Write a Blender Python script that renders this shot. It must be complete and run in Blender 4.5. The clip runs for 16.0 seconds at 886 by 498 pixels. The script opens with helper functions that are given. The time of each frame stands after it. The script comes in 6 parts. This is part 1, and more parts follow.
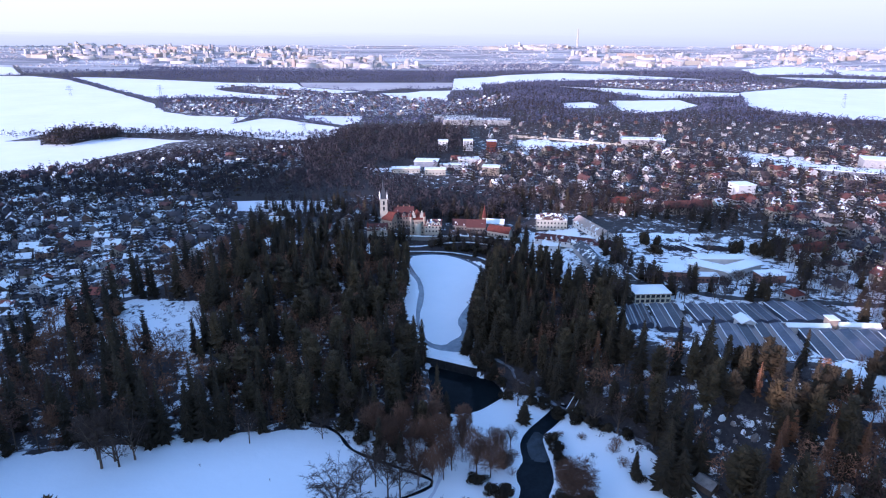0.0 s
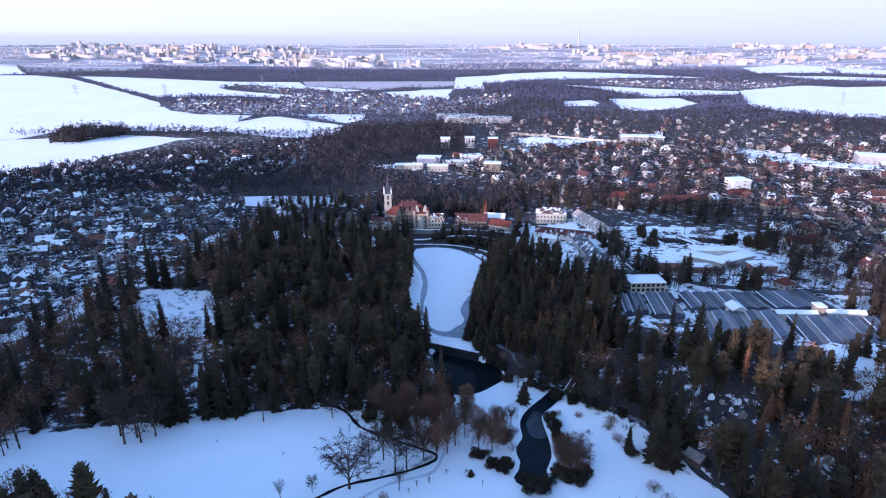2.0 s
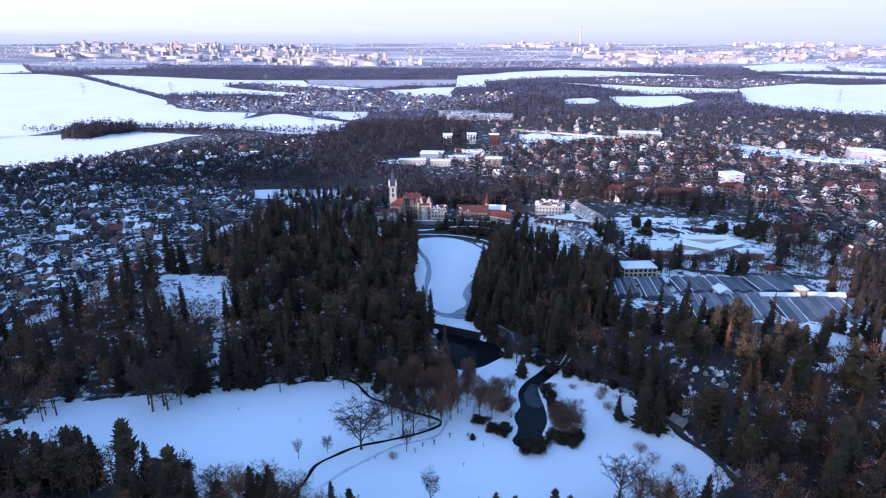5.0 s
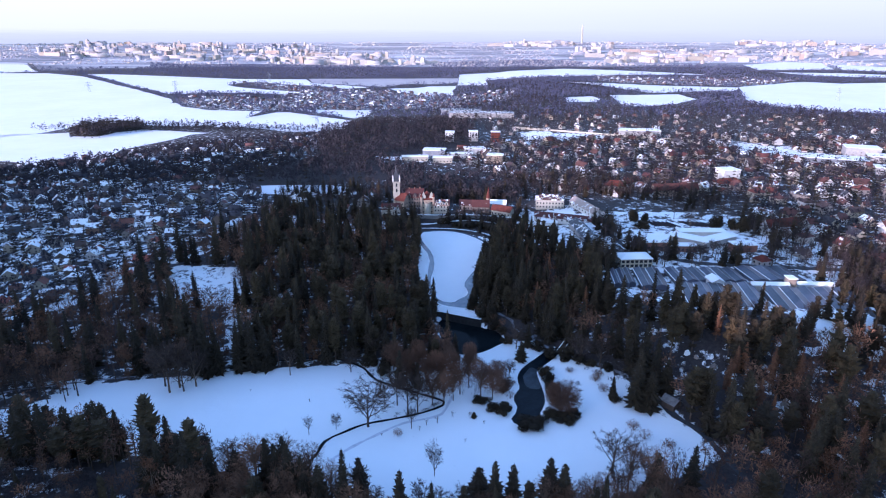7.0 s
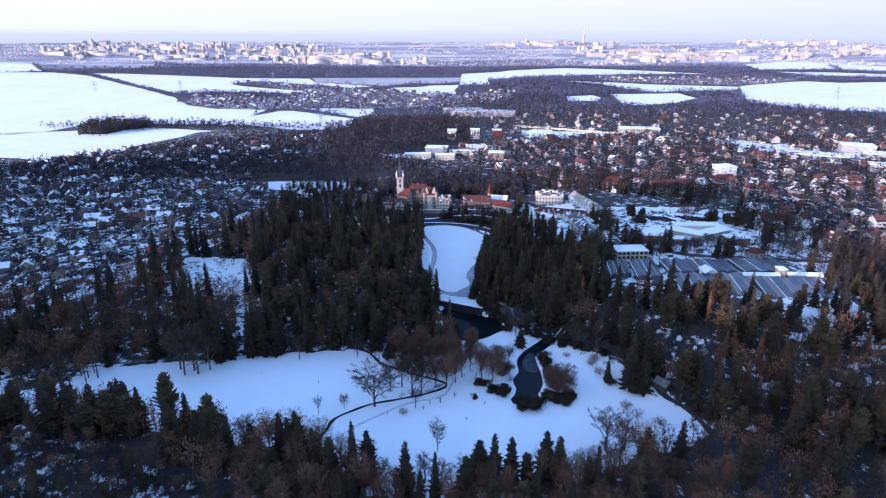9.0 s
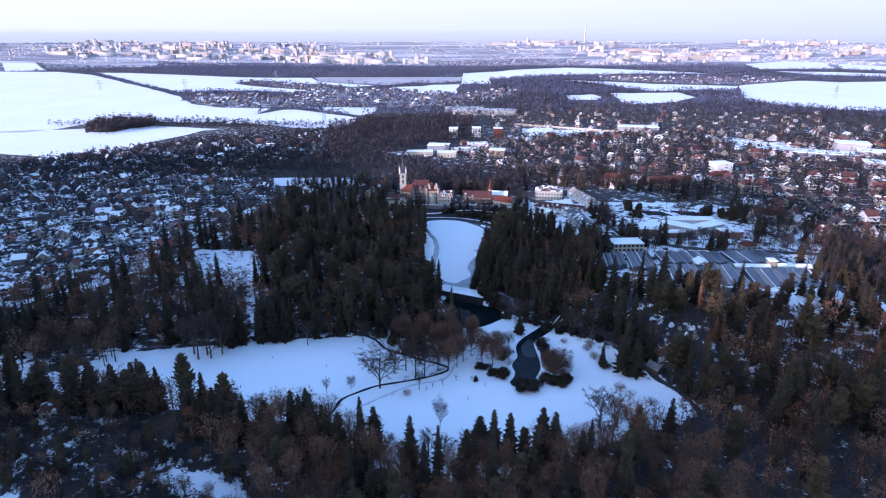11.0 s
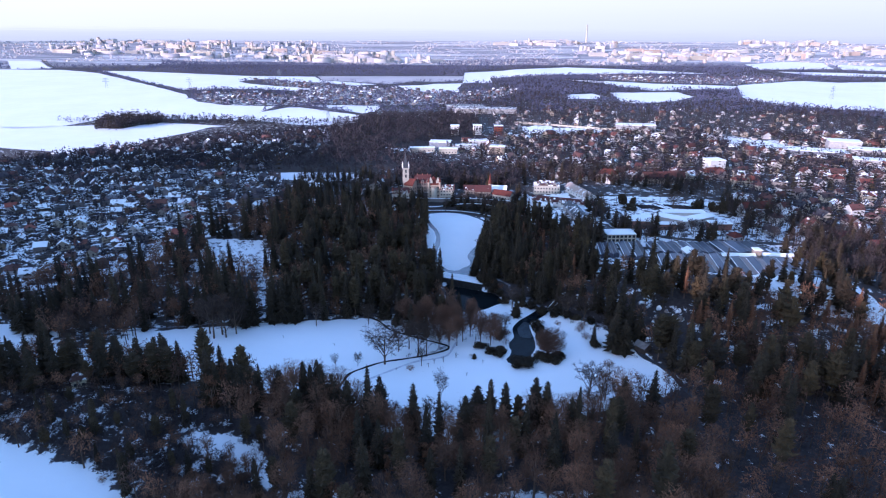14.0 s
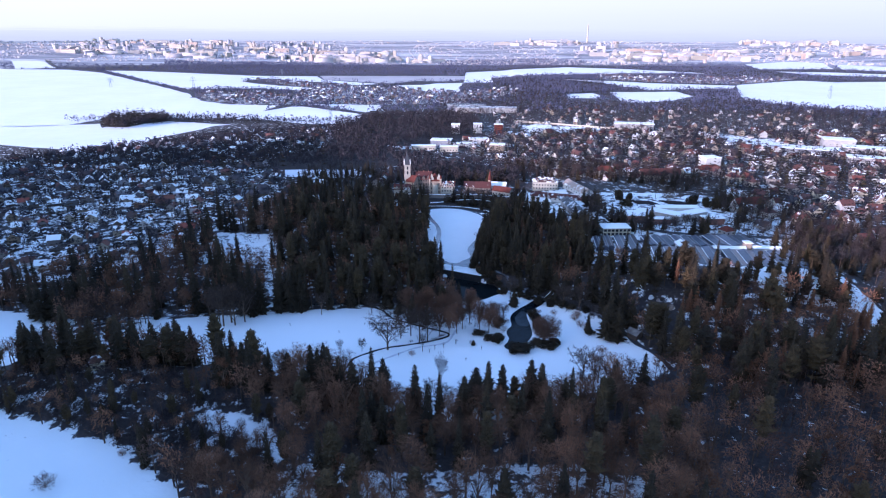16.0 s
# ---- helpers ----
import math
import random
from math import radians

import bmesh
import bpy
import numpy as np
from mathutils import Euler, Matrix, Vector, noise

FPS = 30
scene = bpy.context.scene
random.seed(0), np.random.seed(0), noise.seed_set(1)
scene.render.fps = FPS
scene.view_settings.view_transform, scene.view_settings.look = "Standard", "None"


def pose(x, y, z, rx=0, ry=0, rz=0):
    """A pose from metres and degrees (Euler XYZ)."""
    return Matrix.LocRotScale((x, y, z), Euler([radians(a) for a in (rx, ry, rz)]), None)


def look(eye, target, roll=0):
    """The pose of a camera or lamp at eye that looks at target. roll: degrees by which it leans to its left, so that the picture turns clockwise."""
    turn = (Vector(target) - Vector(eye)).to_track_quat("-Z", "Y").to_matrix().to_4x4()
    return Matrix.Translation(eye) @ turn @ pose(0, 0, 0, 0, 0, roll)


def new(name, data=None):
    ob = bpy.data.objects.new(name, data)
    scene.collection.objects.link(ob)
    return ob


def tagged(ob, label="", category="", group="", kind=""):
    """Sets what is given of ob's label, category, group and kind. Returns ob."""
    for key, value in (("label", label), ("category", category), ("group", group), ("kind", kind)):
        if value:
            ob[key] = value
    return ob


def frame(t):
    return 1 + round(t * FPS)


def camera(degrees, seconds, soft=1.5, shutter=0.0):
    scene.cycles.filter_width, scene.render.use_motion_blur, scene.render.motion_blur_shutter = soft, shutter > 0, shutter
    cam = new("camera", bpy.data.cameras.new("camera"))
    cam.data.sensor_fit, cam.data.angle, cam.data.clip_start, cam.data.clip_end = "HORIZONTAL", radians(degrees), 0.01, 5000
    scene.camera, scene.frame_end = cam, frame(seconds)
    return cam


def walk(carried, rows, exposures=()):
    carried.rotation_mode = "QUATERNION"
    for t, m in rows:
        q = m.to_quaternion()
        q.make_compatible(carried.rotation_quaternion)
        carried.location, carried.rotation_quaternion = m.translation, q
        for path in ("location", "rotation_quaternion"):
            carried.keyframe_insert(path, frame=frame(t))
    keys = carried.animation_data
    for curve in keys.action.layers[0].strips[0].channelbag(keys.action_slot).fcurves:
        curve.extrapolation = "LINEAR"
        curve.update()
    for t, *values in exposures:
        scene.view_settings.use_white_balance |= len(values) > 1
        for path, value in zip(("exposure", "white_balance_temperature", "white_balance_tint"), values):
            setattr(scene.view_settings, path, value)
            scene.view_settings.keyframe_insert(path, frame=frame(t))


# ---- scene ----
cam = camera(72.2, 16.0, soft=1.1)
PATH = [
    (0, (1.923, -1.571, 150.226), (1.919, 0.318, 149.569), 0.2),
    (0.5, (1.716, -4.921, 150.213), (1.71, -3.032, 149.555), 0.2),
    (1, (1.501, -8.259, 150.206), (1.495, -6.371, 149.547), 0.2),
    (1.5, (1.289, -11.682, 150.2), (1.282, -9.794, 149.541), 0.1),
    (2, (1.103, -15.15, 150.203), (1.094, -13.262, 149.543), 0.1),
    (2.5, (0.909, -18.602, 150.214), (0.9, -16.714, 149.553), 0.1),
    (3, (0.736, -22.079, 150.216), (0.726, -20.192, 149.554), 0.1),
    (3.5, (0.602, -25.521, 150.224), (0.59, -23.634, 149.562), 0.1),
    (4, (0.519, -28.931, 150.206), (0.506, -27.044, 149.543), 0.1),
    (6.5, (0.101, -45.662, 149.835), (0.082, -43.776, 149.171), 0.0),
    (7, (0.085, -48.97, 149.825), (0.064, -47.084, 149.159), 0.0),
    (7.5, (0.054, -52.342, 149.808), (0.031, -50.456, 149.141), 0.0),
    (8, (-0.006, -55.753, 149.772), (-0.03, -53.868, 149.106), 0.0),
    (8.5, (-0.088, -59.204, 149.714), (-0.113, -57.318, 149.048), -0.0),
    (9, (-0.174, -62.642, 149.656), (-0.201, -60.757, 148.989), -0.0),
    (11.5, (-0.455, -79.682, 149.482), (-0.487, -77.797, 148.814), 0.0),
    (12, (-0.451, -83.02, 149.465), (-0.484, -81.135, 148.797), 0.0),
    (12.5, (-0.427, -86.302, 149.454), (-0.46, -84.418, 148.785), 0.1),
    (13, (-0.35, -89.636, 149.424), (-0.384, -87.751, 148.756), 0.1),
    (13.5, (-0.247, -93.007, 149.383), (-0.282, -91.123, 148.714), 0.1),
    (14, (-0.135, -96.385, 149.355), (-0.17, -94.5, 148.686), 0.2),
    (14.5, (0.021, -99.808, 149.342), (-0.016, -97.924, 148.673), 0.1),
    (15, (0.204, -103.268, 149.329), (0.166, -101.383, 148.66), 0.2),
    (15.5, (0.38, -106.728, 149.319), (0.342, -104.843, 148.65), 0.2),
    (16, (0.563, -110.175, 149.318), (0.524, -108.29, 148.649), 0.2),
]
walk(cam, [(t, look(eye, target, roll)) for t, eye, target, roll in PATH], [(0, 1.41, 4830, 22), (16, 1.41, 4830, 22)])

# ---- world, sun and exposure ----
SUN_UP, SUN_SIDE = 12.0, (-0.78, -0.62)
world = bpy.data.worlds.new("winter_sky")
scene.world = world
world.use_nodes = True
wt = world.node_tree
sky = wt.nodes.new("ShaderNodeTexSky")
sky.sky_type = "NISHITA"
sky.sun_disc = False
sky.sun_elevation = radians(SUN_UP)
sky.sun_rotation = math.atan2(SUN_SIDE[0], SUN_SIDE[1])
sky.altitude = 300
sky.air_density, sky.dust_density, sky.ozone_density = 1.0, 1.0, 0.3
wt.links.new(sky.outputs[0], wt.nodes["Background"].inputs[0])
wt.nodes["Background"].inputs[1].default_value = 0.15

sun = new("sun", bpy.data.lights.new("sun", "SUN"))
sun.data.energy, sun.data.angle, sun.data.color = 2.65, radians(0.6), (1.0, 0.725, 0.635)
sun.matrix_world = look((0, 0, 0), (-SUN_SIDE[0], -SUN_SIDE[1], -math.tan(radians(SUN_UP))))


# ---- materials ----
def links(mat):
    nt = mat.node_tree
    return nt, nt.nodes["Principled BSDF"]


def node(nt, kind, **values):
    n = nt.nodes.new(kind)
    for k, v in values.items():
        if k in n.inputs:
            n.inputs[k].default_value = v
    return n


def ramp(nt, fac, stops, hard=False):
    n = nt.nodes.new("ShaderNodeValToRGB")
    e = n.color_ramp.elements
    while len(e) < len(stops):
        e.new(0.5)
    for el, (p, c) in zip(e, stops):
        el.position, el.color = p, (*c, 1)
    if hard:
        n.color_ramp.interpolation = "CONSTANT"
    nt.links.new(fac, n.inputs[0])
    return n.outputs[0]


def noise_of(nt, scale, detail=4.0, rough=0.6, space="Object"):
    tc = nt.nodes.new("ShaderNodeTexCoord") if space == "Object" else nt.nodes.new("ShaderNodeNewGeometry")
    n = node(nt, "ShaderNodeTexNoise", Scale=scale, Detail=detail, Roughness=rough)
    nt.links.new(tc.outputs["Object" if space == "Object" else "Position"], n.inputs["Vector"])
    return n.outputs["Fac"]


def mixed(nt, fac, a, b, blend="MIX"):
    n = nt.nodes.new("ShaderNodeMix")
    n.data_type, n.blend_type = "RGBA", blend
    for sock, v in ((n.inputs[0], fac), (n.inputs[6], a), (n.inputs[7], b)):
        if isinstance(v, (int, float)):
            sock.default_value = v
        elif isinstance(v, tuple):
            sock.default_value = (*v, 1)
        else:
            nt.links.new(v, sock)
    return n.outputs[2]


def math_of(nt, op, a, b):
    n = nt.nodes.new("ShaderNodeMath")
    n.operation = op
    for sock, v in zip(n.inputs, (a, b)):
        if isinstance(v, (int, float)):
            sock.default_value = v
        else:
            nt.links.new(v, sock)
    return n.outputs[0]


def bumped(nt, bsdf, height, strength=0.4, distance=0.2):
    b = node(nt, "ShaderNodeBump", Strength=strength, Distance=distance)
    nt.links.new(height, b.inputs["Height"])
    nt.links.new(b.outputs[0], bsdf.inputs["Normal"])


def material(name, dark, light, scale=0.5, rough=0.85, metal=0.0, vary=0.0, bump=0.0, island=False, spec=0.3, tone=0.0):
    """Two tones by noise at two scales, and a spread of brightness from thing to thing or, in joined woods, from tree to tree."""
    mat = bpy.data.materials.new(name)
    mat.use_nodes = True
    nt, bsdf = links(mat)
    big = noise_of(nt, scale, 3.0, 0.6, "Position")
    fine = noise_of(nt, scale * 7, 3.0, 0.7, "Position")
    both = math_of(nt, "ADD", math_of(nt, "MULTIPLY", big, 0.65), math_of(nt, "MULTIPLY", fine, 0.35))
    col = ramp(nt, both, [(0.32, dark), (0.68, light)])
    if vary:
        src = nt.nodes.new("ShaderNodeNewGeometry").outputs["Random Per Island"] if island else nt.nodes.new("ShaderNodeObjectInfo").outputs["Random"]
        k = math_of(nt, "ADD", math_of(nt, "MULTIPLY", src, 2 * vary), 1 - vary)
        col = mixed(nt, 1.0, col, k, "MULTIPLY")
    if tone:
        own = nt.nodes.new("ShaderNodeAttribute")
        own.attribute_name = "tone"
        col = mixed(nt, 1.0, col, ramp(nt, own.outputs["Fac"], [(0.0, (1 - tone, 1 - tone, 1 - 0.8 * tone)), (0.55, (1.0, 1.0, 1.0)), (1.0, (1 + tone, 1 + 0.8 * tone, 1 + 0.6 * tone))]), "MULTIPLY")
    nt.links.new(col, bsdf.inputs["Base Color"])
    bsdf.inputs["Roughness"].default_value = rough
    bsdf.inputs["Metallic"].default_value = metal
    bsdf.inputs["Specular IOR Level"].default_value = spec
    if bump:
        bumped(nt, bsdf, fine, bump, 0.3)
    return mat


SNOW, SNOW2 = (0.865, 0.895, 0.885), (0.915, 0.935, 0.925)


def ground_material():
    mat = bpy.data.materials.new("snowy_ground")
    mat.use_nodes = True
    nt, bsdf = links(mat)
    big = noise_of(nt, 0.02, 4.0, 0.6, "Position")
    fine = noise_of(nt, 0.5, 5.0, 0.7, "Position")
    snow = ramp(nt, big, [(0.3, SNOW), (0.7, SNOW2)])
    earth = ramp(nt, fine, [(0.3, (0.026, 0.0235, 0.024)), (0.7, (0.072, 0.059, 0.054))])
    litter = nt.nodes.new("ShaderNodeAttribute")
    litter.attribute_name = "litter"
    spot = noise_of(nt, 0.16, 6.0, 0.72, "Position")
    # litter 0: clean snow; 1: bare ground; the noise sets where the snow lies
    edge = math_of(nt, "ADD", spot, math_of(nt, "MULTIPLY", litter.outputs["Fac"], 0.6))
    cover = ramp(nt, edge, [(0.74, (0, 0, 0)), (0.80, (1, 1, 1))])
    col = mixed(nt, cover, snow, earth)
    # far ground: dark and snowy bands, with distance haze put into their lavender
    far_haze = nt.nodes.new("ShaderNodeAttribute")
    far_haze.attribute_name = "far_haze"
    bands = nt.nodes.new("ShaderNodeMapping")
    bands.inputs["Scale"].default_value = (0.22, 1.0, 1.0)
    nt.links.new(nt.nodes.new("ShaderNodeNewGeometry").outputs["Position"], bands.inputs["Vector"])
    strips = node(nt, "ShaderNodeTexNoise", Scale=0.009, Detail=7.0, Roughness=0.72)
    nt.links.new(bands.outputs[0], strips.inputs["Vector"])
    hazed_land = ramp(nt, strips.outputs["Fac"], [(0.38, (0.20, 0.205, 0.235)), (0.50, (0.36, 0.365, 0.395)), (0.60, (0.70, 0.705, 0.73))])
    col = mixed(nt, far_haze.outputs["Fac"], col, hazed_land)
    nt.links.new(col, bsdf.inputs["Base Color"])
    bsdf.inputs["Roughness"].default_value = 0.75
    bsdf.inputs["Specular IOR Level"].default_value = 0.25
    drift = noise_of(nt, 0.12, 5.0, 0.55, "Position")
    bumped(nt, bsdf, drift, 0.35, 1.0)
    return mat


def roof_material(name, tones, low, high, island=False, snow_at=0.5):
    """Tiles that differ from house to house, with a snow cover that differs too."""
    mat = bpy.data.materials.new(name)
    mat.use_nodes = True
    nt, bsdf = links(mat)
    src = nt.nodes.new("ShaderNodeNewGeometry").outputs["Random Per Island"] if island else nt.nodes.new("ShaderNodeObjectInfo").outputs["Random"]
    tile = ramp(nt, src, [(i / len(tones), c) for i, c in enumerate(tones)], True)
    wear = noise_of(nt, 1.2, 4.0, 0.7, "Position")
    tile = mixed(nt, 0.5, tile, ramp(nt, wear, [(0.3, (0.35, 0.33, 0.33)), (0.7, (1, 1, 1))]), "MULTIPLY")
    patch = noise_of(nt, 0.28, 4.0, 0.6, "Position")
    shift = math_of(nt, "FRACT", math_of(nt, "MULTIPLY", src, 7.31), 0.0)
    edge = math_of(nt, "ADD", patch, math_of(nt, "ADD", math_of(nt, "MULTIPLY", shift, high - low), low - 0.5))
    cover = ramp(nt, edge, [(snow_at - 0.03, (0, 0, 0)), (snow_at + 0.03, (1, 1, 1))])
    nt.links.new(mixed(nt, cover, tile, SNOW), bsdf.inputs["Base Color"])
    bsdf.inputs["Roughness"].default_value = 0.8
    bumped(nt, bsdf, wear, 0.3, 0.1)
    return mat


def wall_material(name, tones, island=False):
    mat = bpy.data.materials.new(name)
    mat.use_nodes = True
    nt, bsdf = links(mat)
    src = nt.nodes.new("ShaderNodeNewGeometry").outputs["Random Per Island"] if island else nt.nodes.new("ShaderNodeObjectInfo").outputs["Random"]
    paint = ramp(nt, src, [(i / len(tones), c) for i, c in enumerate(tones)], True)
    dirt = noise_of(nt, 0.6, 5.0, 0.7, "Position")
    paint = mixed(nt, 0.6, paint, ramp(nt, dirt, [(0.3, (0.62, 0.60, 0.58)), (0.65, (1, 1, 1))]), "MULTIPLY")
    nt.links.new(paint, bsdf.inputs["Base Color"])
    bsdf.inputs["Roughness"].default_value = 0.9
    return mat


HOUSE_TONES = [(0.30, 0.26, 0.21), (0.22, 0.16, 0.10), (0.44, 0.41, 0.37), (0.14, 0.12, 0.11), (0.24, 0.15, 0.10), (0.11, 0.09, 0.075), (0.34, 0.29, 0.21), (0.17, 0.15, 0.14)]
TILE_TONES = [(0.12, 0.06, 0.045), (0.07, 0.05, 0.045), (0.28, 0.08, 0.05), (0.06, 0.06, 0.065), (0.18, 0.075, 0.05), (0.09, 0.06, 0.05)]
GROUND = ground_material()
# GARDEN and WOODLAND lean violet-blue: distance haze is put into their colour
GARDEN = material("garden_twigs", (0.017, 0.016, 0.022), (0.044, 0.040, 0.051), 0.05, 0.95, tone=0.55)
WOODLAND = material("brown_wood_twigs", (0.026, 0.023, 0.027), (0.054, 0.045, 0.048), 0.03, 0.95, tone=0.28)
BARK = material("bark", (0.065, 0.045, 0.030), (0.160, 0.112, 0.076), 0.8, 0.95, vary=0.3)
TWIGS = material("bare_twigs", (0.090, 0.048, 0.027), (0.230, 0.122, 0.067), 0.25, 0.95, vary=0.5)
TWIGS_M = material("meadow_twigs", (0.034, 0.024, 0.019), (0.090, 0.062, 0.046), 0.25, 0.95, vary=0.35)
TWIGS_S = material("bare_twigs_wood", (0.085, 0.045, 0.026), (0.215, 0.115, 0.064), 0.05, 0.95, tone=0.6)
TWIGS_R = material("russet_twigs", (0.075, 0.041, 0.026), (0.20, 0.107, 0.062), 0.25, 0.95, vary=0.3)
BRUSH = material("brush_twigs", (0.026, 0.021, 0.021), (0.068, 0.051, 0.046), 0.12, 0.95, tone=0.5)
RUSSET = material("russet_leaves", (0.06, 0.029, 0.014), (0.15, 0.068, 0.030), 0.4, 0.9, vary=0.3)
NEEDLES = material("needles", (0.010, 0.0085, 0.0045), (0.050, 0.034, 0.015), 0.35, 0.85, vary=0.35)
NEEDLES_S = material("needles_wood", (0.010, 0.0085, 0.0045), (0.050, 0.034, 0.015), 0.06, 0.85, tone=0.5)
PINE = material("pine_needles", (0.020, 0.016, 0.007), (0.078, 0.053, 0.022), 0.3, 0.85, vary=0.35, tone=0.5)
LARCH = material("larch_twigs", (0.075, 0.034, 0.016), (0.18, 0.085, 0.038), 0.2, 0.9, vary=0.25)
HOUSE_WALL = wall_material("render_walls", HOUSE_TONES)
EAST_WALL_S = wall_material("pale_render_walls_far", [(0.44, 0.41, 0.36), (0.54, 0.52, 0.48), (0.28, 0.21, 0.15), (0.40, 0.34, 0.25), (0.22, 0.19, 0.17), (0.48, 0.44, 0.37)], True)
EAST_ROOF_S = roof_material("tiles_patchy_snow_far", [(0.11, 0.045, 0.036), (0.070, 0.046, 0.042), (0.15, 0.050, 0.038), (0.055, 0.050, 0.056)], 0.16, 0.53, True)
EAST_WALL = wall_material("pale_render_walls", [(0.52, 0.49, 0.43), (0.60, 0.58, 0.54), (0.42, 0.35, 0.26), (0.48, 0.42, 0.31), (0.33, 0.29, 0.25), (0.56, 0.52, 0.44)])
# farther walls: tones darkened, and blued to carry distance haze in the colour
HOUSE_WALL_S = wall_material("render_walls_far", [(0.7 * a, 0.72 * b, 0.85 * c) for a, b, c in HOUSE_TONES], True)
HOUSE_ROOF = roof_material("snowy_tiles", TILE_TONES, 0.26, 0.76)
EAST_ROOF = roof_material("tiles_patchy_snow", [(0.13, 0.048, 0.036), (0.070, 0.046, 0.042), (0.19, 0.055, 0.038), (0.055, 0.050, 0.054), (0.12, 0.050, 0.040)], 0.18, 0.58)
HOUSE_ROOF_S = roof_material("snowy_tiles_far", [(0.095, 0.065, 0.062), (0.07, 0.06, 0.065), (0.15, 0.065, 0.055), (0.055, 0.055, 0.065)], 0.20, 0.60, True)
BRICK = material("brick", (0.16, 0.08, 0.06), (0.28, 0.14, 0.10), 2.0)
PANE = material("window_glass", (0.015, 0.018, 0.022), (0.04, 0.045, 0.05), 0.5, 0.12, spec=0.6)
ICE = material("snowed_ice", (0.855, 0.885, 0.88), (0.915, 0.935, 0.925), 0.03, 0.6, bump=0.05)
THIN_ICE = material("thin_grey_ice", (0.07, 0.09, 0.12), (0.20, 0.24, 0.28), 0.15, 0.2, spec=0.5)
WATER = material("dark_water", (0.005, 0.007, 0.008), (0.012, 0.016, 0.018), 0.05, 0.08, spec=0.02)
STREAM_ICE = material("dark_stream_ice", (0.003, 0.005, 0.007), (0.014, 0.020, 0.026), 0.10, 0.2, spec=0.05)
SNOWFIELD = material("field_snow", (0.80, 0.812, 0.835), (0.885, 0.893, 0.91), 0.008, 0.75, bump=0.12)
STUBBLE = material("frosted_stubble", (0.36, 0.34, 0.345), (0.52, 0.50, 0.50), 0.006, 0.9)
ASPHALT = material("wet_asphalt", (0.03, 0.03, 0.032), (0.07, 0.07, 0.075), 0.2, 0.7)
NECK = material("dusted_ice", (0.004, 0.006, 0.008), (0.060, 0.075, 0.088), 0.3, 0.5)
WET_STONE = material("wet_dam_stone", (0.012, 0.012, 0.012), (0.045, 0.042, 0.040), 0.5, 0.6, bump=0.3)
WORN = material("worn_snow", (0.50, 0.52, 0.56), (0.80, 0.81, 0.84), 0.4, 0.8)
TRACK = material("trodden_path", (0.035, 0.03, 0.028), (0.42, 0.43, 0.46), 0.35, 0.85)


# ---- the lie of the land ----
def ss(a, b, v):
    t = np.clip((v - a) / (b - a), 0, 1)
    return t * t * (3 - 2 * t)


def height(x, y):
    x, y = np.asarray(x, float), np.asarray(y, float)
    right = ss(48, 105, x - 0.06 * (y - 280)) * ss(160, 232, y)
    ahead = ss(400, 445, y)
    left = ss(-40, -140, x) * ss(205, 320, y)
    h = 15 * right + (1 - right) * np.maximum(np.maximum(12 * ahead, 11 * left), 4 * ss(0, 1.8, y - 257.0 + 0.45 * np.clip(x, -8, 24)))
    h += 9 * ss(75, 130, x) * ss(120, 175, y) * (1 - ss(200, 260, y))
    h += 11 * np.exp(-(((x + 150) / 75) ** 2) - ((y - 116) / 26) ** 2)
    h += 8 * np.clip((y - 700) / 800, 0, 1) + 72 * ss(3000, 4850, np.hypot(x, y) * (y > 0))
    # unseen ridge added behind the camera to shade the valley, notched for one slope
    s = x * SUN_SIDE[0] + y * SUN_SIDE[1]
    k = x * SUN_SIDE[1] - y * SUN_SIDE[0]
    h += (147 + 47 * ss(25, 105, k) - 57 * ss(225, 325, k) - 78 * np.exp(-(((k - 80) / 15) ** 2))) * np.exp(-(((s - 300) / 85) ** 2)) * ss(-750, -450, k) * (1 - ss(640, 820, k))
    h += 0.5 * np.sin(x / 23 + 1) * np.sin(y / 31) * (y > 40) * (1 - ss(440, 560, y))
    return h


def at_height(x, y):
    return float(height(x, y))


def inside(poly, x, y):
    """Which of the points lie within the polygon."""
    x, y = np.asarray(x, float), np.asarray(y, float)
    res = np.zeros(x.shape, bool)
    for (ax, ay), (bx, by) in zip(poly, poly[1:] + poly[:1]):
        if ay == by:
            continue
        hit = ((ay > y) != (by > y)) & (x < (bx - ax) * (y - ay) / (by - ay) + ax)
        res ^= hit
    return res


def edge_distance(poly, x, y):
    d = np.full(np.shape(x), 1e9)
    for (ax, ay), (bx, by) in zip(poly, poly[1:] + poly[:1]):
        dx, dy = bx - ax, by - ay
        t = np.clip(((x - ax) * dx + (y - ay) * dy) / (dx * dx + dy * dy + 1e-9), 0, 1)
        d = np.minimum(d, np.hypot(x - ax - t * dx, y - ay - t * dy))
    return d


def rounded(poly, times=2):
    """The polygon with its corners cut, so that the outline flows."""
    for _ in range(times):
        out = []
        for (ax, ay), (bx, by) in zip(poly, poly[1:] + poly[:1]):
            out += [(0.75 * ax + 0.25 * bx, 0.75 * ay + 0.25 * by), (0.25 * ax + 0.75 * bx, 0.25 * ay + 0.75 * by)]
        poly = out
    return poly


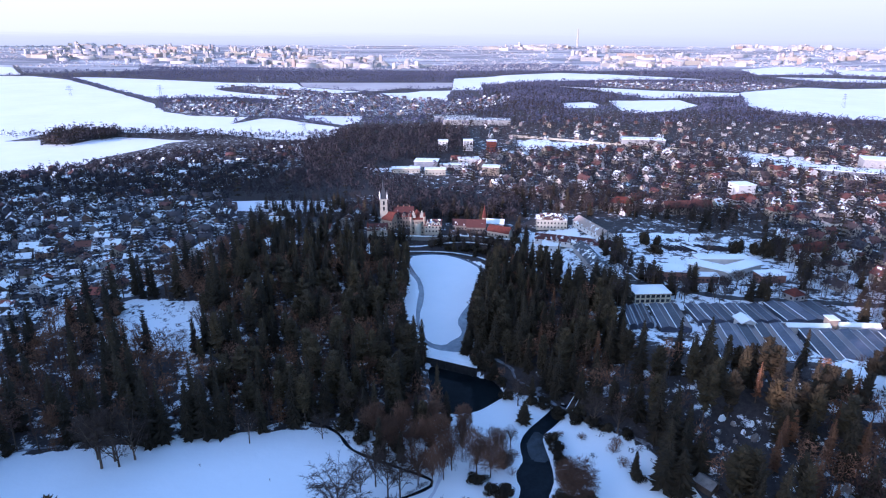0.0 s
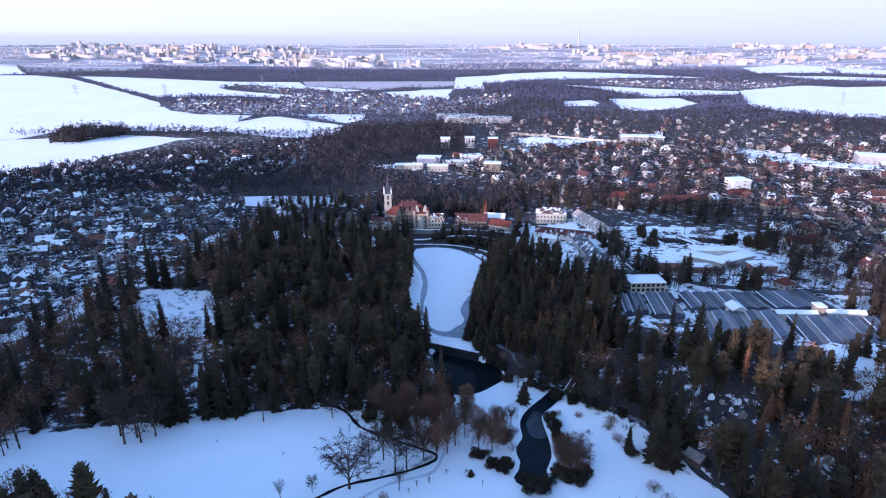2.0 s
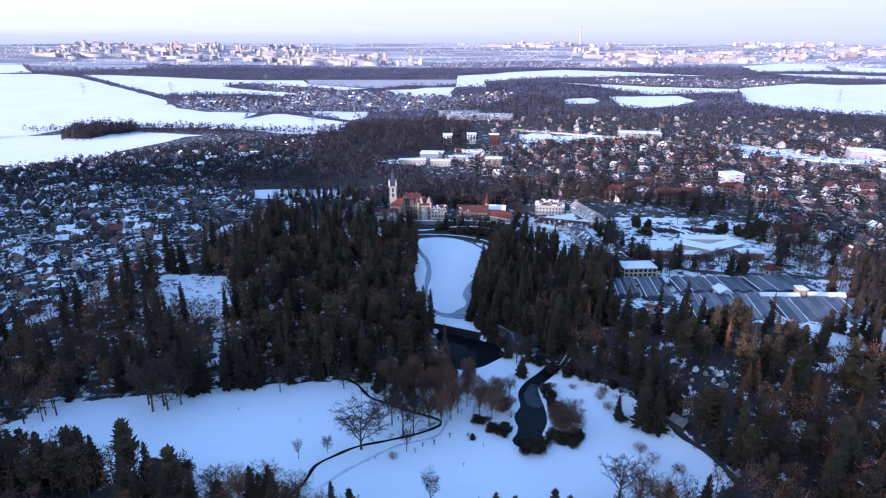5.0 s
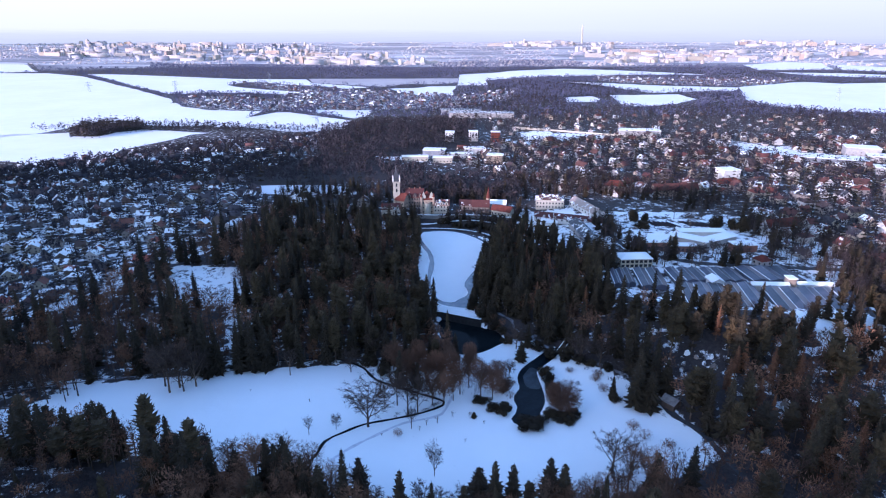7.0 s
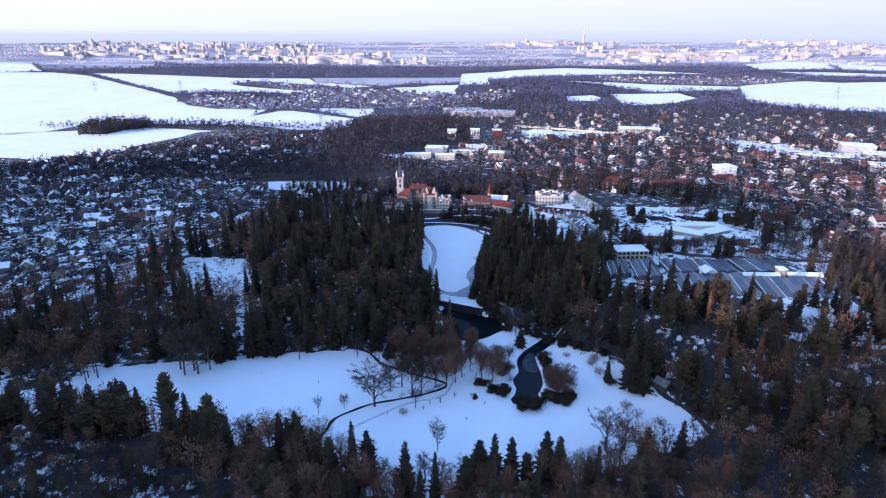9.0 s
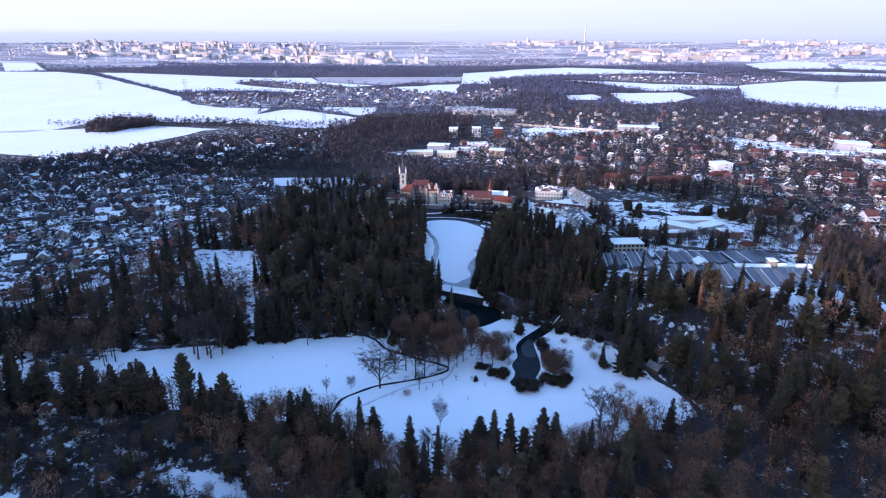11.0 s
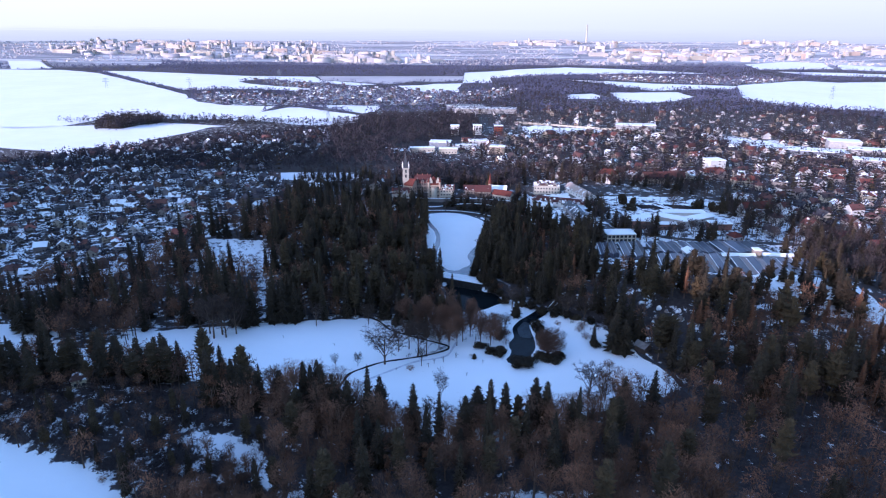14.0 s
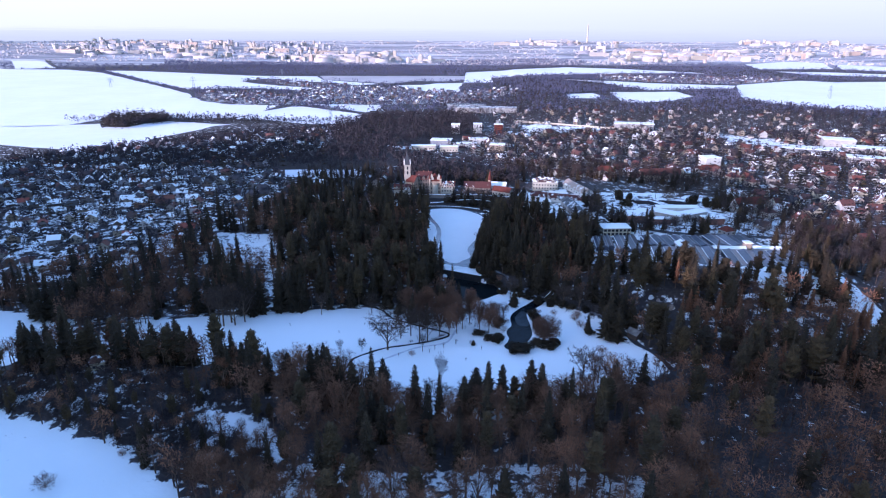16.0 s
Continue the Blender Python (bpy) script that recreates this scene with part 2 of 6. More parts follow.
def widened(poly, by):
    """The polygon with each corner moved outwards."""
    area = sum(a[0] * b[1] - b[0] * a[1] for a, b in zip(poly, poly[1:] + poly[:1]))
    out = []
    for p, q, w in zip(poly[-1:] + poly[:-1], poly, poly[1:] + poly[:1]):
        d = Vector((w[0] - p[0], w[1] - p[1])).normalized() * (by if area > 0 else -by)
        out.append((q[0] + d.y, q[1] - d.x))
    return out


def ragged(poly, step=22.0, by=4.0):
    """The polygon with its edges broken into short, slightly wandering lengths."""
    out = []
    for (ax, ay), (bx, by_) in zip(poly, poly[1:] + poly[:1]):
        n = max(1, int(math.hypot(bx - ax, by_ - ay) / step))
        for i in range(n):
            x, y = ax + (bx - ax) * i / n, ay + (by_ - ay) * i / n
            out.append((x + by * noise.noise((x / step, y / step, 1.7)), y + 1.5 * by * noise.noise((x / step, y / step, 6.2))))
    return out


POND = rounded([(-26, 406), (-9, 412), (8, 409), (26, 389), (31, 370), (28, 343), (23, 322), (19, 300), (17.5, 277), (15, 266), (6, 265), (-4, 268.5), (-9, 276), (-13, 294), (-14, 314), (-13, 351), (-22, 376)], 1)
POND_SNOW = rounded([(-24, 403.5), (-9, 409), (7.5, 406), (24, 387), (28, 370), (25, 347), (19.5, 330), (13, 314), (8.8, 299), (11.7, 289), (10.6, 282), (6, 277.6), (2.7, 272), (-5.4, 274.4), (-9.5, 286), (-12.2, 305), (-9.6, 330), (-11.6, 356), (-20, 381)], 1)
LOWER_POND = rounded([(-6, 261), (3, 257), (13, 252.5), (20, 249), (25, 246), (28, 240), (30, 233), (23, 226.5), (18, 221.7), (12.7, 219.2), (5.5, 218.3), (-2, 222), (-5, 240)], 1)
STREAM = rounded([(58, 228), (50, 225), (45, 218), (40.5, 213), (36, 207.5), (33, 202), (31.8, 196), (32.7, 189), (29.8, 184), (28.7, 180), (30.3, 174.5), (28.9, 169), (26.2, 165), (30, 161), (38, 162), (37.7, 169), (39.8, 173), (41.8, 178.4), (42.2, 187), (41, 196), (41, 204), (48, 211), (55, 219.7)], 1)
NECK_ICE = rounded([(39.6, 207.5), (36.6, 204), (35, 200), (34.4, 195.7), (35.2, 189), (39.4, 187), (43, 190), (43, 198), (42.5, 204)], 1)

FIELDS = [
    [(-2100, 2530), (-1661, 2182), (-1414, 2165), (-1201, 2001), (-827, 1556), (-586, 1270), (-527, 1161), (-445, 1102), (-345, 1089), (-350, 985), (-373, 916), (-479, 907), (-502, 936), (-577, 910), (-602, 825), (-634, 805), (-900, 820), (-1500, 1250)],
    [(-2006, 2711), (-1867, 2721), (-1508, 2275), (-1632, 2197)],
    [(-760, 800), (-646, 820), (-560, 841), (-538, 814), (-499, 805), (-490, 843), (-463, 874), (-383, 851), (-352, 841), (-373, 827), (-380, 791), (-404, 737), (-416, 708), (-409, 678), (-409, 647), (-389, 638), (-392, 603), (-421, 594), (-509, 636), (-700, 690)],
    [(-367, 901), (-353, 993), (-316, 1074), (-292, 1075), (-166, 972), (-159, 890), (-186, 853), (-242, 856), (-282, 881), (-320, 897)],
    [(-289, 1116), (-147, 1103), (-140, 1027), (-165, 998), (-217, 1046)],
    [(-1253, 2123), (-1126, 2100), (-893, 1998), (-655, 1883), (-440, 1870), (-390, 1720), (-209, 1580), (-257, 1529), (-362, 1626), (-444, 1659), (-548, 1753), (-596, 1710), (-606, 1651), (-553, 1582), (-458, 1504), (-356, 1449), (-371, 1380), (-500, 1429), (-584, 1412), (-654, 1395), (-745, 1477), (-1026, 1817)],
    [(-161, 1533), (-93, 1552), (-59, 1604), (21, 1625), (5, 1449), (12, 1381), (-50, 1341), (-112, 1444)],
    [(31, 2107), (232, 2278), (444, 2437), (614, 2336), (798, 2151), (860, 2067), (559, 2051), (472, 1992), (306, 1958), (192, 1879), (106, 1851), (104, 1647), (21, 1643), (28, 1870)],
]
FIELDS += [
    [(314, 1753), (446, 1681), (530, 1612), (729, 1539), (681, 1448), (576, 1430), (462, 1399), (425, 1495), (398, 1607)],
    [(356, 1352), (411, 1354), (516, 1370), (519, 1267), (448, 1184), (358, 1136), (339, 1181)],
    [(248, 1301), (313, 1327), (320, 1281), (300, 1218), (238, 1216)],
    [(689, 1442), (740, 1562), (947, 1710), (1005, 1732), (1066, 1678), (1329, 1727), (1500, 1500), (809, 1031), (698, 1065), (645, 1111), (602, 1189), (624, 1270)],
    [(1286, 2754), (1548, 2926), (1675, 2831), (1471, 2389), (1156, 2334)],
    [(1151, 2202), (1338, 2151), (1530, 1996), (1437, 1872), (1176, 2004)],
    [(1667, 2733), (1900, 2400), (1732, 2267), (1636, 2138), (1482, 2354)],
    [(-206, 512), (-192, 522), (-112, 523), (-82, 506), (-86, 488), (-143, 487), (-171, 487)],
]
STUBBLE_FIELD = [(-437, 1894), (29, 1918), (22, 1739), (-39, 1677), (-116, 1693), (-168, 1599), (-205, 1605), (-390, 1730)]
FAR_VILLAGES = [
    [(-594, 1315), (-543, 1354), (-444, 1333), (-356, 1278), (-310, 1187), (-300, 1120), (-367, 1112), (-440, 1120), (-531, 1185)],
    [(-382, 1374), (-348, 1443), (-251, 1490), (-130, 1440), (18, 1370), (156, 1507), (142, 1309), (15, 1125), (-88, 1122), (-147, 1115), (-298, 1142)],
    [(-600, 1745), (-473, 1650), (-350, 1574), (-265, 1513), (-346, 1445), (-463, 1525)],
    [(478, 1942), (700, 1881), (1057, 1853), (932, 1720), (744, 1585), (604, 1636), (487, 1694), (416, 1822)],
]
# woods: outline, trees in a hundred square metres, share of conifers
WOOD_WEST = [(-24, 384), (-20, 350), (-23, 300), (-17, 274), (-8, 264), (1, 230), (0, 214), (-6, 200), (-22, 204), (-36, 212), (-45, 208), (-80, 204), (-99, 200), (-116, 240), (-122, 266), (-128, 320), (-135, 390), (-112, 420), (-72, 408), (-50, 396), (-36, 394)]
WOOD_FAR_WEST = [(-300, 212), (-251, 238), (-231, 250), (-214, 260), (-192, 288), (-176, 316), (-160, 340), (-140, 400), (-126, 400), (-122, 266), (-106, 199), (-122, 197), (-150, 191), (-200, 192), (-300, 200)]
WOOD_EAST = [(35, 384), (52, 386), (68, 366), (74, 330), (84, 300), (84, 264), (92, 234), (116, 218), (140, 202), (165, 192), (205, 186), (212, 184), (212, 128), (180, 128), (104, 136), (92, 170), (84, 190), (72, 205), (58, 222), (44, 236), (29, 254), (18.5, 270), (16.5, 300), (20, 326), (30, 352)]
WOOD_FRONT = [(-196, 146), (-150, 146), (-112, 134), (-75, 126), (-46, 119), (-28, 106), (-4, 99), (30, 106), (56, 120), (76, 128), (95, 136), (170, 138), (245, 140), (245, 36), (-50, 36), (-84, 44), (-98, 60), (-128, 79), (-154, 87), (-186, 94), (-204, 104), (-204, 130)]
WOOD_MIDDLE = [(-429, 574), (-229, 560), (-157, 660), (-181, 797), (-143, 941), (30, 960), (40, 780), (-2, 722), (-89, 660), (-45, 590), (60, 540), (62, 460), (-46, 464), (-60, 500), (-60, 550), (-160, 525)]
BRAKE = [(56, 226), (66, 242), (90, 238), (112, 206), (122, 184), (108, 172), (94, 184), (84, 194), (72, 207)]
KNOLL = [(-190, 128), (-140, 127), (-106, 110), (-74, 98), (-62, 80), (-90, 58), (-98, 63), (-128, 80), (-154, 88), (-190, 96)]
CUT = [(-111, 106), (-99, 98), (-87, 99), (-76, 93), (-60, 81), (-64, 75), (-75, 83), (-87, 90), (-97, 93), (-107, 100)]
EAST_GARDENS = [(224, 150), (440, 150), (460, 335), (262, 335), (240, 296), (224, 262)]
VILLAGE_WEST = [(-520, 540), (-430, 640), (-287, 780), (-170, 840), (-170, 690), (-210, 560), (-150, 440), (-140, 400), (-162, 344), (-178, 320), (-195, 293), (-216, 265), (-252, 243), (-340, 226), (-520, 260)]
VILLAGE_EAST = [(-14, 660), (60, 770), (344, 800), (620, 760), (560, 420), (400, 330), (262, 330), (215, 410), (150, 450), (60, 540), (0, 640)]

YARDS = [[(103, 849), (168, 836), (223, 810), (211, 776), (112, 766), (99, 782)], [(354, 748), (384, 752), (420, 727), (423, 696), (455, 674), (421, 630), (384, 638), (378, 673), (355, 691)], [(-92, 676), (-24, 668), (-26, 641), (-77, 658)]]


def ground():
    def lines(stops):
        out = []
        for a, b, d in stops:
            out += list(np.arange(a, b, d))
        return np.array(out + [stops[-1][1]])
    xs = lines([(-6000, -1600, 200), (-1600, -320, 24), (-320, -60, 4), (-60, 72, 1.6), (72, 320, 4), (320, 1600, 24), (1600, 6000, 200)])
    ys = lines([(-3000, -900, 300), (-900, 0, 30), (0, 140, 4), (140, 224, 1.6), (224, 410, 1.8), (410, 700, 5), (700, 1500, 20), (1500, 3300, 36), (3300, 4900, 80)])
    X, Y = np.meshgrid(xs, ys)
    Z = height(X, Y)
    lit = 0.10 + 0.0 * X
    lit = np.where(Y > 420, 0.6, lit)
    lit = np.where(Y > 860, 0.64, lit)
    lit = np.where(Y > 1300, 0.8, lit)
    # share of the haze tone painted into the far ground
    far_haze = np.where(Y > 2600, 0.9, 0.0) * ss(2550, 2700, Y)
    far_haze = np.maximum(far_haze, 0.9 * ss(2700, 3000, np.hypot(X, Y)) * (Y > 1600))
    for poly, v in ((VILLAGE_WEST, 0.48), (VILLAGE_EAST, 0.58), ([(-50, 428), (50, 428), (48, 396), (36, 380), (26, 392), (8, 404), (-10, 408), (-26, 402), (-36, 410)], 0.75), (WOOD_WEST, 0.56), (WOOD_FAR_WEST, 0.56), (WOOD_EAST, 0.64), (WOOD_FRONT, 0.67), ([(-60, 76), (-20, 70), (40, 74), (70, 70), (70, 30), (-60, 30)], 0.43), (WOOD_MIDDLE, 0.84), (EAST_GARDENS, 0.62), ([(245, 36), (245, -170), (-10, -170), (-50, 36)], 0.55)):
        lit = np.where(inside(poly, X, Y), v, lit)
    for poly in YARDS:
        lit = np.where(inside(poly, X, Y), 0.27, lit)
    for poly in FAR_VILLAGES:
        lit = np.where(inside(poly, X, Y), 0.5, lit)
    lit = np.where(inside([(84, 300), (250, 300), (262, 420), (84, 420)], X, Y), 0.40, lit)
    lit = np.where(inside([(88, 300), (220, 304), (220, 264), (205, 226), (165, 226), (120, 234), (88, 262)], X, Y), 0.42, lit)
    lit = np.where(inside([(88, 262), (120, 234), (165, 226), (172, 196), (140, 200), (92, 232)], X, Y), 0.6, lit)
    lit = np.where(inside(BRAKE, X, Y), 0.58, lit)
    lit = np.where(inside([(-212, 192), (-180, 200), (-170, 182), (-184, 169), (-198, 167)], X, Y), 0.55, lit)
    lit = np.where(inside([(56, 441), (100, 437), (104, 419), (60, 423)], X, Y), 0.15, lit)
    lit = np.where(inside([(20, 266), (31, 250), (41, 235), (50, 222), (62, 207), (74, 195), (82, 186), (92, 190), (80, 206), (67, 220), (57, 232), (45, 246), (30, 264)], X, Y), 0.66, lit)
    lit = np.where(inside([(208, 196), (290, 196), (290, 262), (214, 262), (206, 226)], X, Y), 0.66, lit)
    lit = np.where(inside([(13.5, 262), (16.5, 251), (24, 244.5), (29, 237), (37, 232), (46, 236), (32, 262), (24, 272)], X, Y), 0.78, lit)
    lit = np.where(inside(KNOLL, X, Y), 0.55, lit)
    lit = np.where(inside([(-128, 268), (-119, 268), (-99.5, 198), (-105.5, 198)], X, Y), 0.42, lit)
    lit = np.where(inside(CUT, X, Y), 0.12, lit)
    lit = np.where(inside([(118, 182), (150, 190), (212, 182), (216, 142), (180, 142), (120, 152)], X, Y), 0.55, lit)
    lit = np.where(inside([(-177, 312), (-133, 309), (-119, 276), (-120, 262), (-142, 260), (-168, 266)], X, Y), 0.30, lit)
    lit = np.where(inside([(88, 184), (92, 206), (112, 206), (126, 196), (126, 168), (112, 158), (96, 164)], X, Y), 0.6, lit)
    for poly, level in ((POND, 3.4), (LOWER_POND, -0.7), (STREAM, -0.5)):
        d = edge_distance(poly, X, Y) * np.where(inside(poly, X, Y), 1, -1)
        bank = ss(-1.4, 1.8, d)
        Z = Z * (1 - bank) + (level - 1.0) * bank
    n, m = X.shape
    verts = np.stack([X, Y, Z], -1).reshape(-1, 3)
    i = (np.arange(n - 1)[:, None] * m + np.arange(m - 1)[None]).ravel()
    faces = np.stack([i, i + 1, i + 1 + m, i + m], -1)
    me = bpy.data.meshes.new("ground")
    fill(me, verts, faces)
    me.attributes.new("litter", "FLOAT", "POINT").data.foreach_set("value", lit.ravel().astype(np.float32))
    me.attributes.new("far_haze", "FLOAT", "POINT").data.foreach_set("value", far_haze.ravel().astype(np.float32))
    me.materials.append(GROUND)
    me.polygons.foreach_set("use_smooth", np.ones(len(me.polygons), bool))
    return tagged(new("ground", me), "snow-covered parkland, fields and gardens", "ground", kind="structure")


def fill(me, verts, faces):
    """A mesh from arrays of points and of faces that all have the same number of corners."""
    verts, faces = np.asarray(verts, np.float32), np.asarray(faces, np.int32)
    k = faces.shape[1]
    me.vertices.add(len(verts))
    me.vertices.foreach_set("co", verts.ravel())
    me.loops.add(faces.size)
    me.loops.foreach_set("vertex_index", faces.ravel())
    me.polygons.add(len(faces))
    me.polygons.foreach_set("loop_start", np.arange(0, faces.size, k, dtype=np.int32))
    me.update(calc_edges=True)


def sheet(name, poly, z, mat, label, category="water"):
    me = bpy.data.meshes.new(name)
    if z is None:
        # draped: cut where the land bends, then laid on it
        bm = bmesh.new()
        bm.faces.new([bm.verts.new((x, y, 0)) for x, y in poly])
        bmesh.ops.triangulate(bm, faces=bm.faces[:])
        for at, way in [((0, y0, 0), (0, 1, 0)) for y0 in (700, 1500)] + [((x0, 280, 0), (1, -0.06, 0)) for x0 in (48, 62, 76, 90, 105)]:
            bmesh.ops.bisect_plane(bm, geom=bm.verts[:] + bm.edges[:] + bm.faces[:], plane_co=at, plane_no=way)
        for v in bm.verts:
            v.co.z = at_height(v.co.x, v.co.y) + 0.5
        bmesh.ops.recalc_face_normals(bm, faces=bm.faces[:])
        if sum(f.normal.z for f in bm.faces) < 0:
            bmesh.ops.reverse_faces(bm, faces=bm.faces[:])
        bm.to_mesh(me)
        bm.free()
    else:
        me.from_pydata([(x, y, z) for x, y in poly], [], [list(range(len(poly)))])
    me.materials.append(mat)
    return tagged(new(name, me), label, category, kind="structure")


def ribbon(name, line, width, mat, label, category, lift=0.06, step=3.0):
    """A path, brook or road that follows the ground."""
    pts = []
    line = [Vector((*p, 0)) for p in line]
    for i in range(len(line) - 1):
        p0, p1, p2, p3 = line[max(i - 1, 0)], line[i], line[i + 1], line[min(i + 2, len(line) - 1)]
        n = max(2, int((p2 - p1).length / step))
        for j in range(n):
            t = j / n
            pts.append(0.5 * ((2 * p1) + (p2 - p0) * t + (2 * p0 - 5 * p1 + 4 * p2 - p3) * t * t + (3 * p1 - p0 - 3 * p2 + p3) * t ** 3))
    pts.append(line[-1])
    verts, faces = [], []
    for i, p in enumerate(pts):
        d = (pts[min(i + 1, len(pts) - 1)] - pts[max(i - 1, 0)]).normalized()
        side = Vector((-d.y, d.x, 0)) * width * (0.5 + 0.12 * math.sin(i * 1.7))
        for q in (p - side, p, p + side):
            verts.append((q.x, q.y, max(at_height(q.x, q.y), at_height(p.x, p.y)) + lift))
        if i:
            a = 3 * (i - 1)
            faces += [(a, a + 1, a + 4, a + 3), (a + 1, a + 2, a + 5, a + 4)]
    me = bpy.data.meshes.new(name)
    me.from_pydata(verts, [], faces)
    me.materials.append(mat)
    return tagged(new(name, me), label, category, kind="structure")


ground()
sheet("pond_ice", POND_SNOW, 3.42, ICE, "frozen castle pond under smooth snow")
sheet("pond_rim", widened(POND, 2.5), 3.3, THIN_ICE, "thin grey ice along the pond bank")
sheet("dark_pond", widened(LOWER_POND, 3.0), -0.7, WATER, "dark open pond water below the weir")
sheet("stream", widened(STREAM, 1.6), -0.5, STREAM_ICE, "dark slow stream with thin grey ice")
sheet("stream_ice", ragged(NECK_ICE, 0.8, 1.1), -0.44, NECK, "grey snow-dusted ice in the neck of the stream")
for poly in FIELDS:
    sheet("snow_field", ragged(poly), None, SNOWFIELD, "wide open field under unbroken snow", "field")
sheet("stubble_field", ragged(STUBBLE_FIELD), None, STUBBLE, "pale frosted stubble field without snow", "field")
ribbon("brook", [(-104, 203), (-79, 212), (-58, 214), (-42, 206), (-33, 194), (-17, 185), (-2, 177), (-9, 170), (-23, 164), (-34, 160), (-42, 154), (-48, 148), (-50, 138), (-56, 126), (-60, 112)], 1.3, WATER, "narrow dark brook winding across the snowy meadow", "brook")
ribbon("meadow_track", [(2, 182), (0, 176), (-3, 168), (-10, 164.5), (-19, 161), (-28, 153.5), (-37, 145), (-44, 136)], 1.3, WORN, "faint trodden track beside the brook", "path")
ribbon("park_path", [(80, 192), (84, 182), (89, 174), (93, 163), (99, 153), (102, 142), (106, 128)], 2.8, ASPHALT, "cleared dark path along the wood", "path")
ribbon("mill_lane", [(17, 268), (30, 253), (41, 238), (50, 225), (62, 210), (73, 199), (81, 190)], 1.9, TRACK, "snowy lane with dark wheel tracks", "lane")
ribbon("wood_lane", [(43, 236), (51, 241), (60, 230), (72, 222), (86, 214)], 2.0, TRACK, "narrow snowy lane through the wood", "lane")
ribbon("village_road", [(70, 342), (82, 338), (130, 322), (159, 308), (200, 302), (238, 297), (330, 292)], 6.0, ASPHALT, "dark cleared village road", "road", 0.12)
ribbon("school_lane", [(108, 400), (114, 372), (117, 346), (122, 326)], 4.0, ASPHALT, "dark lane beside the school", "road", 0.12)
ribbon("west_lane", [(-200, 296), (-189, 302), (-169, 318), (-159, 346), (-163, 380), (-180, 420)], 5.0, ASPHALT, "dark lane at the edge of the village", "road", 0.12)
ribbon("nursery_lane", [(214, 262), (216, 222), (222, 186), (226, 160)], 5.0, ICE, "snowy farm lane beside the nursery", "lane", 0.12)
ribbon("meadow_path", [(-240, 138), (-224, 150), (-215, 166), (-203, 179), (-178, 188), (-150, 195), (-128, 200)], 1.2, TRACK, "narrow trodden path in the snow", "path")
ribbon("motorway", [(-1900, 2800), (-1560, 2330), (-1400, 2185), (-1215, 2050), (-1010, 1810), (-840, 1590), (-720, 1460), (-596, 1300), (-560, 1215)], 20.0, ASPHALT, "dark cleared road between snowy fields", "road", 0.6, 20)


ribbon("bypass_road", [(-300, 1105), (-220, 1040), (-166, 985), (-120, 960), (-60, 950)], 9.0, ASPHALT, "dark cleared road between snowy fields", "road", 0.7, 20)


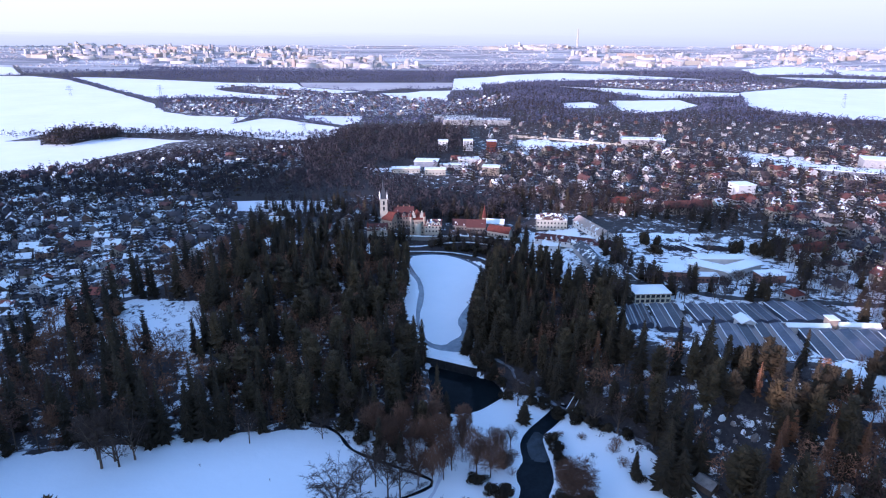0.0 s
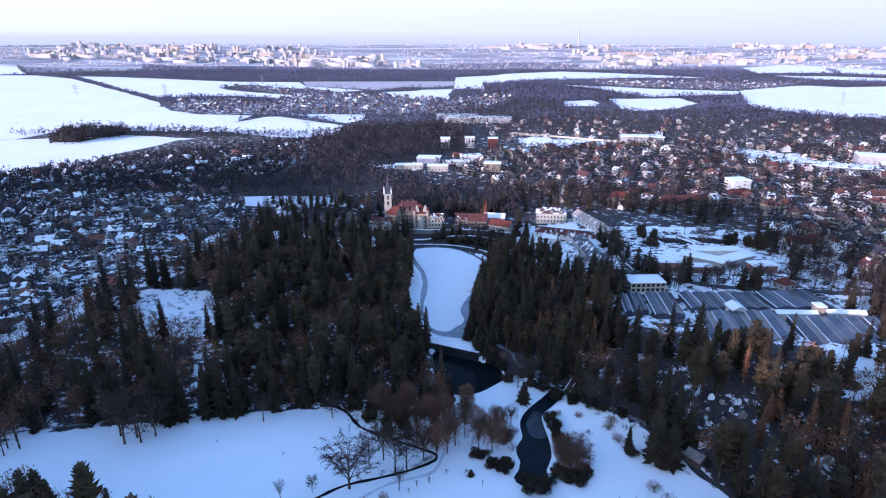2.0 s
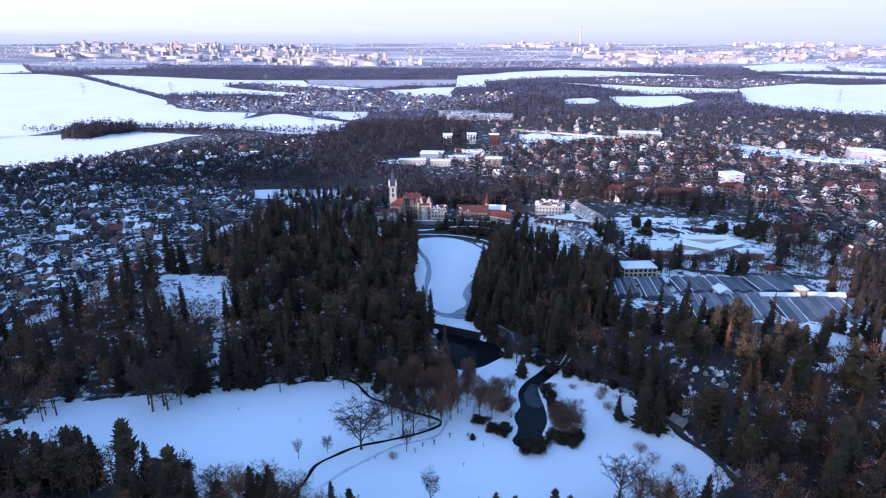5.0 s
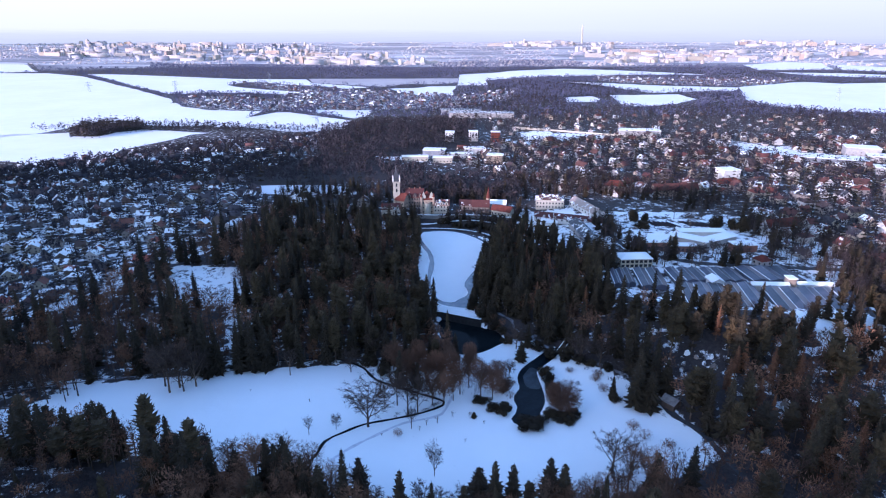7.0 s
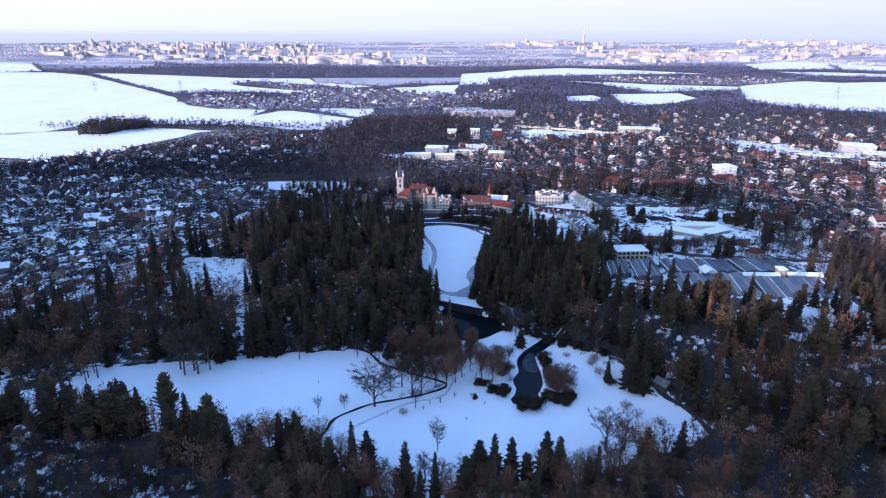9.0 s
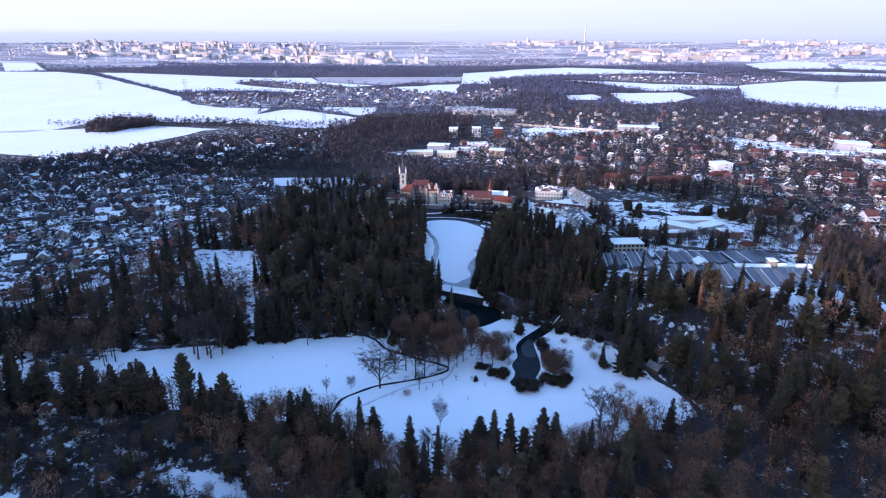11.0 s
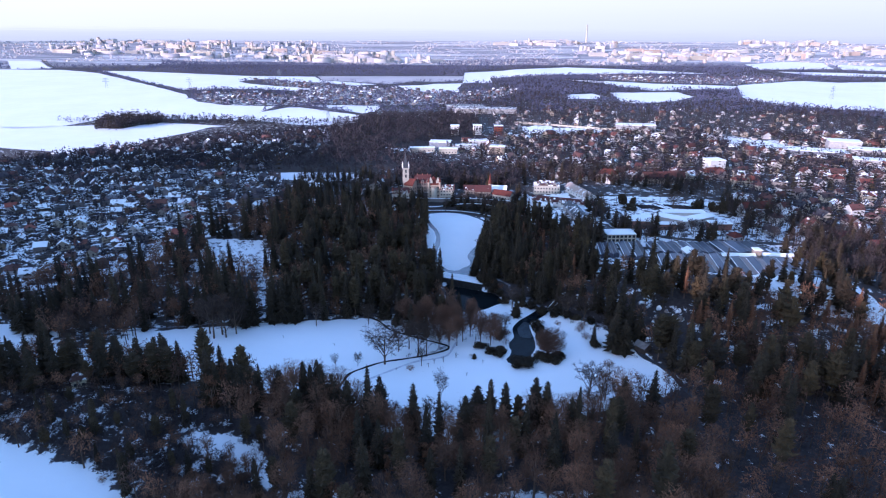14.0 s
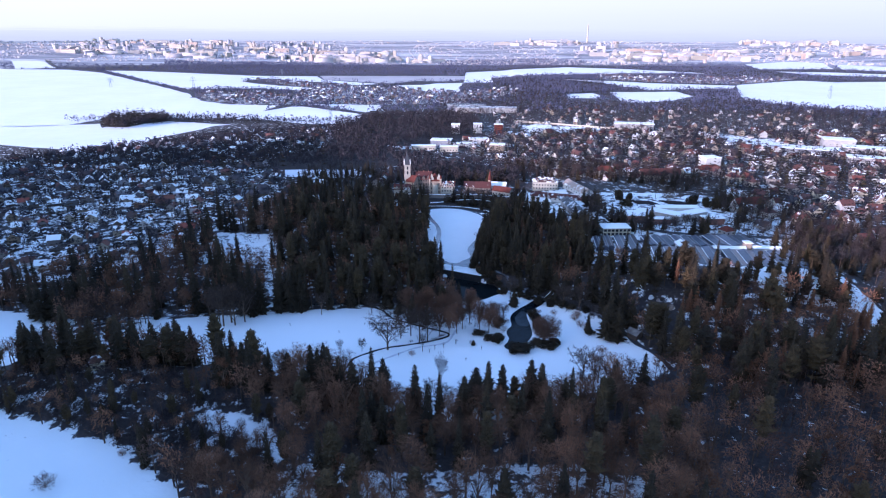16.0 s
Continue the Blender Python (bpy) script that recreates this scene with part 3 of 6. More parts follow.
# ---- building blocks ----
class Form:
    """Gathers points and faces for one mesh."""

    def __init__(self):
        self.v, self.f = [], []

    def face(self, *pts):
        n = len(self.v)
        self.v += [tuple(p) for p in pts]
        self.f.append(tuple(range(n, n + len(pts))))

    def box(self, x0, y0, z0, x1, y1, z1, taper=0.0):
        n = len(self.v)
        t = taper
        self.v += [(x0, y0, z0), (x1, y0, z0), (x1, y1, z0), (x0, y1, z0), (x0 + t, y0 + t, z1), (x1 - t, y0 + t, z1), (x1 - t, y1 - t, z1), (x0 + t, y1 - t, z1)]
        self.f += [tuple(n + i for i in q) for q in ((3, 2, 1, 0), (4, 5, 6, 7), (0, 1, 5, 4), (1, 2, 6, 5), (2, 3, 7, 6), (3, 0, 4, 7))]
        return self

    def tube(self, a, b, r0, r1, sides=6, cap=True):
        a, b = Vector(a), Vector(b)
        d = (b - a).normalized()
        u = d.orthogonal().normalized()
        w = d.cross(u)
        n = len(self.v)
        for p, r in ((a, r0), (b, r1)):
            for i in range(sides):
                q = 2 * math.pi * i / sides
                self.v.append(tuple(p + (u * math.cos(q) + w * math.sin(q)) * r))
        for i in range(sides):
            j = (i + 1) % sides
            self.f.append((n + i, n + j, n + sides + j, n + sides + i))
        if cap:
            self.f.append(tuple(n + sides + i for i in range(sides)))
        return self

    def gable(self, w, d, z0, z1, thick=0.25, over=0.5):
        """A ridged roof along y over a house w wide and d deep, as two slabs."""
        for s in (-1, 1):
            ex, ez = s * (w / 2 + over), z0 - over * (z1 - z0) / (w / 2)
            y0, y1 = -d / 2 - over, d / 2 + over
            top = [(0, y0, z1 + thick), (ex, y0, ez + thick), (ex, y1, ez + thick), (0, y1, z1 + thick)]
            low = [(x, y, z - thick) for x, y, z in top]
            n = len(self.v)
            self.v += top + low
            q = [(0, 1, 2, 3), (7, 6, 5, 4), (0, 4, 5, 1), (1, 5, 6, 2), (2, 6, 7, 3)]
            self.f += [tuple(n + i for i in (f if s > 0 else f[::-1])) for f in q]
        return self

    def hip(self, w, d, z0, z1, over=0.5, ridge=None):
        """A hipped roof with its ridge along y."""
        a, b = w / 2 + over, d / 2 + over
        r = max(0.0, b - a * 0.9) if ridge is None else ridge
        n = len(self.v)
        self.v += [(-a, -b, z0), (a, -b, z0), (a, b, z0), (-a, b, z0), (0, -r, z1), (0, r, z1)]
        self.f += [tuple(n + i for i in q) for q in ((3, 2, 1, 0), (0, 1, 4), (1, 2, 5, 4), (2, 3, 5), (3, 0, 4, 5))]
        return self

    def walls(self, w, d, h, gable=0.0):
        """Four walls, with gables at both ends of y."""
        a, b = w / 2, d / 2
        self.face((-a, -b, -1), (-a, -b, h), (-a, b, h), (-a, b, -1))
        self.face((a, b, -1), (a, b, h), (a, -b, h), (a, -b, -1))
        for s in (-1, 1):
            pts = [(-a, s * b, -1), (a, s * b, -1), (a, s * b, h), (0, s * b, h + gable), (-a, s * b, h)]
            self.face(*(pts if s < 0 else pts[::-1]))
        if not gable:
            self.face((-a, -b, h), (a, -b, h), (a, b, h), (-a, b, h))
        return self

    def mesh(self, name, mat, smooth=False):
        me = bpy.data.meshes.new(name)
        me.from_pydata(self.v, [], self.f)
        for m in (mat if isinstance(mat, (list, tuple)) else [mat]):
            me.materials.append(m)
        if smooth:
            me.polygons.foreach_set("use_smooth", np.ones(len(me.polygons), bool))
        me.update()
        return me


def part(name, form, mat, parent, label="", m=None):
    """Links a form, or a mesh made before, as one mesh under a thing or a part."""
    ob = new(name, form if isinstance(form, bpy.types.Mesh) else form.mesh(name, mat))
    ob.parent = parent
    if m is not None:
        ob.matrix_basis = m
    return tagged(ob, label)


def thing(name, m, label, category, group="", kind=""):
    ob = new(name)
    ob.empty_display_size = 0.5
    ob.matrix_basis = m
    return tagged(ob, label, category, group, kind)


def scatter(poly, per, gap, seed, skip=()):
    """Random places in an outline, per square metres each, at least gap apart."""
    rng = np.random.default_rng(seed)
    px, py = [p[0] for p in poly], [p[1] for p in poly]
    n = int((max(px) - min(px)) * (max(py) - min(py)) / per)
    x, y = rng.uniform(min(px), max(px), n), rng.uniform(min(py), max(py), n)
    ok = inside(poly, x, y)
    for other in skip:
        ok &= ~inside(other, x, y)
    cells, out = {}, []
    for a, b in zip(x[ok], y[ok]):
        c = (int(a // gap), int(b // gap))
        if any((a - u) ** 2 + (b - v) ** 2 < gap * gap for i in (-1, 0, 1) for j in (-1, 0, 1) for u, v in cells.get((c[0] + i, c[1] + j), ())):
            continue
        cells.setdefault(c, []).append((a, b))
        out.append((float(a), float(b)))
    return out


# ---- trees ----
def conifer_forms(seed, tall=20.0, spread=3.4, whorls=17, arms=7, bare=0.06, pine=False, slim=(0.3, 0.46)):
    """A trunk and a crown of drooping boughs, each a ridged blade."""
    r = random.Random(seed)
    trunk = Form().tube((0, 0, -1), (0, 0, tall * 0.5), 0.32, 0.2, 6, False).tube((0, 0, tall * 0.5), (0, 0, tall), 0.2, 0.03, 5)
    crown = Form()
    for i in range(whorls):
        f = bare + (1 - bare) * (i / whorls) ** (0.92 if not pine else 0.6)
        z = tall * f
        if pine:
            size = spread * (0.55 + 0.6 * math.sin(math.pi * min(1, (f - bare) / (1 - bare) * 0.95 + 0.08))) * r.uniform(0.6, 1.1)
        else:
            size = spread * (1 - f) ** 0.64 * r.uniform(0.72, 1.14) + 0.3
        a0 = r.uniform(0, 6.3)
        n = arms if f < 0.8 else max(4, arms - 2)
        for k in range(n):
            a = a0 + 2 * math.pi * k / n + r.uniform(-0.3, 0.3)
            ln = size * r.uniform(0.7, 1.18)
            drop = (0.12 + 0.4 * (1 - f)) * ln * r.uniform(0.6, 1.3) * (0.2 if pine else 1)
            c, s = math.cos(a), math.sin(a)
            w = ln * r.uniform(*slim) + 0.1
            up = tall * 0.03
            base, mid, tip = (0, 0, z + up), (c * ln * 0.55, s * ln * 0.55, z - drop * 0.4), (c * ln, s * ln, z - drop + 0.12 * ln)
            lo = 0.35 * w + 0.15
            left = (c * ln * 0.5 - s * w, s * ln * 0.5 + c * w, z - drop * 0.5 - lo)
            rite = (c * ln * 0.5 + s * w, s * ln * 0.5 - c * w, z - drop * 0.5 - lo)
            crown.face(base, mid, left)
            crown.face(base, rite, mid)
            crown.face(mid, tip, left)
            crown.face(mid, rite, tip)
    crown.face((0.12, 0, tall - 0.8), (-0.1, 0.1, tall - 0.8), (0, 0, tall + 0.5))
    return trunk, crown


def bare_forms(seed, tall=17.0, wide=6.0, limbs=8, subs=6, twigs=8, stem=0.22, blade=0.07, lean_tubes=True):
    """A forked trunk with limbs, and a crown of branches and fine twigs."""
    r = random.Random(seed)
    trunk, crown = Form(), Form()
    lean = Vector((r.uniform(-0.06, 0.06), r.uniform(-0.06, 0.06), 1))
    fork = tall * stem
    th = tall * 0.016 + 0.05
    p0, p1 = Vector((0, 0, -1)), lean * fork
    trunk.tube(p0, p1, th * 1.35, th, 6, False)
    top = lean * tall * 0.8
    trunk.tube(p1, top, th, th * 0.25, 5)
    for i in range(limbs):
        f = (i + 0.3) / limbs
        a = i * 2.4 + r.uniform(-0.5, 0.5)
        start = p1.lerp(top, f * 0.75)
        out = Vector((math.cos(a), math.sin(a), 0))
        reach = wide * (1.0 - 0.45 * f) * r.uniform(0.75, 1.1)
        rise = (tall * 0.98 - start.z) * r.uniform(0.5, 0.85)
        mid = start + out * reach * 0.5 + Vector((0, 0, rise * 0.45))
        end = start + out * reach * 0.95 + Vector((r.uniform(-1, 1), r.uniform(-1, 1), rise))
        trunk.tube(start, mid, th * 0.5 * (1 - 0.4 * f), th * 0.3, 4, False)
        if lean_tubes:
            trunk.tube(mid, end, th * 0.3, 0.03, 3, False)
        else:
            trunk.face(mid - out.cross(lean).normalized() * th * 0.3, mid + out.cross(lean).normalized() * th * 0.3, end)
        for j in range(subs):
            g = 0.25 + 0.75 * j / subs
            q = mid.lerp(end, (g - 0.4) / 0.6) if g > 0.4 else start.lerp(mid, g / 0.4)
            dirn = Vector((r.gauss(0, 1), r.gauss(0, 1), r.uniform(-0.1, 1.1)))
            dirn = (dirn.normalized() + out * 0.5).normalized()
            ln = wide * r.uniform(0.28, 0.5) * (1.1 - 0.3 * g)
            tip = q + dirn * ln
            if lean_tubes:
                crown.tube(q, tip, 0.05 + 0.03 * (1 - g), 0.015, 3, False)
            else:
                side = dirn.orthogonal().normalized() * 0.09
                crown.face(q - side, q + side, tip)
            for _ in range(twigs):
                t = r.uniform(0.25, 1.0)
                s = q.lerp(tip, t)
                d = (dirn * 0.7 + Vector((r.gauss(0, 0.8), r.gauss(0, 0.8), r.gauss(0.25, 0.6)))).normalized()
                e = s + d * wide * r.uniform(0.12, 0.26)
                side = d.orthogonal().normalized() * blade
                crown.face(s - side, s + side, e)
    return trunk, crown


def hazy_forms(seed, tall, wide, twigs, blade, limbs=10, low=0.3, fine=True):
    """A forked trunk under a rounded, uneven crown of fine twigs that all point outwards."""
    r = random.Random(seed)
    trunk, crown = Form(), Form()
    th = tall * 0.013 + 0.05
    mid = Vector((r.uniform(-0.4, 0.4), r.uniform(-0.4, 0.4), tall * (1 + low) / 2))
    up = tall * (1 - low) / 2
    lobes = [Vector((r.gauss(0, 1), r.gauss(0, 1), r.gauss(0.2, 0.7))).normalized() for _ in range(7)]

    def reach(u):
        k = 0.68 + 0.36 * max(max(0.0, u.dot(q)) ** 3 for q in lobes)
        return Vector((u.x * wide, u.y * wide, u.z * up)) * k

    fork = Vector((0, 0, tall * low * 0.8))
    trunk.tube((0, 0, -1), fork, th * 1.3, th, 6 if fine else 3, False)
    trunk.tube(fork, mid + Vector((0, 0, up * 0.6)), th * 0.8, 0.03, 4 if fine else 3, False)
    ends = []
    for i in range(limbs):
        a, e = i * 2.4 + r.uniform(-0.4, 0.4), r.uniform(-0.35, 0.9)
        u = Vector((math.cos(a) * math.cos(e), math.sin(a) * math.cos(e), math.sin(e)))
        start = fork.lerp(mid, r.uniform(0.0, 0.7))
        end = mid + reach(u) * 0.85
        bend = start.lerp(end, 0.45) + Vector((0, 0, 0.08 * tall))
        ends += [(start, bend), (bend, end), (bend, end)]
        if fine:
            trunk.tube(start, bend, th * 0.5, th * 0.28, 4, False)
            trunk.tube(bend, end, th * 0.28, 0.02, 3, False)
        else:
            side = (end - start).orthogonal().normalized() * th * 0.4
            trunk.face(start - side, start + side, end)
    for i in range(twigs):
        u = Vector((r.gauss(0, 1), r.gauss(0, 1), r.gauss(0.15, 1))).normalized()
        if i % 3:
            p = mid + reach(u) * r.random() ** 0.38
        else:
            q = r.choice(ends)
            p = q[0].lerp(q[1], r.random())
        d = (u * 0.55 + Vector((r.gauss(0, 0.6), r.gauss(0, 0.6), r.gauss(0.4, 0.5)))).normalized()
        side = d.orthogonal().normalized() * blade * r.uniform(0.6, 1.3)
        crown.face(p - side, p + side, p + d * wide * r.uniform(0.16, 0.34))
    return trunk, crown


def clump_forms(seed, tall=14.0, wide=4.5, leaves=420, low=0.2, leaf=0.55):
    """A trunk and a crown of many small leaf clumps with gaps."""
    r = random.Random(seed)
    trunk, crown = Form(), Form()
    trunk.tube((0, 0, -1), (0, 0, tall * 0.6), 0.26, 0.1, 6)
    for _ in range(6):
        a = r.uniform(0, 6.3)
        trunk.tube((0, 0, tall * r.uniform(0.2, 0.5)), (math.cos(a) * wide * 0.6, math.sin(a) * wide * 0.6, tall * r.uniform(0.6, 0.9)), 0.1, 0.03, 4, False)
    blobs = []
    for _ in range(16):
        f = r.random()
        rad = wide * (0.35 + 0.65 * math.sin(math.pi * (0.15 + 0.75 * f)))
        a = r.uniform(0, 6.3)
        blobs.append((Vector((math.cos(a), math.sin(a), 0)) * rad * r.uniform(0.2, 0.75) + Vector((0, 0, tall * (low + (0.95 - low) * f))), wide * r.uniform(0.25, 0.42)))
    for _ in range(leaves):
        c, rad = r.choice(blobs)
        n = Vector((r.gauss(0, 1), r.gauss(0, 1), r.gauss(0, 1))).normalized()
        p = c + n * rad * r.uniform(0.6, 1.05)
        u = n.orthogonal().normalized() * leaf * r.uniform(0.6, 1.3)
        w = n.cross(u).normalized() * leaf * r.uniform(0.6, 1.3)
        k = Vector((r.gauss(0, 0.3), r.gauss(0, 0.3), r.gauss(0, 0.3))) * leaf
        crown.face(p - u, p + w + k, p + u * 0.6 - w)
    return trunk, crown


def tris(form):
    v = np.array(form.v, np.float32)
    f = []
    for q in form.f:
        f += [(q[0], q[i], q[i + 1]) for i in range(1, len(q) - 1)]
    return v, np.array(f, np.int32)


def strew(name, forms, places, mat, label, category):
    """Joins many copies of some forms into one object: places are (x, y, z, turn, scale, height, which)."""
    data = [tris(f) for f in forms]
    vs, fs, n = [], [], 0
    for x, y, z, turn, sc, up, which in places:
        v, f = data[which % len(data)]
        c, s = math.cos(turn) * sc, math.sin(turn) * sc
        w = np.empty_like(v)
        w[:, 0], w[:, 1], w[:, 2] = v[:, 0] * c - v[:, 1] * s + x, v[:, 0] * s + v[:, 1] * c + y, v[:, 2] * up + z
        vs.append(w)
        fs.append(f + n)
        n += len(v)
    if not vs:
        return None
    me = bpy.data.meshes.new(name)
    fill(me, np.concatenate(vs), np.concatenate(fs))
    me.materials.append(mat)
    own = np.random.default_rng(len(places)).random(len(places)).astype(np.float32)
    me.attributes.new("tone", "FLOAT", "POINT").data.foreach_set("value", np.repeat(own, [len(w) for w in vs]))
    return tagged(new(name, me), label, category, kind="stuff")


def tree_kind(name, forms, mats, label, category, group):
    """Makes the meshes of one kind of tree and gives back a function that plants it."""
    made = []
    for trunk, crown in forms:
        made.append((trunk.mesh("trunk", mats[0]), crown.mesh("crown", mats[1])))
        leafy = made[-1][1]
        leafy.attributes.new("tone", "FLOAT", "POINT").data.foreach_set("value", np.full(len(leafy.vertices), 0.55, np.float32))
    def plant(x, y, turn, sc, up, which, text=label, grp=group, sink=0.0):
        t, c = made[which % len(made)]
        ob = thing(name, pose(x, y, at_height(x, y) - sink, 0, 0, math.degrees(turn)) @ Matrix.Diagonal((sc, sc, up, 1)), text, category, grp)
        part("trunk", t, None, ob)
        part("crown", c, None, ob)
        return ob
    return plant


SPRUCE = [conifer_forms(1, 20, 4.6), conifer_forms(2, 22, 4.2, 19), conifer_forms(3, 18, 5.0, 16), conifer_forms(4, 20, 3.6, 18, 6, 0.02), conifer_forms(5, 21, 4.6, 17, 7, 0.12)]
SPRUCE_FINE = [conifer_forms(1, 20, 4.7, 21, 9, 0.06, False, (0.16, 0.28)), conifer_forms(2, 22, 4.3, 23, 9, 0.06, False, (0.16, 0.28)), conifer_forms(3, 18, 5.1, 20, 9, 0.05, False, (0.16, 0.28)), conifer_forms(4, 20, 3.7, 22, 8, 0.02, False, (0.18, 0.3)), conifer_forms(5, 21, 4.7, 21, 9, 0.12, False, (0.16, 0.28))]
SPRUCE_LOW = [conifer_forms(11, 18, 5.0, 13, 6, 0.03), conifer_forms(12, 19, 4.6, 13, 6, 0.03), conifer_forms(13, 15, 5.6, 12, 6, 0.04)]
SCOTS = [conifer_forms(21, 19, 3.9, 15, 7, 0.3, True), conifer_forms(22, 21, 3.5, 16, 7, 0.25, True), conifer_forms(23, 18, 4.0, 15, 7, 0.2, True)]
SCOTS_FINE = [conifer_forms(21, 19, 4.0, 22, 9, 0.3, True, (0.2, 0.32)), conifer_forms(22, 21, 3.6, 23, 9, 0.25, True, (0.2, 0.32)), conifer_forms(23, 18, 4.1, 22, 9, 0.2, True, (0.2, 0.32))]
BARE = [bare_forms(31 + i, tall, wide, 13, 11, 17, stem, 0.05) for i, (tall, wide, stem) in enumerate(((20, 8.4, 0.12), (22, 7.4, 0.2), (19, 8.8, 0.1), (20, 7.2, 0.2), (19, 8.0, 0.12)))]
BARE_LOW = [hazy_forms(41 + i, tall, wide, 190, 0.17, 6, low, False) for i, (tall, wide, low) in enumerate(((17, 4.6, 0.35), (18, 4.2, 0.4), (15, 5.0, 0.3), (17, 4.4, 0.35)))]
BARE_WOOD = [hazy_forms(46 + i, tall, wide, 1050, 0.062, 14, low) for i, (tall, wide, low) in enumerate(((18, 5.0, 0.30), (20, 4.4, 0.34), (16, 5.4, 0.26), (19, 4.6, 0.36), (17, 5.2, 0.28)))]
BEECH = [clump_forms(51, 16, 4.8, 800, 0.15, 0.30), clump_forms(52, 17, 4.3, 800, 0.15, 0.30), clump_forms(53, 14, 5.0, 800, 0.15, 0.30)]
SHRUB = [hazy_forms(61 + i, tall, 3.2, 600, 0.05, 9, 0.02) for i, tall in enumerate((4.5, 4.0))]

spruce = tree_kind("spruce_tree", SPRUCE_FINE, (BARK, NEEDLES), "tall dark green spruce with drooping boughs", "tree", "spruces of the park")
LARCHES = [conifer_forms(25, 17, 2.6, 15, 6, 0.2), conifer_forms(26, 19, 2.4, 16, 6, 0.25)]
larch = tree_kind("larch_tree", LARCHES, (BARK, LARCH), "slender reddish-brown larch without green needles", "tree", "larches of the hillside")
scots = tree_kind("pine_tree", SCOTS_FINE, (BARK, PINE), "tall pine with bare trunk and olive-brown crown", "tree", "pines of the park")
wood_tree = tree_kind("bare_tree", BARE_WOOD, (BARK, TWIGS), "leafless brown tree of the wood with dense twigs", "tree", "bare trees of the wood")
bare_tree = tree_kind("bare_tree", BARE, (BARK, TWIGS_M), "leafless brown broadleaf tree with fine twigs", "tree", "bare trees of the park")
beech = tree_kind("beech_tree", BEECH, (BARK, RUSSET), "broadleaf tree still holding russet leaves", "tree", "russet trees of the park")
BUSHY = [hazy_forms(91 + i, tall, wide, 3000, 0.062, 16, 0.22) for i, (tall, wide) in enumerate(((14, 6.2), (15, 5.6), (13, 6.4)))]
DOME = [hazy_forms(95, 12.5, 7.6, 6500, 0.06, 20, 0.01)]
bushy = tree_kind("bare_tree", BUSHY, (BARK, TWIGS_R), "broad leafless tree with a dense russet-brown crown", "tree", "trees of the meadow")
dome_tree = tree_kind("bare_tree", DOME, (BARK, TWIGS_R), "wide domed tree with dense russet-brown twigs down to the snow", "tree", "trees of the meadow")
shrub = tree_kind("shrub", SHRUB, (BARK, TWIGS), "low leafless rounded shrub on the snow", "shrub", "shrubs of the meadow")


YEW = [clump_forms(81, 5.0, 5.0, 3600, 0.05, 0.32), clump_forms(82, 4.2, 4.4, 3000, 0.05, 0.32)]
yew = tree_kind("yew_bush", YEW, (BARK, NEEDLES), "broad dark evergreen bush on the snowy bank", "bush", "evergreen bushes by the stream")


# ---- the woods ----
wood_spots = {"spruce": [], "scots": [], "bare": [], "beech": [], "larch": []}


def grow(poly, per, gap, seed, shares, skip=(), size=1.0, narrow=True):
    r = random.Random(seed)
    for x, y in scatter(poly, per, gap, seed, skip):
        k = r.choices(list(shares), list(shares.values()))[0]
        sc = r.uniform(0.75, 1.2) * size
        slim, rise = (0.86, 1.2) if narrow and k in ("spruce", "scots") else (1.0, 1.0)
        wood_spots[k].append((x, y, at_height(x, y) - 0.3, r.uniform(0, 6.28), slim * sc * r.uniform(0.9, 1.15), rise * sc * r.uniform(0.9, 1.1), r.randrange(60)))


WATERS = (POND, LOWER_POND, STREAM)
GLADE = [(-176, 311), (-134, 308), (-122, 284), (-121, 266), (-140, 262), (-164, 272)]
SLOPE = BRAKE
SUNNY_BANK = [(92, 206), (112, 206), (122, 196), (124, 172), (112, 160), (98, 165), (88, 182)]
LARCH_BAND = [(118, 182), (150, 190), (212, 182), (216, 142), (180, 142), (120, 152)]
RIDE = [(-126.5, 268), (-121, 268), (-100.5, 198), (-104.5, 198)]
grow(WOOD_WEST, 15, 4.2, 101, {"spruce": 0.30, "scots": 0.25, "bare": 0.42, "beech": 0.03}, (*WATERS, RIDE))
grow(WOOD_FAR_WEST, 15, 4.2, 102, {"spruce": 0.28, "bare": 0.67, "beech": 0.05}, (GLADE, RIDE))
grow(WOOD_EAST, 15, 3.8, 103, {"spruce": 0.34, "scots": 0.34, "bare": 0.2, "beech": 0.03, "larch": 0.09}, (*WATERS, SLOPE, LARCH_BAND, SUNNY_BANK))
grow([(90, 258), (122, 234), (160, 222), (170, 198), (140, 203), (116, 219), (90, 236)], 44, 4.5, 110, {"spruce": 0.4, "scots": 0.4, "bare": 0.2}, (), 0.55)
grow([(160, 223), (206, 224), (214, 196), (212, 184), (168, 194)], 30, 4.5, 112, {"spruce": 0.45, "scots": 0.35, "bare": 0.2}, (), 0.8)
grow(BRAKE, 40, 5, 107, {"spruce": 0.3, "scots": 0.3, "bare": 0.4}, (SUNNY_BANK,))
grow(SUNNY_BANK, 75, 6, 111, {"scots": 0.5, "larch": 0.3, "bare": 0.2})
grow(LARCH_BAND, 15, 3.6, 106, {"larch": 0.2, "scots": 0.15, "bare": 0.6, "spruce": 0.05}, (SLOPE, SUNNY_BANK))
NEAR_GLADES = [[(-44, 72), (-34, 74), (-22, 66), (-24, 58), (-40, 62)], [(-10, 66), (4, 70), (8, 60), (2, 50), (-10, 52)], [(18, 66), (30, 70), (32, 52), (22, 46)], [(58, 60), (66, 62), (68, 50), (60, 48)], [(104, 112), (112, 114), (112, 104), (105, 102)], [(88, 78), (96, 80), (96, 70), (90, 68)]]
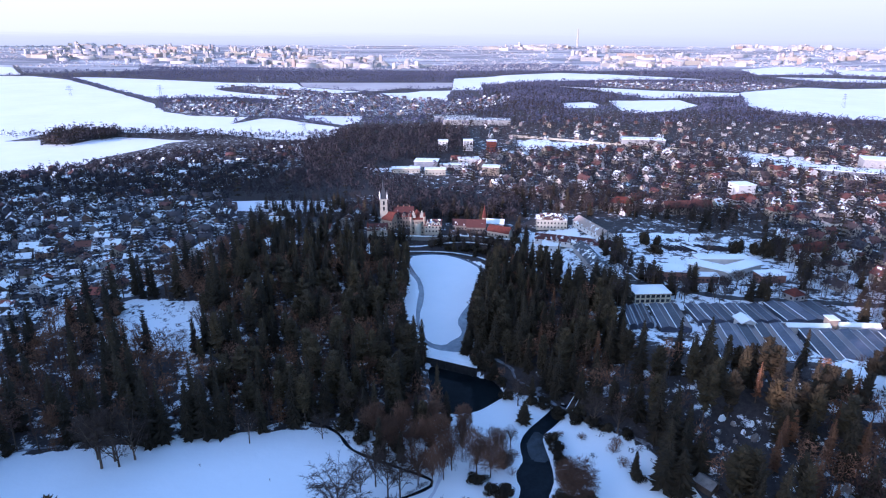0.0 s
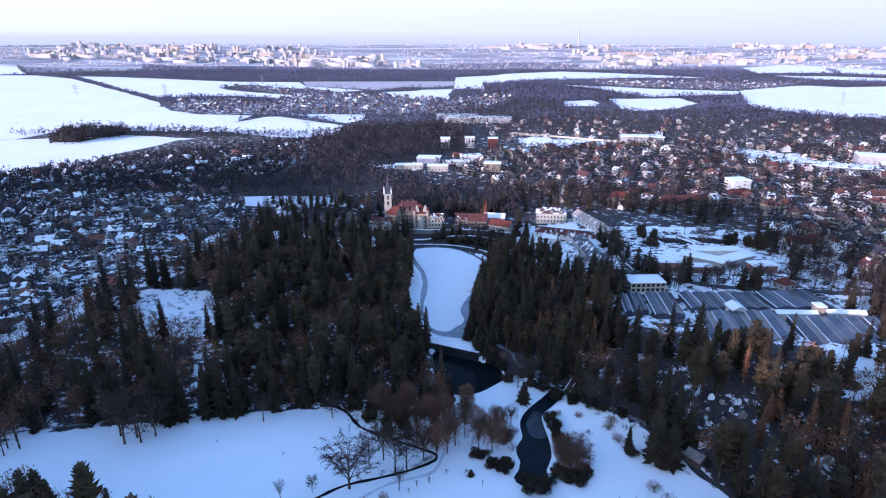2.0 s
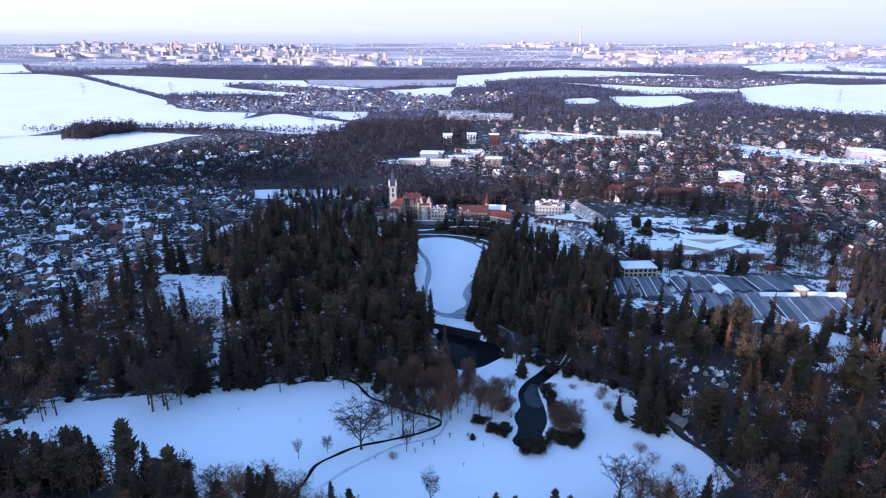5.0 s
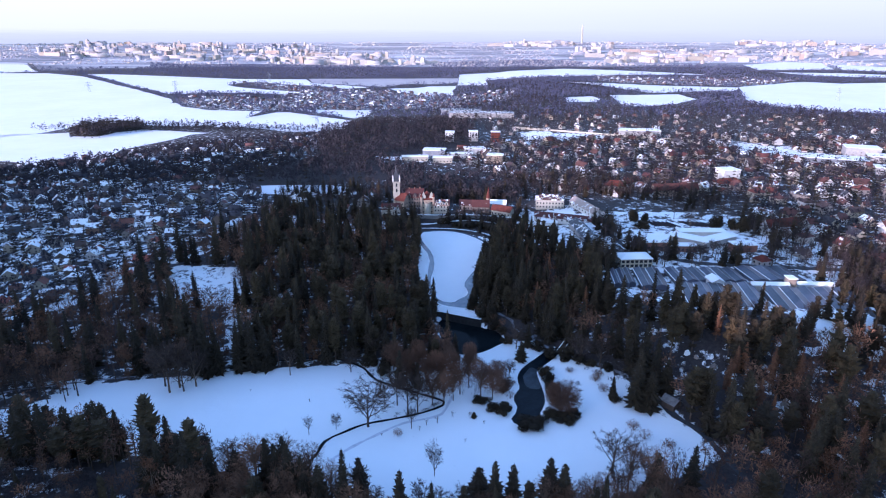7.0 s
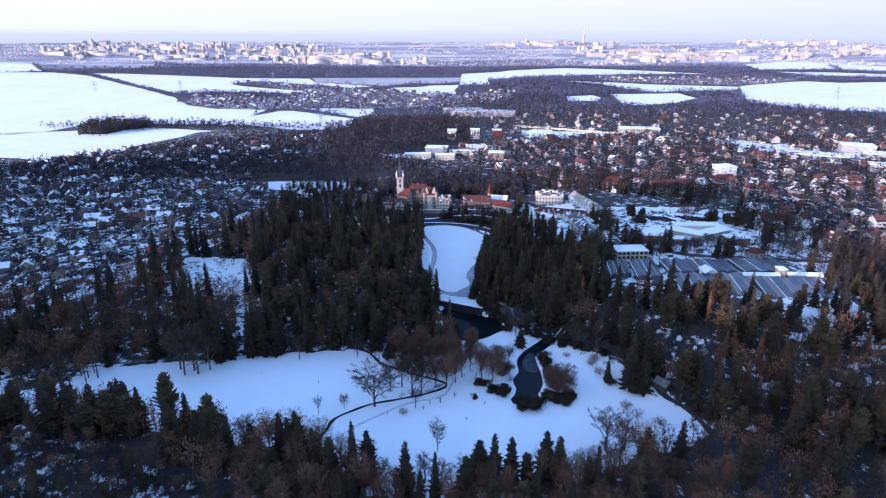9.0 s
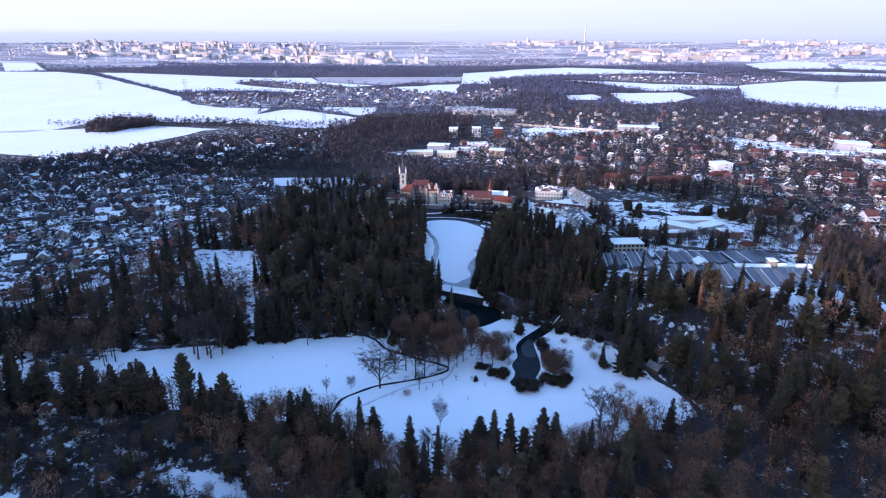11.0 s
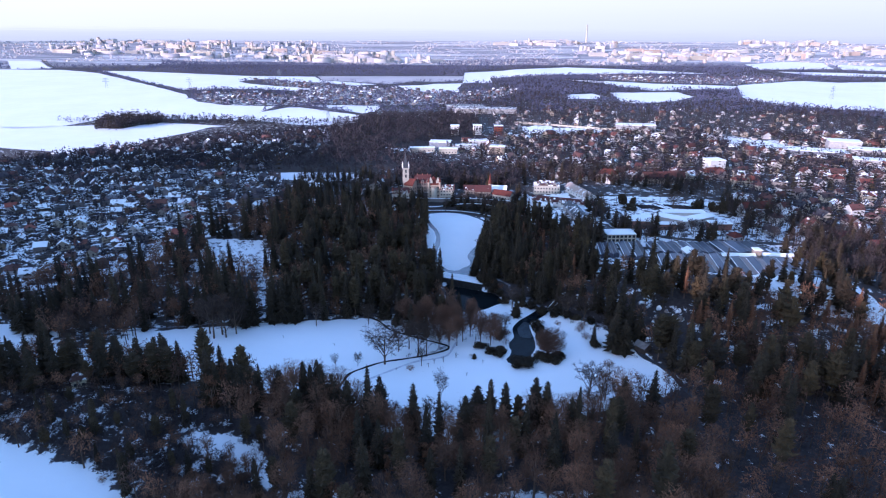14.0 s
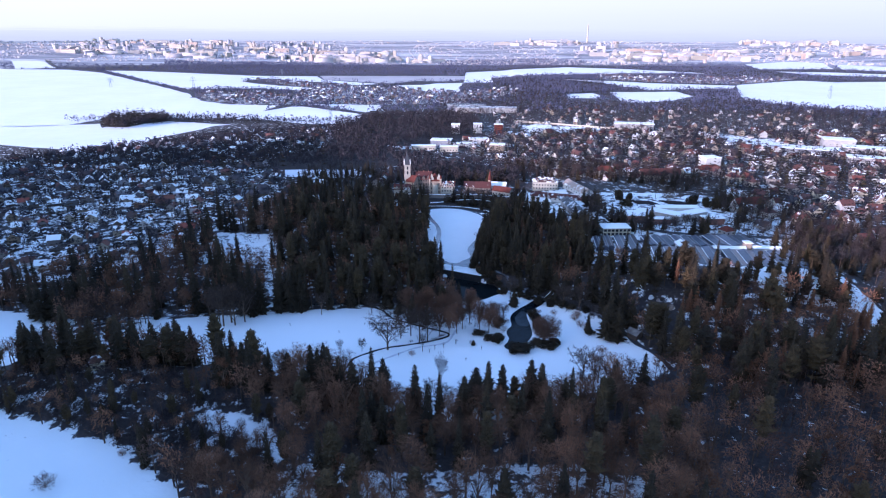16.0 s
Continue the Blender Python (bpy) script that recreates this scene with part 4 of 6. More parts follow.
grow(WOOD_FRONT, 17, 4.6, 104, {"spruce": 0.06, "scots": 0.06, "bare": 0.82, "beech": 0.06}, (KNOLL, CUT, *NEAR_GLADES))
grow(KNOLL, 16, 3.2, 108, {"bare": 0.85, "scots": 0.10, "spruce": 0.05}, (CUT,), 0.5)
# tall spruces along the near edge of the meadow
EDGE_FRONT = [(-200, 150), (-150, 149), (-118, 141), (-95, 128), (-66, 120), (-30, 104), (0, 103), (30, 110), (48, 112), (48, 97), (0, 88), (-25, 88), (-70, 104), (-120, 120), (-200, 130)]
grow([(-215, 178), (-190, 166), (-166, 172), (-158, 188), (-170, 200), (-205, 198)], 30, 4.2, 109, {"bare": 0.85, "spruce": 0.15})
grow(EDGE_FRONT, 30, 4.8, 105, {"spruce": 0.26, "scots": 0.12, "bare": 0.62}, (), 0.95, False)


def split(spots, limit, front=False):
    """The spots nearest to the open meadow first; the rest goes into the joined wood."""
    if front:
        order = sorted(spots, key=lambda p: math.hypot(p[0] * 0.55, p[1] - 78))
        return order[:limit], order[limit:]
    order = sorted(spots, key=lambda p: min(math.hypot(p[0] + 10, (p[1] - 140) * 1.3), math.hypot(p[0] - 15, p[1] - 225) * 1.2))
    return order[:limit], order[limit:]


for kind, plant, limit, full, mats, label in (
    ("spruce", spruce, 260, SPRUCE, (BARK, NEEDLES_S), "dense dark spruce wood"),
    ("scots", scots, 120, SCOTS, (BARK, PINE), "pines mixed into the wood"),
    ("bare", wood_tree, 235, BARE_LOW, (BARK, TWIGS_S), "leafless brown broadleaf wood"),
    ("larch", larch, 60, LARCHES, (BARK, LARCH), "reddish larches of the hillside"),
    ("beech", beech, 60, BEECH, (BARK, RUSSET), "russet-leaved trees in the wood"),
):
    near, rest = split(wood_spots[kind], limit, kind == "bare")
    for x, y, z, turn, sc, up, which in near:
        plant(x, y, turn, sc, up, which, sink=0.3)
    strew(kind + "_wood_trunks", [t for t, _ in full], rest, mats[0], "trunks of the " + label, "wood")
    strew(kind + "_wood_crowns", [c for _, c in full], rest, mats[1], label, "wood")

# ---- low brushwood on banks and under the trees ----
brush = []
rb = random.Random(77)
for poly, per, gap, seed in ((BRAKE, 12, 2.2, 501), (WOOD_FRONT, 70, 3.0, 502), (KNOLL, 4.0, 1.5, 506), (WOOD_FAR_WEST, 70, 3.0, 503), ([(-10, 214), (12, 214), (30, 204), (30, 186), (8, 178), (-30, 196), (-42, 212), (-20, 218)], 70, 3.0, 504), ([(56, 186), (66, 204), (80, 190), (72, 178)], 50, 3.0, 505)):
    for x, y in scatter(poly, per, gap, seed, (*WATERS, CUT)):
        sc = rb.uniform(0.35, 0.8) * (1.7 if poly is KNOLL else 1.0)
        brush.append((x, y, at_height(x, y) - 0.1, rb.uniform(0, 6.28), sc, sc * rb.uniform(0.7, 1.2), rb.randrange(4)))
for line, n, wide in (([(-42, 206), (-33, 194), (-17, 185), (-2, 177), (-9, 170), (-23, 164)], 60, 1.0), ([(-104, 204), (-79, 213), (-58, 215), (-42, 207)], 60, 1.2), ([(54, 221), (66, 208), (78, 195), (87, 180), (96, 160), (103, 142)], 170, 2.2), ([(32, 256), (44, 240), (54, 228), (66, 214), (78, 203)], 150, 2.6)):
    for i in range(n):
        f = rb.random() * (len(line) - 1.001)
        (ax, ay), (bx, by) = line[int(f)], line[int(f) + 1]
        x, y = ax + (bx - ax) * (f % 1) + rb.gauss(0, wide), ay + (by - ay) * (f % 1) + rb.gauss(0, wide)
        sc = rb.uniform(0.2, 0.5)
        brush.append((x, y, at_height(x, y) - 0.1, rb.uniform(0, 6.28), sc, sc * 0.8, rb.randrange(4)))
for i in range(150):
    f = i / 150
    x, y = -206 + 62 * f + rb.gauss(0, 1.2), 92 + 40 * f ** 1.6 + rb.gauss(0, 1.6)
    sc = rb.uniform(0.5, 0.9)
    brush.append((x, y, at_height(x, y) - 0.1, rb.uniform(0, 6.28), sc, sc, rb.randrange(4)))
for x, y in scatter([(88, 262), (124, 236), (165, 224), (176, 204), (166, 194), (140, 204), (116, 220), (92, 236)], 14, 2.4, 507):
    sc = rb.uniform(0.5, 1.1)
    brush.append((x, y, at_height(x, y) - 0.1, rb.uniform(0, 6.28), sc, sc, rb.randrange(4)))
strew("brushwood", [bare_forms(s, 4.0, 3.2, 6, 3, 5, 0.05, 0.13, False)[1] for s in (63, 64, 65)], brush, BRUSH, "low brown brushwood on the snowy banks", "brushwood")

# ---- single trees of the meadow ----
LONE_TREES = [(-32.5, 158.5, 1.2, 1.08), (-124, 183, 1.05, 1.2), (-118, 184, 1, 1.15), (-121, 187, 1.05, 1.25), (-128, 188, 1, 1.1), (-114, 188, 0.9, 1.1), (-74, 198, 0.6, 0.7), (-46, 201, 0.6, 0.7), (-55, 152, 0.3, 0.45), (-45, 156, 0.3, 0.4), (-5, 130, 0.4, 0.75), (59, 132, 1, 0.85), (66, 131, 0.9, 0.8), (-17, 167, 0.8, 1), (-13, 169, 0.75, 0.95), (62, 206, 0.8, 0.8), (70, 200, 0.75, 0.75)]
LONE_TREES += [(-36, 111, 0.6, 0.65), (-50, 119, 0.6, 0.6), (-44, 114, 0.6, 0.65), (-25, 110, 0.6, 0.6)]
LONE_TREES += [(-31, 118, 0.6, 0.6), (-37, 115, 0.55, 0.6), (-9, 112, 0.65, 0.6), (-3, 109, 0.6, 0.6), (5, 112, 0.6, 0.55), (40, 112, 0.6, 0.6), (46, 115, 0.65, 0.6), (58, 121, 0.7, 0.6), (-60, 127, 0.6, 0.55), (-68, 127, 0.55, 0.6), (-78, 128, 0.6, 0.6), (-84, 126, 0.6, 0.55), (70, 127, 0.65, 0.6)]
LONE_TREES += [(34, 224, 0.7, 0.7), (-36, 214, 0.8, 0.8), (-15, 158, 0.35, 0.5), (-27, 171, 0.7, 0.85), (-22, 174, 0.75, 0.9)]
RUSSET_TREES = [(-7, 175, 0.85, 1.2), (-2, 175, 0.85, 1.15), (5, 183, 1, 1.35), (2, 178, 0.8, 1.2), (14, 180, 0.95, 1.35), (19, 179, 0.9, 1.2), (-19, 192, 0.9, 1.2), (-10, 186, 0.8, 1.2), (-5, 192, 0.95, 1.3), (1, 192, 0.95, 1.3), (10, 202, 0.8, 1.1), (22, 190, 0.75, 1), (25, 184, 0.6, 0.75), (-14, 199, 0.9, 1.2), (-3, 204, 0.9, 1.2), (-26, 203, 0.9, 1.1), (9, 190, 0.85, 1.2)]
RUSSET_TREES += [(28, 196, 0.6, 0.8)]
EDGE_SPRUCES = [(-22, 190, 0.9, 0.9), (-14, 188, 0.6, 0.6), (-18, 199, 0.8, 0.85), (-9, 205, 0.8, 0.9), (3, 211, 0.7, 0.75), (-30, 208, 0.9, 0.95), (-3, 197, 0.6, 0.7), (21, 268, 0.9, 0.8), (19, 282, 0.9, 0.8), (17.5, 292, 0.8, 0.75), (19, 301, 1, 0.8), (20, 310, 0.9, 0.7), (23, 319, 0.8, 0.55), (28, 331, 0.8, 0.5), (20, 276, 0.9, 0.75), (12.6, 262.5, 0.8, 0.45), (14.5, 266, 0.8, 0.5), (13.5, 271, 0.7, 0.5), (15, 279, 0.7, 0.5), (17.5, 257, 0.7, 0.5), (18.8, 251.5, 0.7, 0.4), (22, 250, 0.75, 0.5), (25.5, 246.5, 0.7, 0.45), (17, 286, 0.7, 0.5), (16.5, 300, 0.7, 0.55), (18.5, 314, 0.7, 0.6), (20.5, 325, 0.8, 0.6), (35, 212, 0.8, 0.6), (40, 226, 0.8, 0.7), (79, 172, 1.25, 0.95), (84, 170, 1.25, 0.9), (82, 180, 1.1, 1)]
EDGE_SPRUCES += [(86, 190, 1.1, 1.1), (91, 186, 1.05, 1.05), (71, 179, 0.5, 0.5), (-118, 198.5, 1.1, 1.3), (-112, 196.5, 1.15, 1.4), (-107.5, 198.5, 1.0, 1.25), (-98, 200.5, 1.05, 1.25), (-92, 201.5, 1.15, 1.3), (-86, 203, 1.05, 1.2), (-115, 203, 1.1, 1.4), (-95, 206, 1.1, 1.35), (-232, 190, 1.2, 1.15), (-225, 186, 1.25, 1.1), (-217, 187, 1.2, 1.1), (-211, 191, 1.25, 1.15), (-221, 195, 1.2, 1.15), (-229, 199, 1.2, 1.1), (-206, 198, 1.15, 1.1), (-214, 200, 1.15, 1.1), (-222, 168, 0.4, 0.35), (-219, 166, 0.35, 0.3)]
for plant, places, label in ((bare_tree, LONE_TREES, "lone leafless tree on the snowy meadow"), (bushy, RUSSET_TREES, "rounded russet-brown leafless tree beside the water"), (spruce, EDGE_SPRUCES, "dark spruce at the edge of the meadow")):
    for i, (x, y, wide, tall) in enumerate(places):
        plant(x, y, i * 1.3 + wide, wide, tall, i, label, "trees of the meadow")
for i, (x, y, sc) in enumerate([(-206, 187, 0.75), (-201, 181, 0.7), (-198, 190, 0.8), (-195, 175, 0.65), (-193, 184, 0.75), (-190, 193, 0.8), (-188, 177, 0.7), (-186, 186, 0.75), (-181, 192, 0.75), (-180, 181, 0.65), (-176, 187, 0.6), (-191, 170, 0.6)]):
    bare_tree(x, y, i * 1.6, sc, sc * 0.85, i, "leafless tree in the thicket beside the track", "trees of the track thicket")
dome_tree(46.5, 169, 0.6, 1.08, 1.25, 0)
dome_tree(24, 183, 1.9, 0.5, 0.6, 0)
# conifers above the lane that runs down from the weir
for i, (x, y, wide, tall) in enumerate([(34, 256, 0.8, 0.75), (41, 248, 0.9, 0.8), (48, 238, 0.8, 0.7), (54, 233, 0.9, 0.75), (61, 226, 0.8, 0.65), (66, 220, 0.9, 0.7), (72, 212, 0.9, 0.75), (79, 205, 1.0, 0.8), (84, 199, 1.0, 0.85), (88, 180, 1.1, 0.9), (93, 178, 1.0, 0.9)]):
    spruce(x, y, i * 1.9, wide, tall, i + 2, "dark spruce on the bank above the lane", "spruces above the lane")
# the tall broad spruces of the near edge
for i, (x, y) in enumerate([(-190, 126), (-181, 121), (-172, 117), (-166, 123), (-162, 129), (-147, 124), (-140, 126), (-135, 131), (-131, 138), (-124, 131), (-145, 132), (-175, 130), (-127, 139), (-118, 132), (-99, 116), (-90, 118), (-86, 114), (-70, 115), (-61, 119), (-55, 118), (-48, 113), (-52, 112), (-46, 108), (-57, 115), (-41, 107), (-29, 112), (-15, 103), (10, 113), (15, 110), (21, 111), (33, 112), (37, 109), (70, 119), (82, 119)]):
    spruce(x, y, i * 2.3, 1.2 + 0.12 * math.sin(i * 1.9), 1.08 + 0.08 * math.cos(i * 2.7), i, "tall broad spruce at the edge of the meadow", "spruces of the near edge")
for i, (x, y, sc) in enumerate([(-20, 153, 0.7), (74, 157, 1.0), (76.5, 151, 1.0), (84, 146, 0.9), (66, 190, 0.9), (9, 168, 0.35), (68, 183, 0.9), (45, 198, 0.7), (47, 193, 0.8), (48, 203, 0.6), (68, 193, 0.9), (48, 187, 0.8), (45, 183, 0.6), (29, 190, 0.7), (27, 180, 0.8), (56, 200, 0.7), (17.5, 255.5, 0.9), (20, 252, 0.7), (22, 256, 1.0), (24.5, 248, 0.8), (26.5, 243.5, 0.7), (28, 247, 0.9), (19, 259, 0.9), (16, 259.5, 0.8), (-140, 57, 1.3), (-122, 74, 0.6), (-110, 70, 0.7)]):
    shrub(x, y, i * 2.1, sc, sc, i)
for i, (x, y, sx, up) in enumerate([(34, 159.5, 1.5, 0.75), (23, 170, 1.15, 0.85), (18.5, 172, 0.7, 0.45), (71, 176, 0.8, 0.8), (58, 214, 1.0, 0.9), (30, 230, 0.9, 0.8), (16.8, 253.5, 0.7, 0.6), (20.5, 248.8, 0.7, 0.5), (24, 245.8, 0.6, 0.5), (23.5, 253.5, 0.9, 0.8), (28, 241, 0.7, 0.6), (80, 176, 0.9, 0.8), (50, 216, 0.8, 0.7), (56, 211, 0.9, 0.7), (62, 206, 0.9, 0.8), (67, 202, 0.8, 0.6), (45, 224, 0.9, 0.7), (73, 197, 0.8, 0.7), (38, 234, 0.8, 0.7), (43, 167.5, 1.1, 0.5), (48, 164.5, 1.2, 0.45), (52, 168, 1.0, 0.45), (14, 177, 0.9, 0.4), (-30, 200, 1.1, 0.9), (-38, 208, 1.0, 0.9), (-16, 193, 0.9, 0.9), (44.5, 199, 0.7, 0.8), (45.5, 193, 0.8, 0.95), (45, 186.5, 0.7, 0.8), (62, 222, 1.0, 1.0), (-92, 136, 1.3, 1.2), (-103, 139, 1.2, 1.3)]):
    yew(x, y, i * 1.7, sx, up, i)


# ---- young plantings on the meadow, each with its stake ----
SAPLING = bare_forms(66, 3.0, 0.9, 5, 3, 4, 0.3, 0.03)
STAKE = Form().tube((0.35, 0, -0.4), (0.35, 0, 1.6), 0.05, 0.045, 6).mesh("stake", BARK)
SAPLING_MESHES = (SAPLING[0].mesh("trunk", BARK), SAPLING[1].mesh("crown", TWIGS_M))
for i, (x, y, sc) in enumerate([(1.5, 166.5, 1.0), (-9, 160.5, 0.9), (-4.5, 162, 1.1), (-11.5, 157, 0.8), (14.5, 161.5, 0.7), (-26.5, 152.5, 0.6), (6.5, 150, 0.6), (-60, 176, 0.5), (-88, 184, 0.5), (-48, 186, 0.5)]):
    ob = thing("sapling", pose(x, y, at_height(x, y), 0, 0, i * 71) @ Matrix.Scale(sc, 4), "young leafless sapling tied to a stake in the snow", "sapling", "saplings of the meadow")
    part("trunk", SAPLING_MESHES[0], None, ob)
    part("crown", SAPLING_MESHES[1], None, ob)
    part("stake", STAKE, None, ob)
spruce(10.5, 166, 0.4, 0.32, 0.16, 2, "small young conifer on the snowy meadow", "trees of the meadow")

# ---- trees of the school yard ----
for i, (x, y, sx, up) in enumerate([(196, 379, 1.2, 1.7), (213, 373, 1.3, 2.1), (140, 398, 1.0, 1.6), (149, 396, 0.9, 1.4), (143, 382, 1.2, 0.9), (207, 378, 1.1, 1.6)]):
    yew(x, y, i * 2.2, sx, up, i, "dark rounded evergreen on the school lawn", "evergreens of the school")
for i, (x, y, sc) in enumerate([(176, 377, 0.85), (170, 322, 0.55), (186, 321, 0.5), (160, 316, 0.5), (226, 350, 0.7), (219, 338, 0.65), (232, 362, 0.7)]):
    bare_tree(x, y, i * 1.7, sc, sc, i, "leafless tree beside the school", "trees of the school")
for i, (x, y, sc) in enumerate([(143, 317, 1.0), (139, 315, 0.85), (89, 318, 0.9), (93, 312, 0.8)]):
    spruce(x, y, i * 1.3, sc, sc * 0.9, i, "dark spruce between school and villa", "spruces of the school")

# ---- houses ----
def house_meshes(w, d, h, pitch, hipped=False, tiles=None):
    top = h + w / 2 * pitch
    wall = Form().walls(w, d, h, 0 if hipped else top - h)
    roof = Form()
    roof.hip(w, d, h, top) if hipped else roof.gable(w, d, h, top)
    chimney = Form().box(w * 0.12, d * 0.1, h, w * 0.12 + 0.7, d * 0.1 + 0.7, top + 0.9)
    return wall.mesh("wall", EAST_WALL if tiles else HOUSE_WALL), roof.mesh("roof", tiles or HOUSE_ROOF), chimney.mesh("chimney", BRICK), (w, d, h)


WINDOW = Form().box(-0.55, -0.04, -0.65, 0.55, 0.04, 0.65).mesh("window", PANE)
HOUSES = [house_meshes(*q) for q in ((8, 10, 3.2, 0.9), (9, 11, 5.6, 0.75), (10, 9, 5.4, 0.7), (7, 9, 3, 1.1), (9, 13, 3.4, 0.8), (11, 12, 5.8, 0.45, True), (6, 7, 2.6, 0.8), (10, 14, 6.0, 0.7))]
EAST_HOUSES = [house_meshes(*q, tiles=EAST_ROOF) for q in ((8, 10, 3.2, 0.9, False), (9, 11, 5.6, 0.75, False), (10, 9, 5.4, 0.8, False), (7, 9, 3, 1.1, False), (9, 13, 3.4, 0.9, False), (11, 12, 5.8, 0.6, True), (6, 7, 2.6, 0.8, False), (10, 14, 6.0, 0.8, False))]


def house(x, y, turn, which, label, group, sc=1.0):
    wall, roof, chimney, (w, d, h) = (EAST_HOUSES if x > -60 else HOUSES)[which % len(HOUSES)]
    ob = thing("house", pose(x, y, at_height(x, y), 0, 0, turn) @ Matrix.Scale(sc, 4), label, "house", group)
    part("wall", wall, None, ob)
    part("roof", roof, None, ob)
    part("chimney", chimney, None, ob)
    for s in (-1, 1):
        part("window", WINDOW, None, ob, m=pose(s * w * 0.24, -d / 2 - 0.02, 1.7))
    part("window", WINDOW, None, ob, m=pose(-w / 2 - 0.02, -d * 0.2, 1.7, 0, 0, 90))
    part("window", WINDOW, None, ob, m=pose(w / 2 + 0.02, -d * 0.2, 1.7, 0, 0, 90))
    if h > 5:
        for s in (-1, 1):
            part("window", WINDOW, None, ob, m=pose(s * w * 0.24, -d / 2 - 0.02, 4.4))
    return ob


far_houses = []


def settle(poly, per, gap, seed, limit, label, group, skip=(), turn=15, size=1.0):
    r = random.Random(seed)
    spots = scatter(poly, per, gap, seed, skip)
    spots.sort(key=lambda p: p[1])
    for i, (x, y) in enumerate(spots):
        a = turn + 25 * math.sin(x / 90) + r.choice((0, 90)) + r.uniform(-8, 8)
        k = r.randrange(len(HOUSES))
        sc = r.uniform(0.75, 1.0) * size
        if i < limit:
            house(x, y, a, k, label, group, sc)
        else:
            far_houses.append((x, y, at_height(x, y), math.radians(a), sc, sc, k))
    return spots


LANDMARKS = [[(-60, 480), (140, 480), (140, 425), (-60, 425)], [(90, 470), (250, 470), (270, 230), (90, 230)]]
west = settle(VILLAGE_WEST, 74, 11.4, 201, 190, "village house with a snow-covered roof", "houses of the west village", turn=20, size=0.82)
settle([(-150, 440), (-72, 440), (-66, 498), (-150, 484)], 170, 13.0, 208, 30, "village house with a snow-covered roof", "houses of the west village", turn=14, size=0.92)
LANDMARKS += YARDS
east = settle(VILLAGE_EAST, 110, 15.5, 202, 130, "village house with tiled roof and patchy snow", "houses of the east village", LANDMARKS, 10)
for k, poly in enumerate(FAR_VILLAGES):
    settle(poly, (130, 120, 170, 190)[k], 13, 220 + k, 0, "", "", size=0.72)
settle(EAST_GARDENS, 260, 20, 207, 20, "village house with tiled roof and patchy snow", "houses of the east village", ([(220, 140), (268, 140), (268, 302), (220, 302)],), turn=8)
settle([(60, 800), (640, 800), (640, 1000), (60, 1100)], 600, 22, 205, 0, "", "", FIELDS + YARDS, size=0.8)
settle([(620, 420), (1000, 800), (900, 980), (620, 780)], 420, 22, 206, 0, "", "", FIELDS)


settle([(214, 318), (270, 318), (300, 405), (226, 408)], 190, 14, 209, 16, "village house with tiled roof and patchy snow", "houses of the east village", turn=12)


def house_form(k):
    w, d, h = HOUSES[k][3]
    return (w, d, h, h + w / 2 * 0.75)


walls_far, roofs_far = [], []
for k in range(len(HOUSES)):
    w, d, h, top = house_form(k)
    walls_far.append(Form().walls(w, d, h, top - h))
    roofs_far.append(Form().gable(w, d, h, top))
east_far = [q for q in far_houses if q[0] > -60 and q[1] < 1000]
far_houses = [q for q in far_houses if not (q[0] > -60 and q[1] < 1000)]
strew("village_house_walls", walls_far, east_far, EAST_WALL_S, "pale walls of the village houses", "houses")
strew("village_house_roofs", roofs_far, east_far, EAST_ROOF_S, "tiled roofs of the village with patchy snow", "houses")
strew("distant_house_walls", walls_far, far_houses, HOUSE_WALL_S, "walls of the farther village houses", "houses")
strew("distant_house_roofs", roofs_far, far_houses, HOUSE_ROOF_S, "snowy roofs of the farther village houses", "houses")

# ---- trees among the houses and the farther woods ----
BUILT = [[(66, 455), (126, 455), (126, 398), (66, 398)], [(86, 395), (108, 395), (108, 335), (86, 335)], [(100, 316), (128, 316), (128, 296), (100, 296)], [(120, 398), (215, 405), (210, 318), (120, 318)], [(88, 295), (215, 295), (240, 228), (150, 215), (120, 235), (88, 262)]]
garden = {"c": [], "b": [], "n": [], "m": [], "w": []}
NEAR_PLOTS = (331, 310, 311, 312, 313, 314, 321, 322, 323, 324, 325, 326, 327, 328)
r = random.Random(7)


def plot(poly, per, gap, seed, share, skip):
    """Trees scattered over one plot, share of them conifers; the plots near the park get finer forms."""
    for x, y in scatter(poly, per, gap, seed, skip):
        sc = r.uniform(0.5, 0.92) * (1.35 if seed in (303, 308, 321, 322) else 0.88 if seed == 301 else 1.0)
        near = seed in NEAR_PLOTS
        kind = ("m" if near else "c") if r.random() < share else "n" if near else "w" if seed in (303, 304, 307, 308, 309, 330) else "b"
        garden[kind].append((x, y, at_height(x, y) - 0.2, r.uniform(0, 6.28), sc, sc, r.randrange(30)))


plot(VILLAGE_WEST, 29, 4.1, 301, 0.3, ())
plot(VILLAGE_EAST, 27, 4.3, 302, 0.4, LANDMARKS)
plot(EAST_GARDENS, 40, 4.6, 312, 0.35, ())
plot([(55, 430), (130, 400), (215, 410), (262, 330), (300, 300), (260, 215), (215, 225), (92, 282), (92, 395)], 36, 4.4, 310, 0.14, BUILT)
plot([(46, 545), (60, 474), (140, 464), (215, 412), (262, 440), (150, 540)], 18, 3.8, 313, 0.12, BUILT)
plot([(-150, 512), (-64, 515), (-60, 440), (-150, 430)], 22, 4, 314, 0.25, ())
plot([(-52, 426), (56, 424), (50, 398), (34, 386), (26, 396), (8, 407), (-10, 410), (-28, 406)], 40, 4.0, 311, 0.3, ())
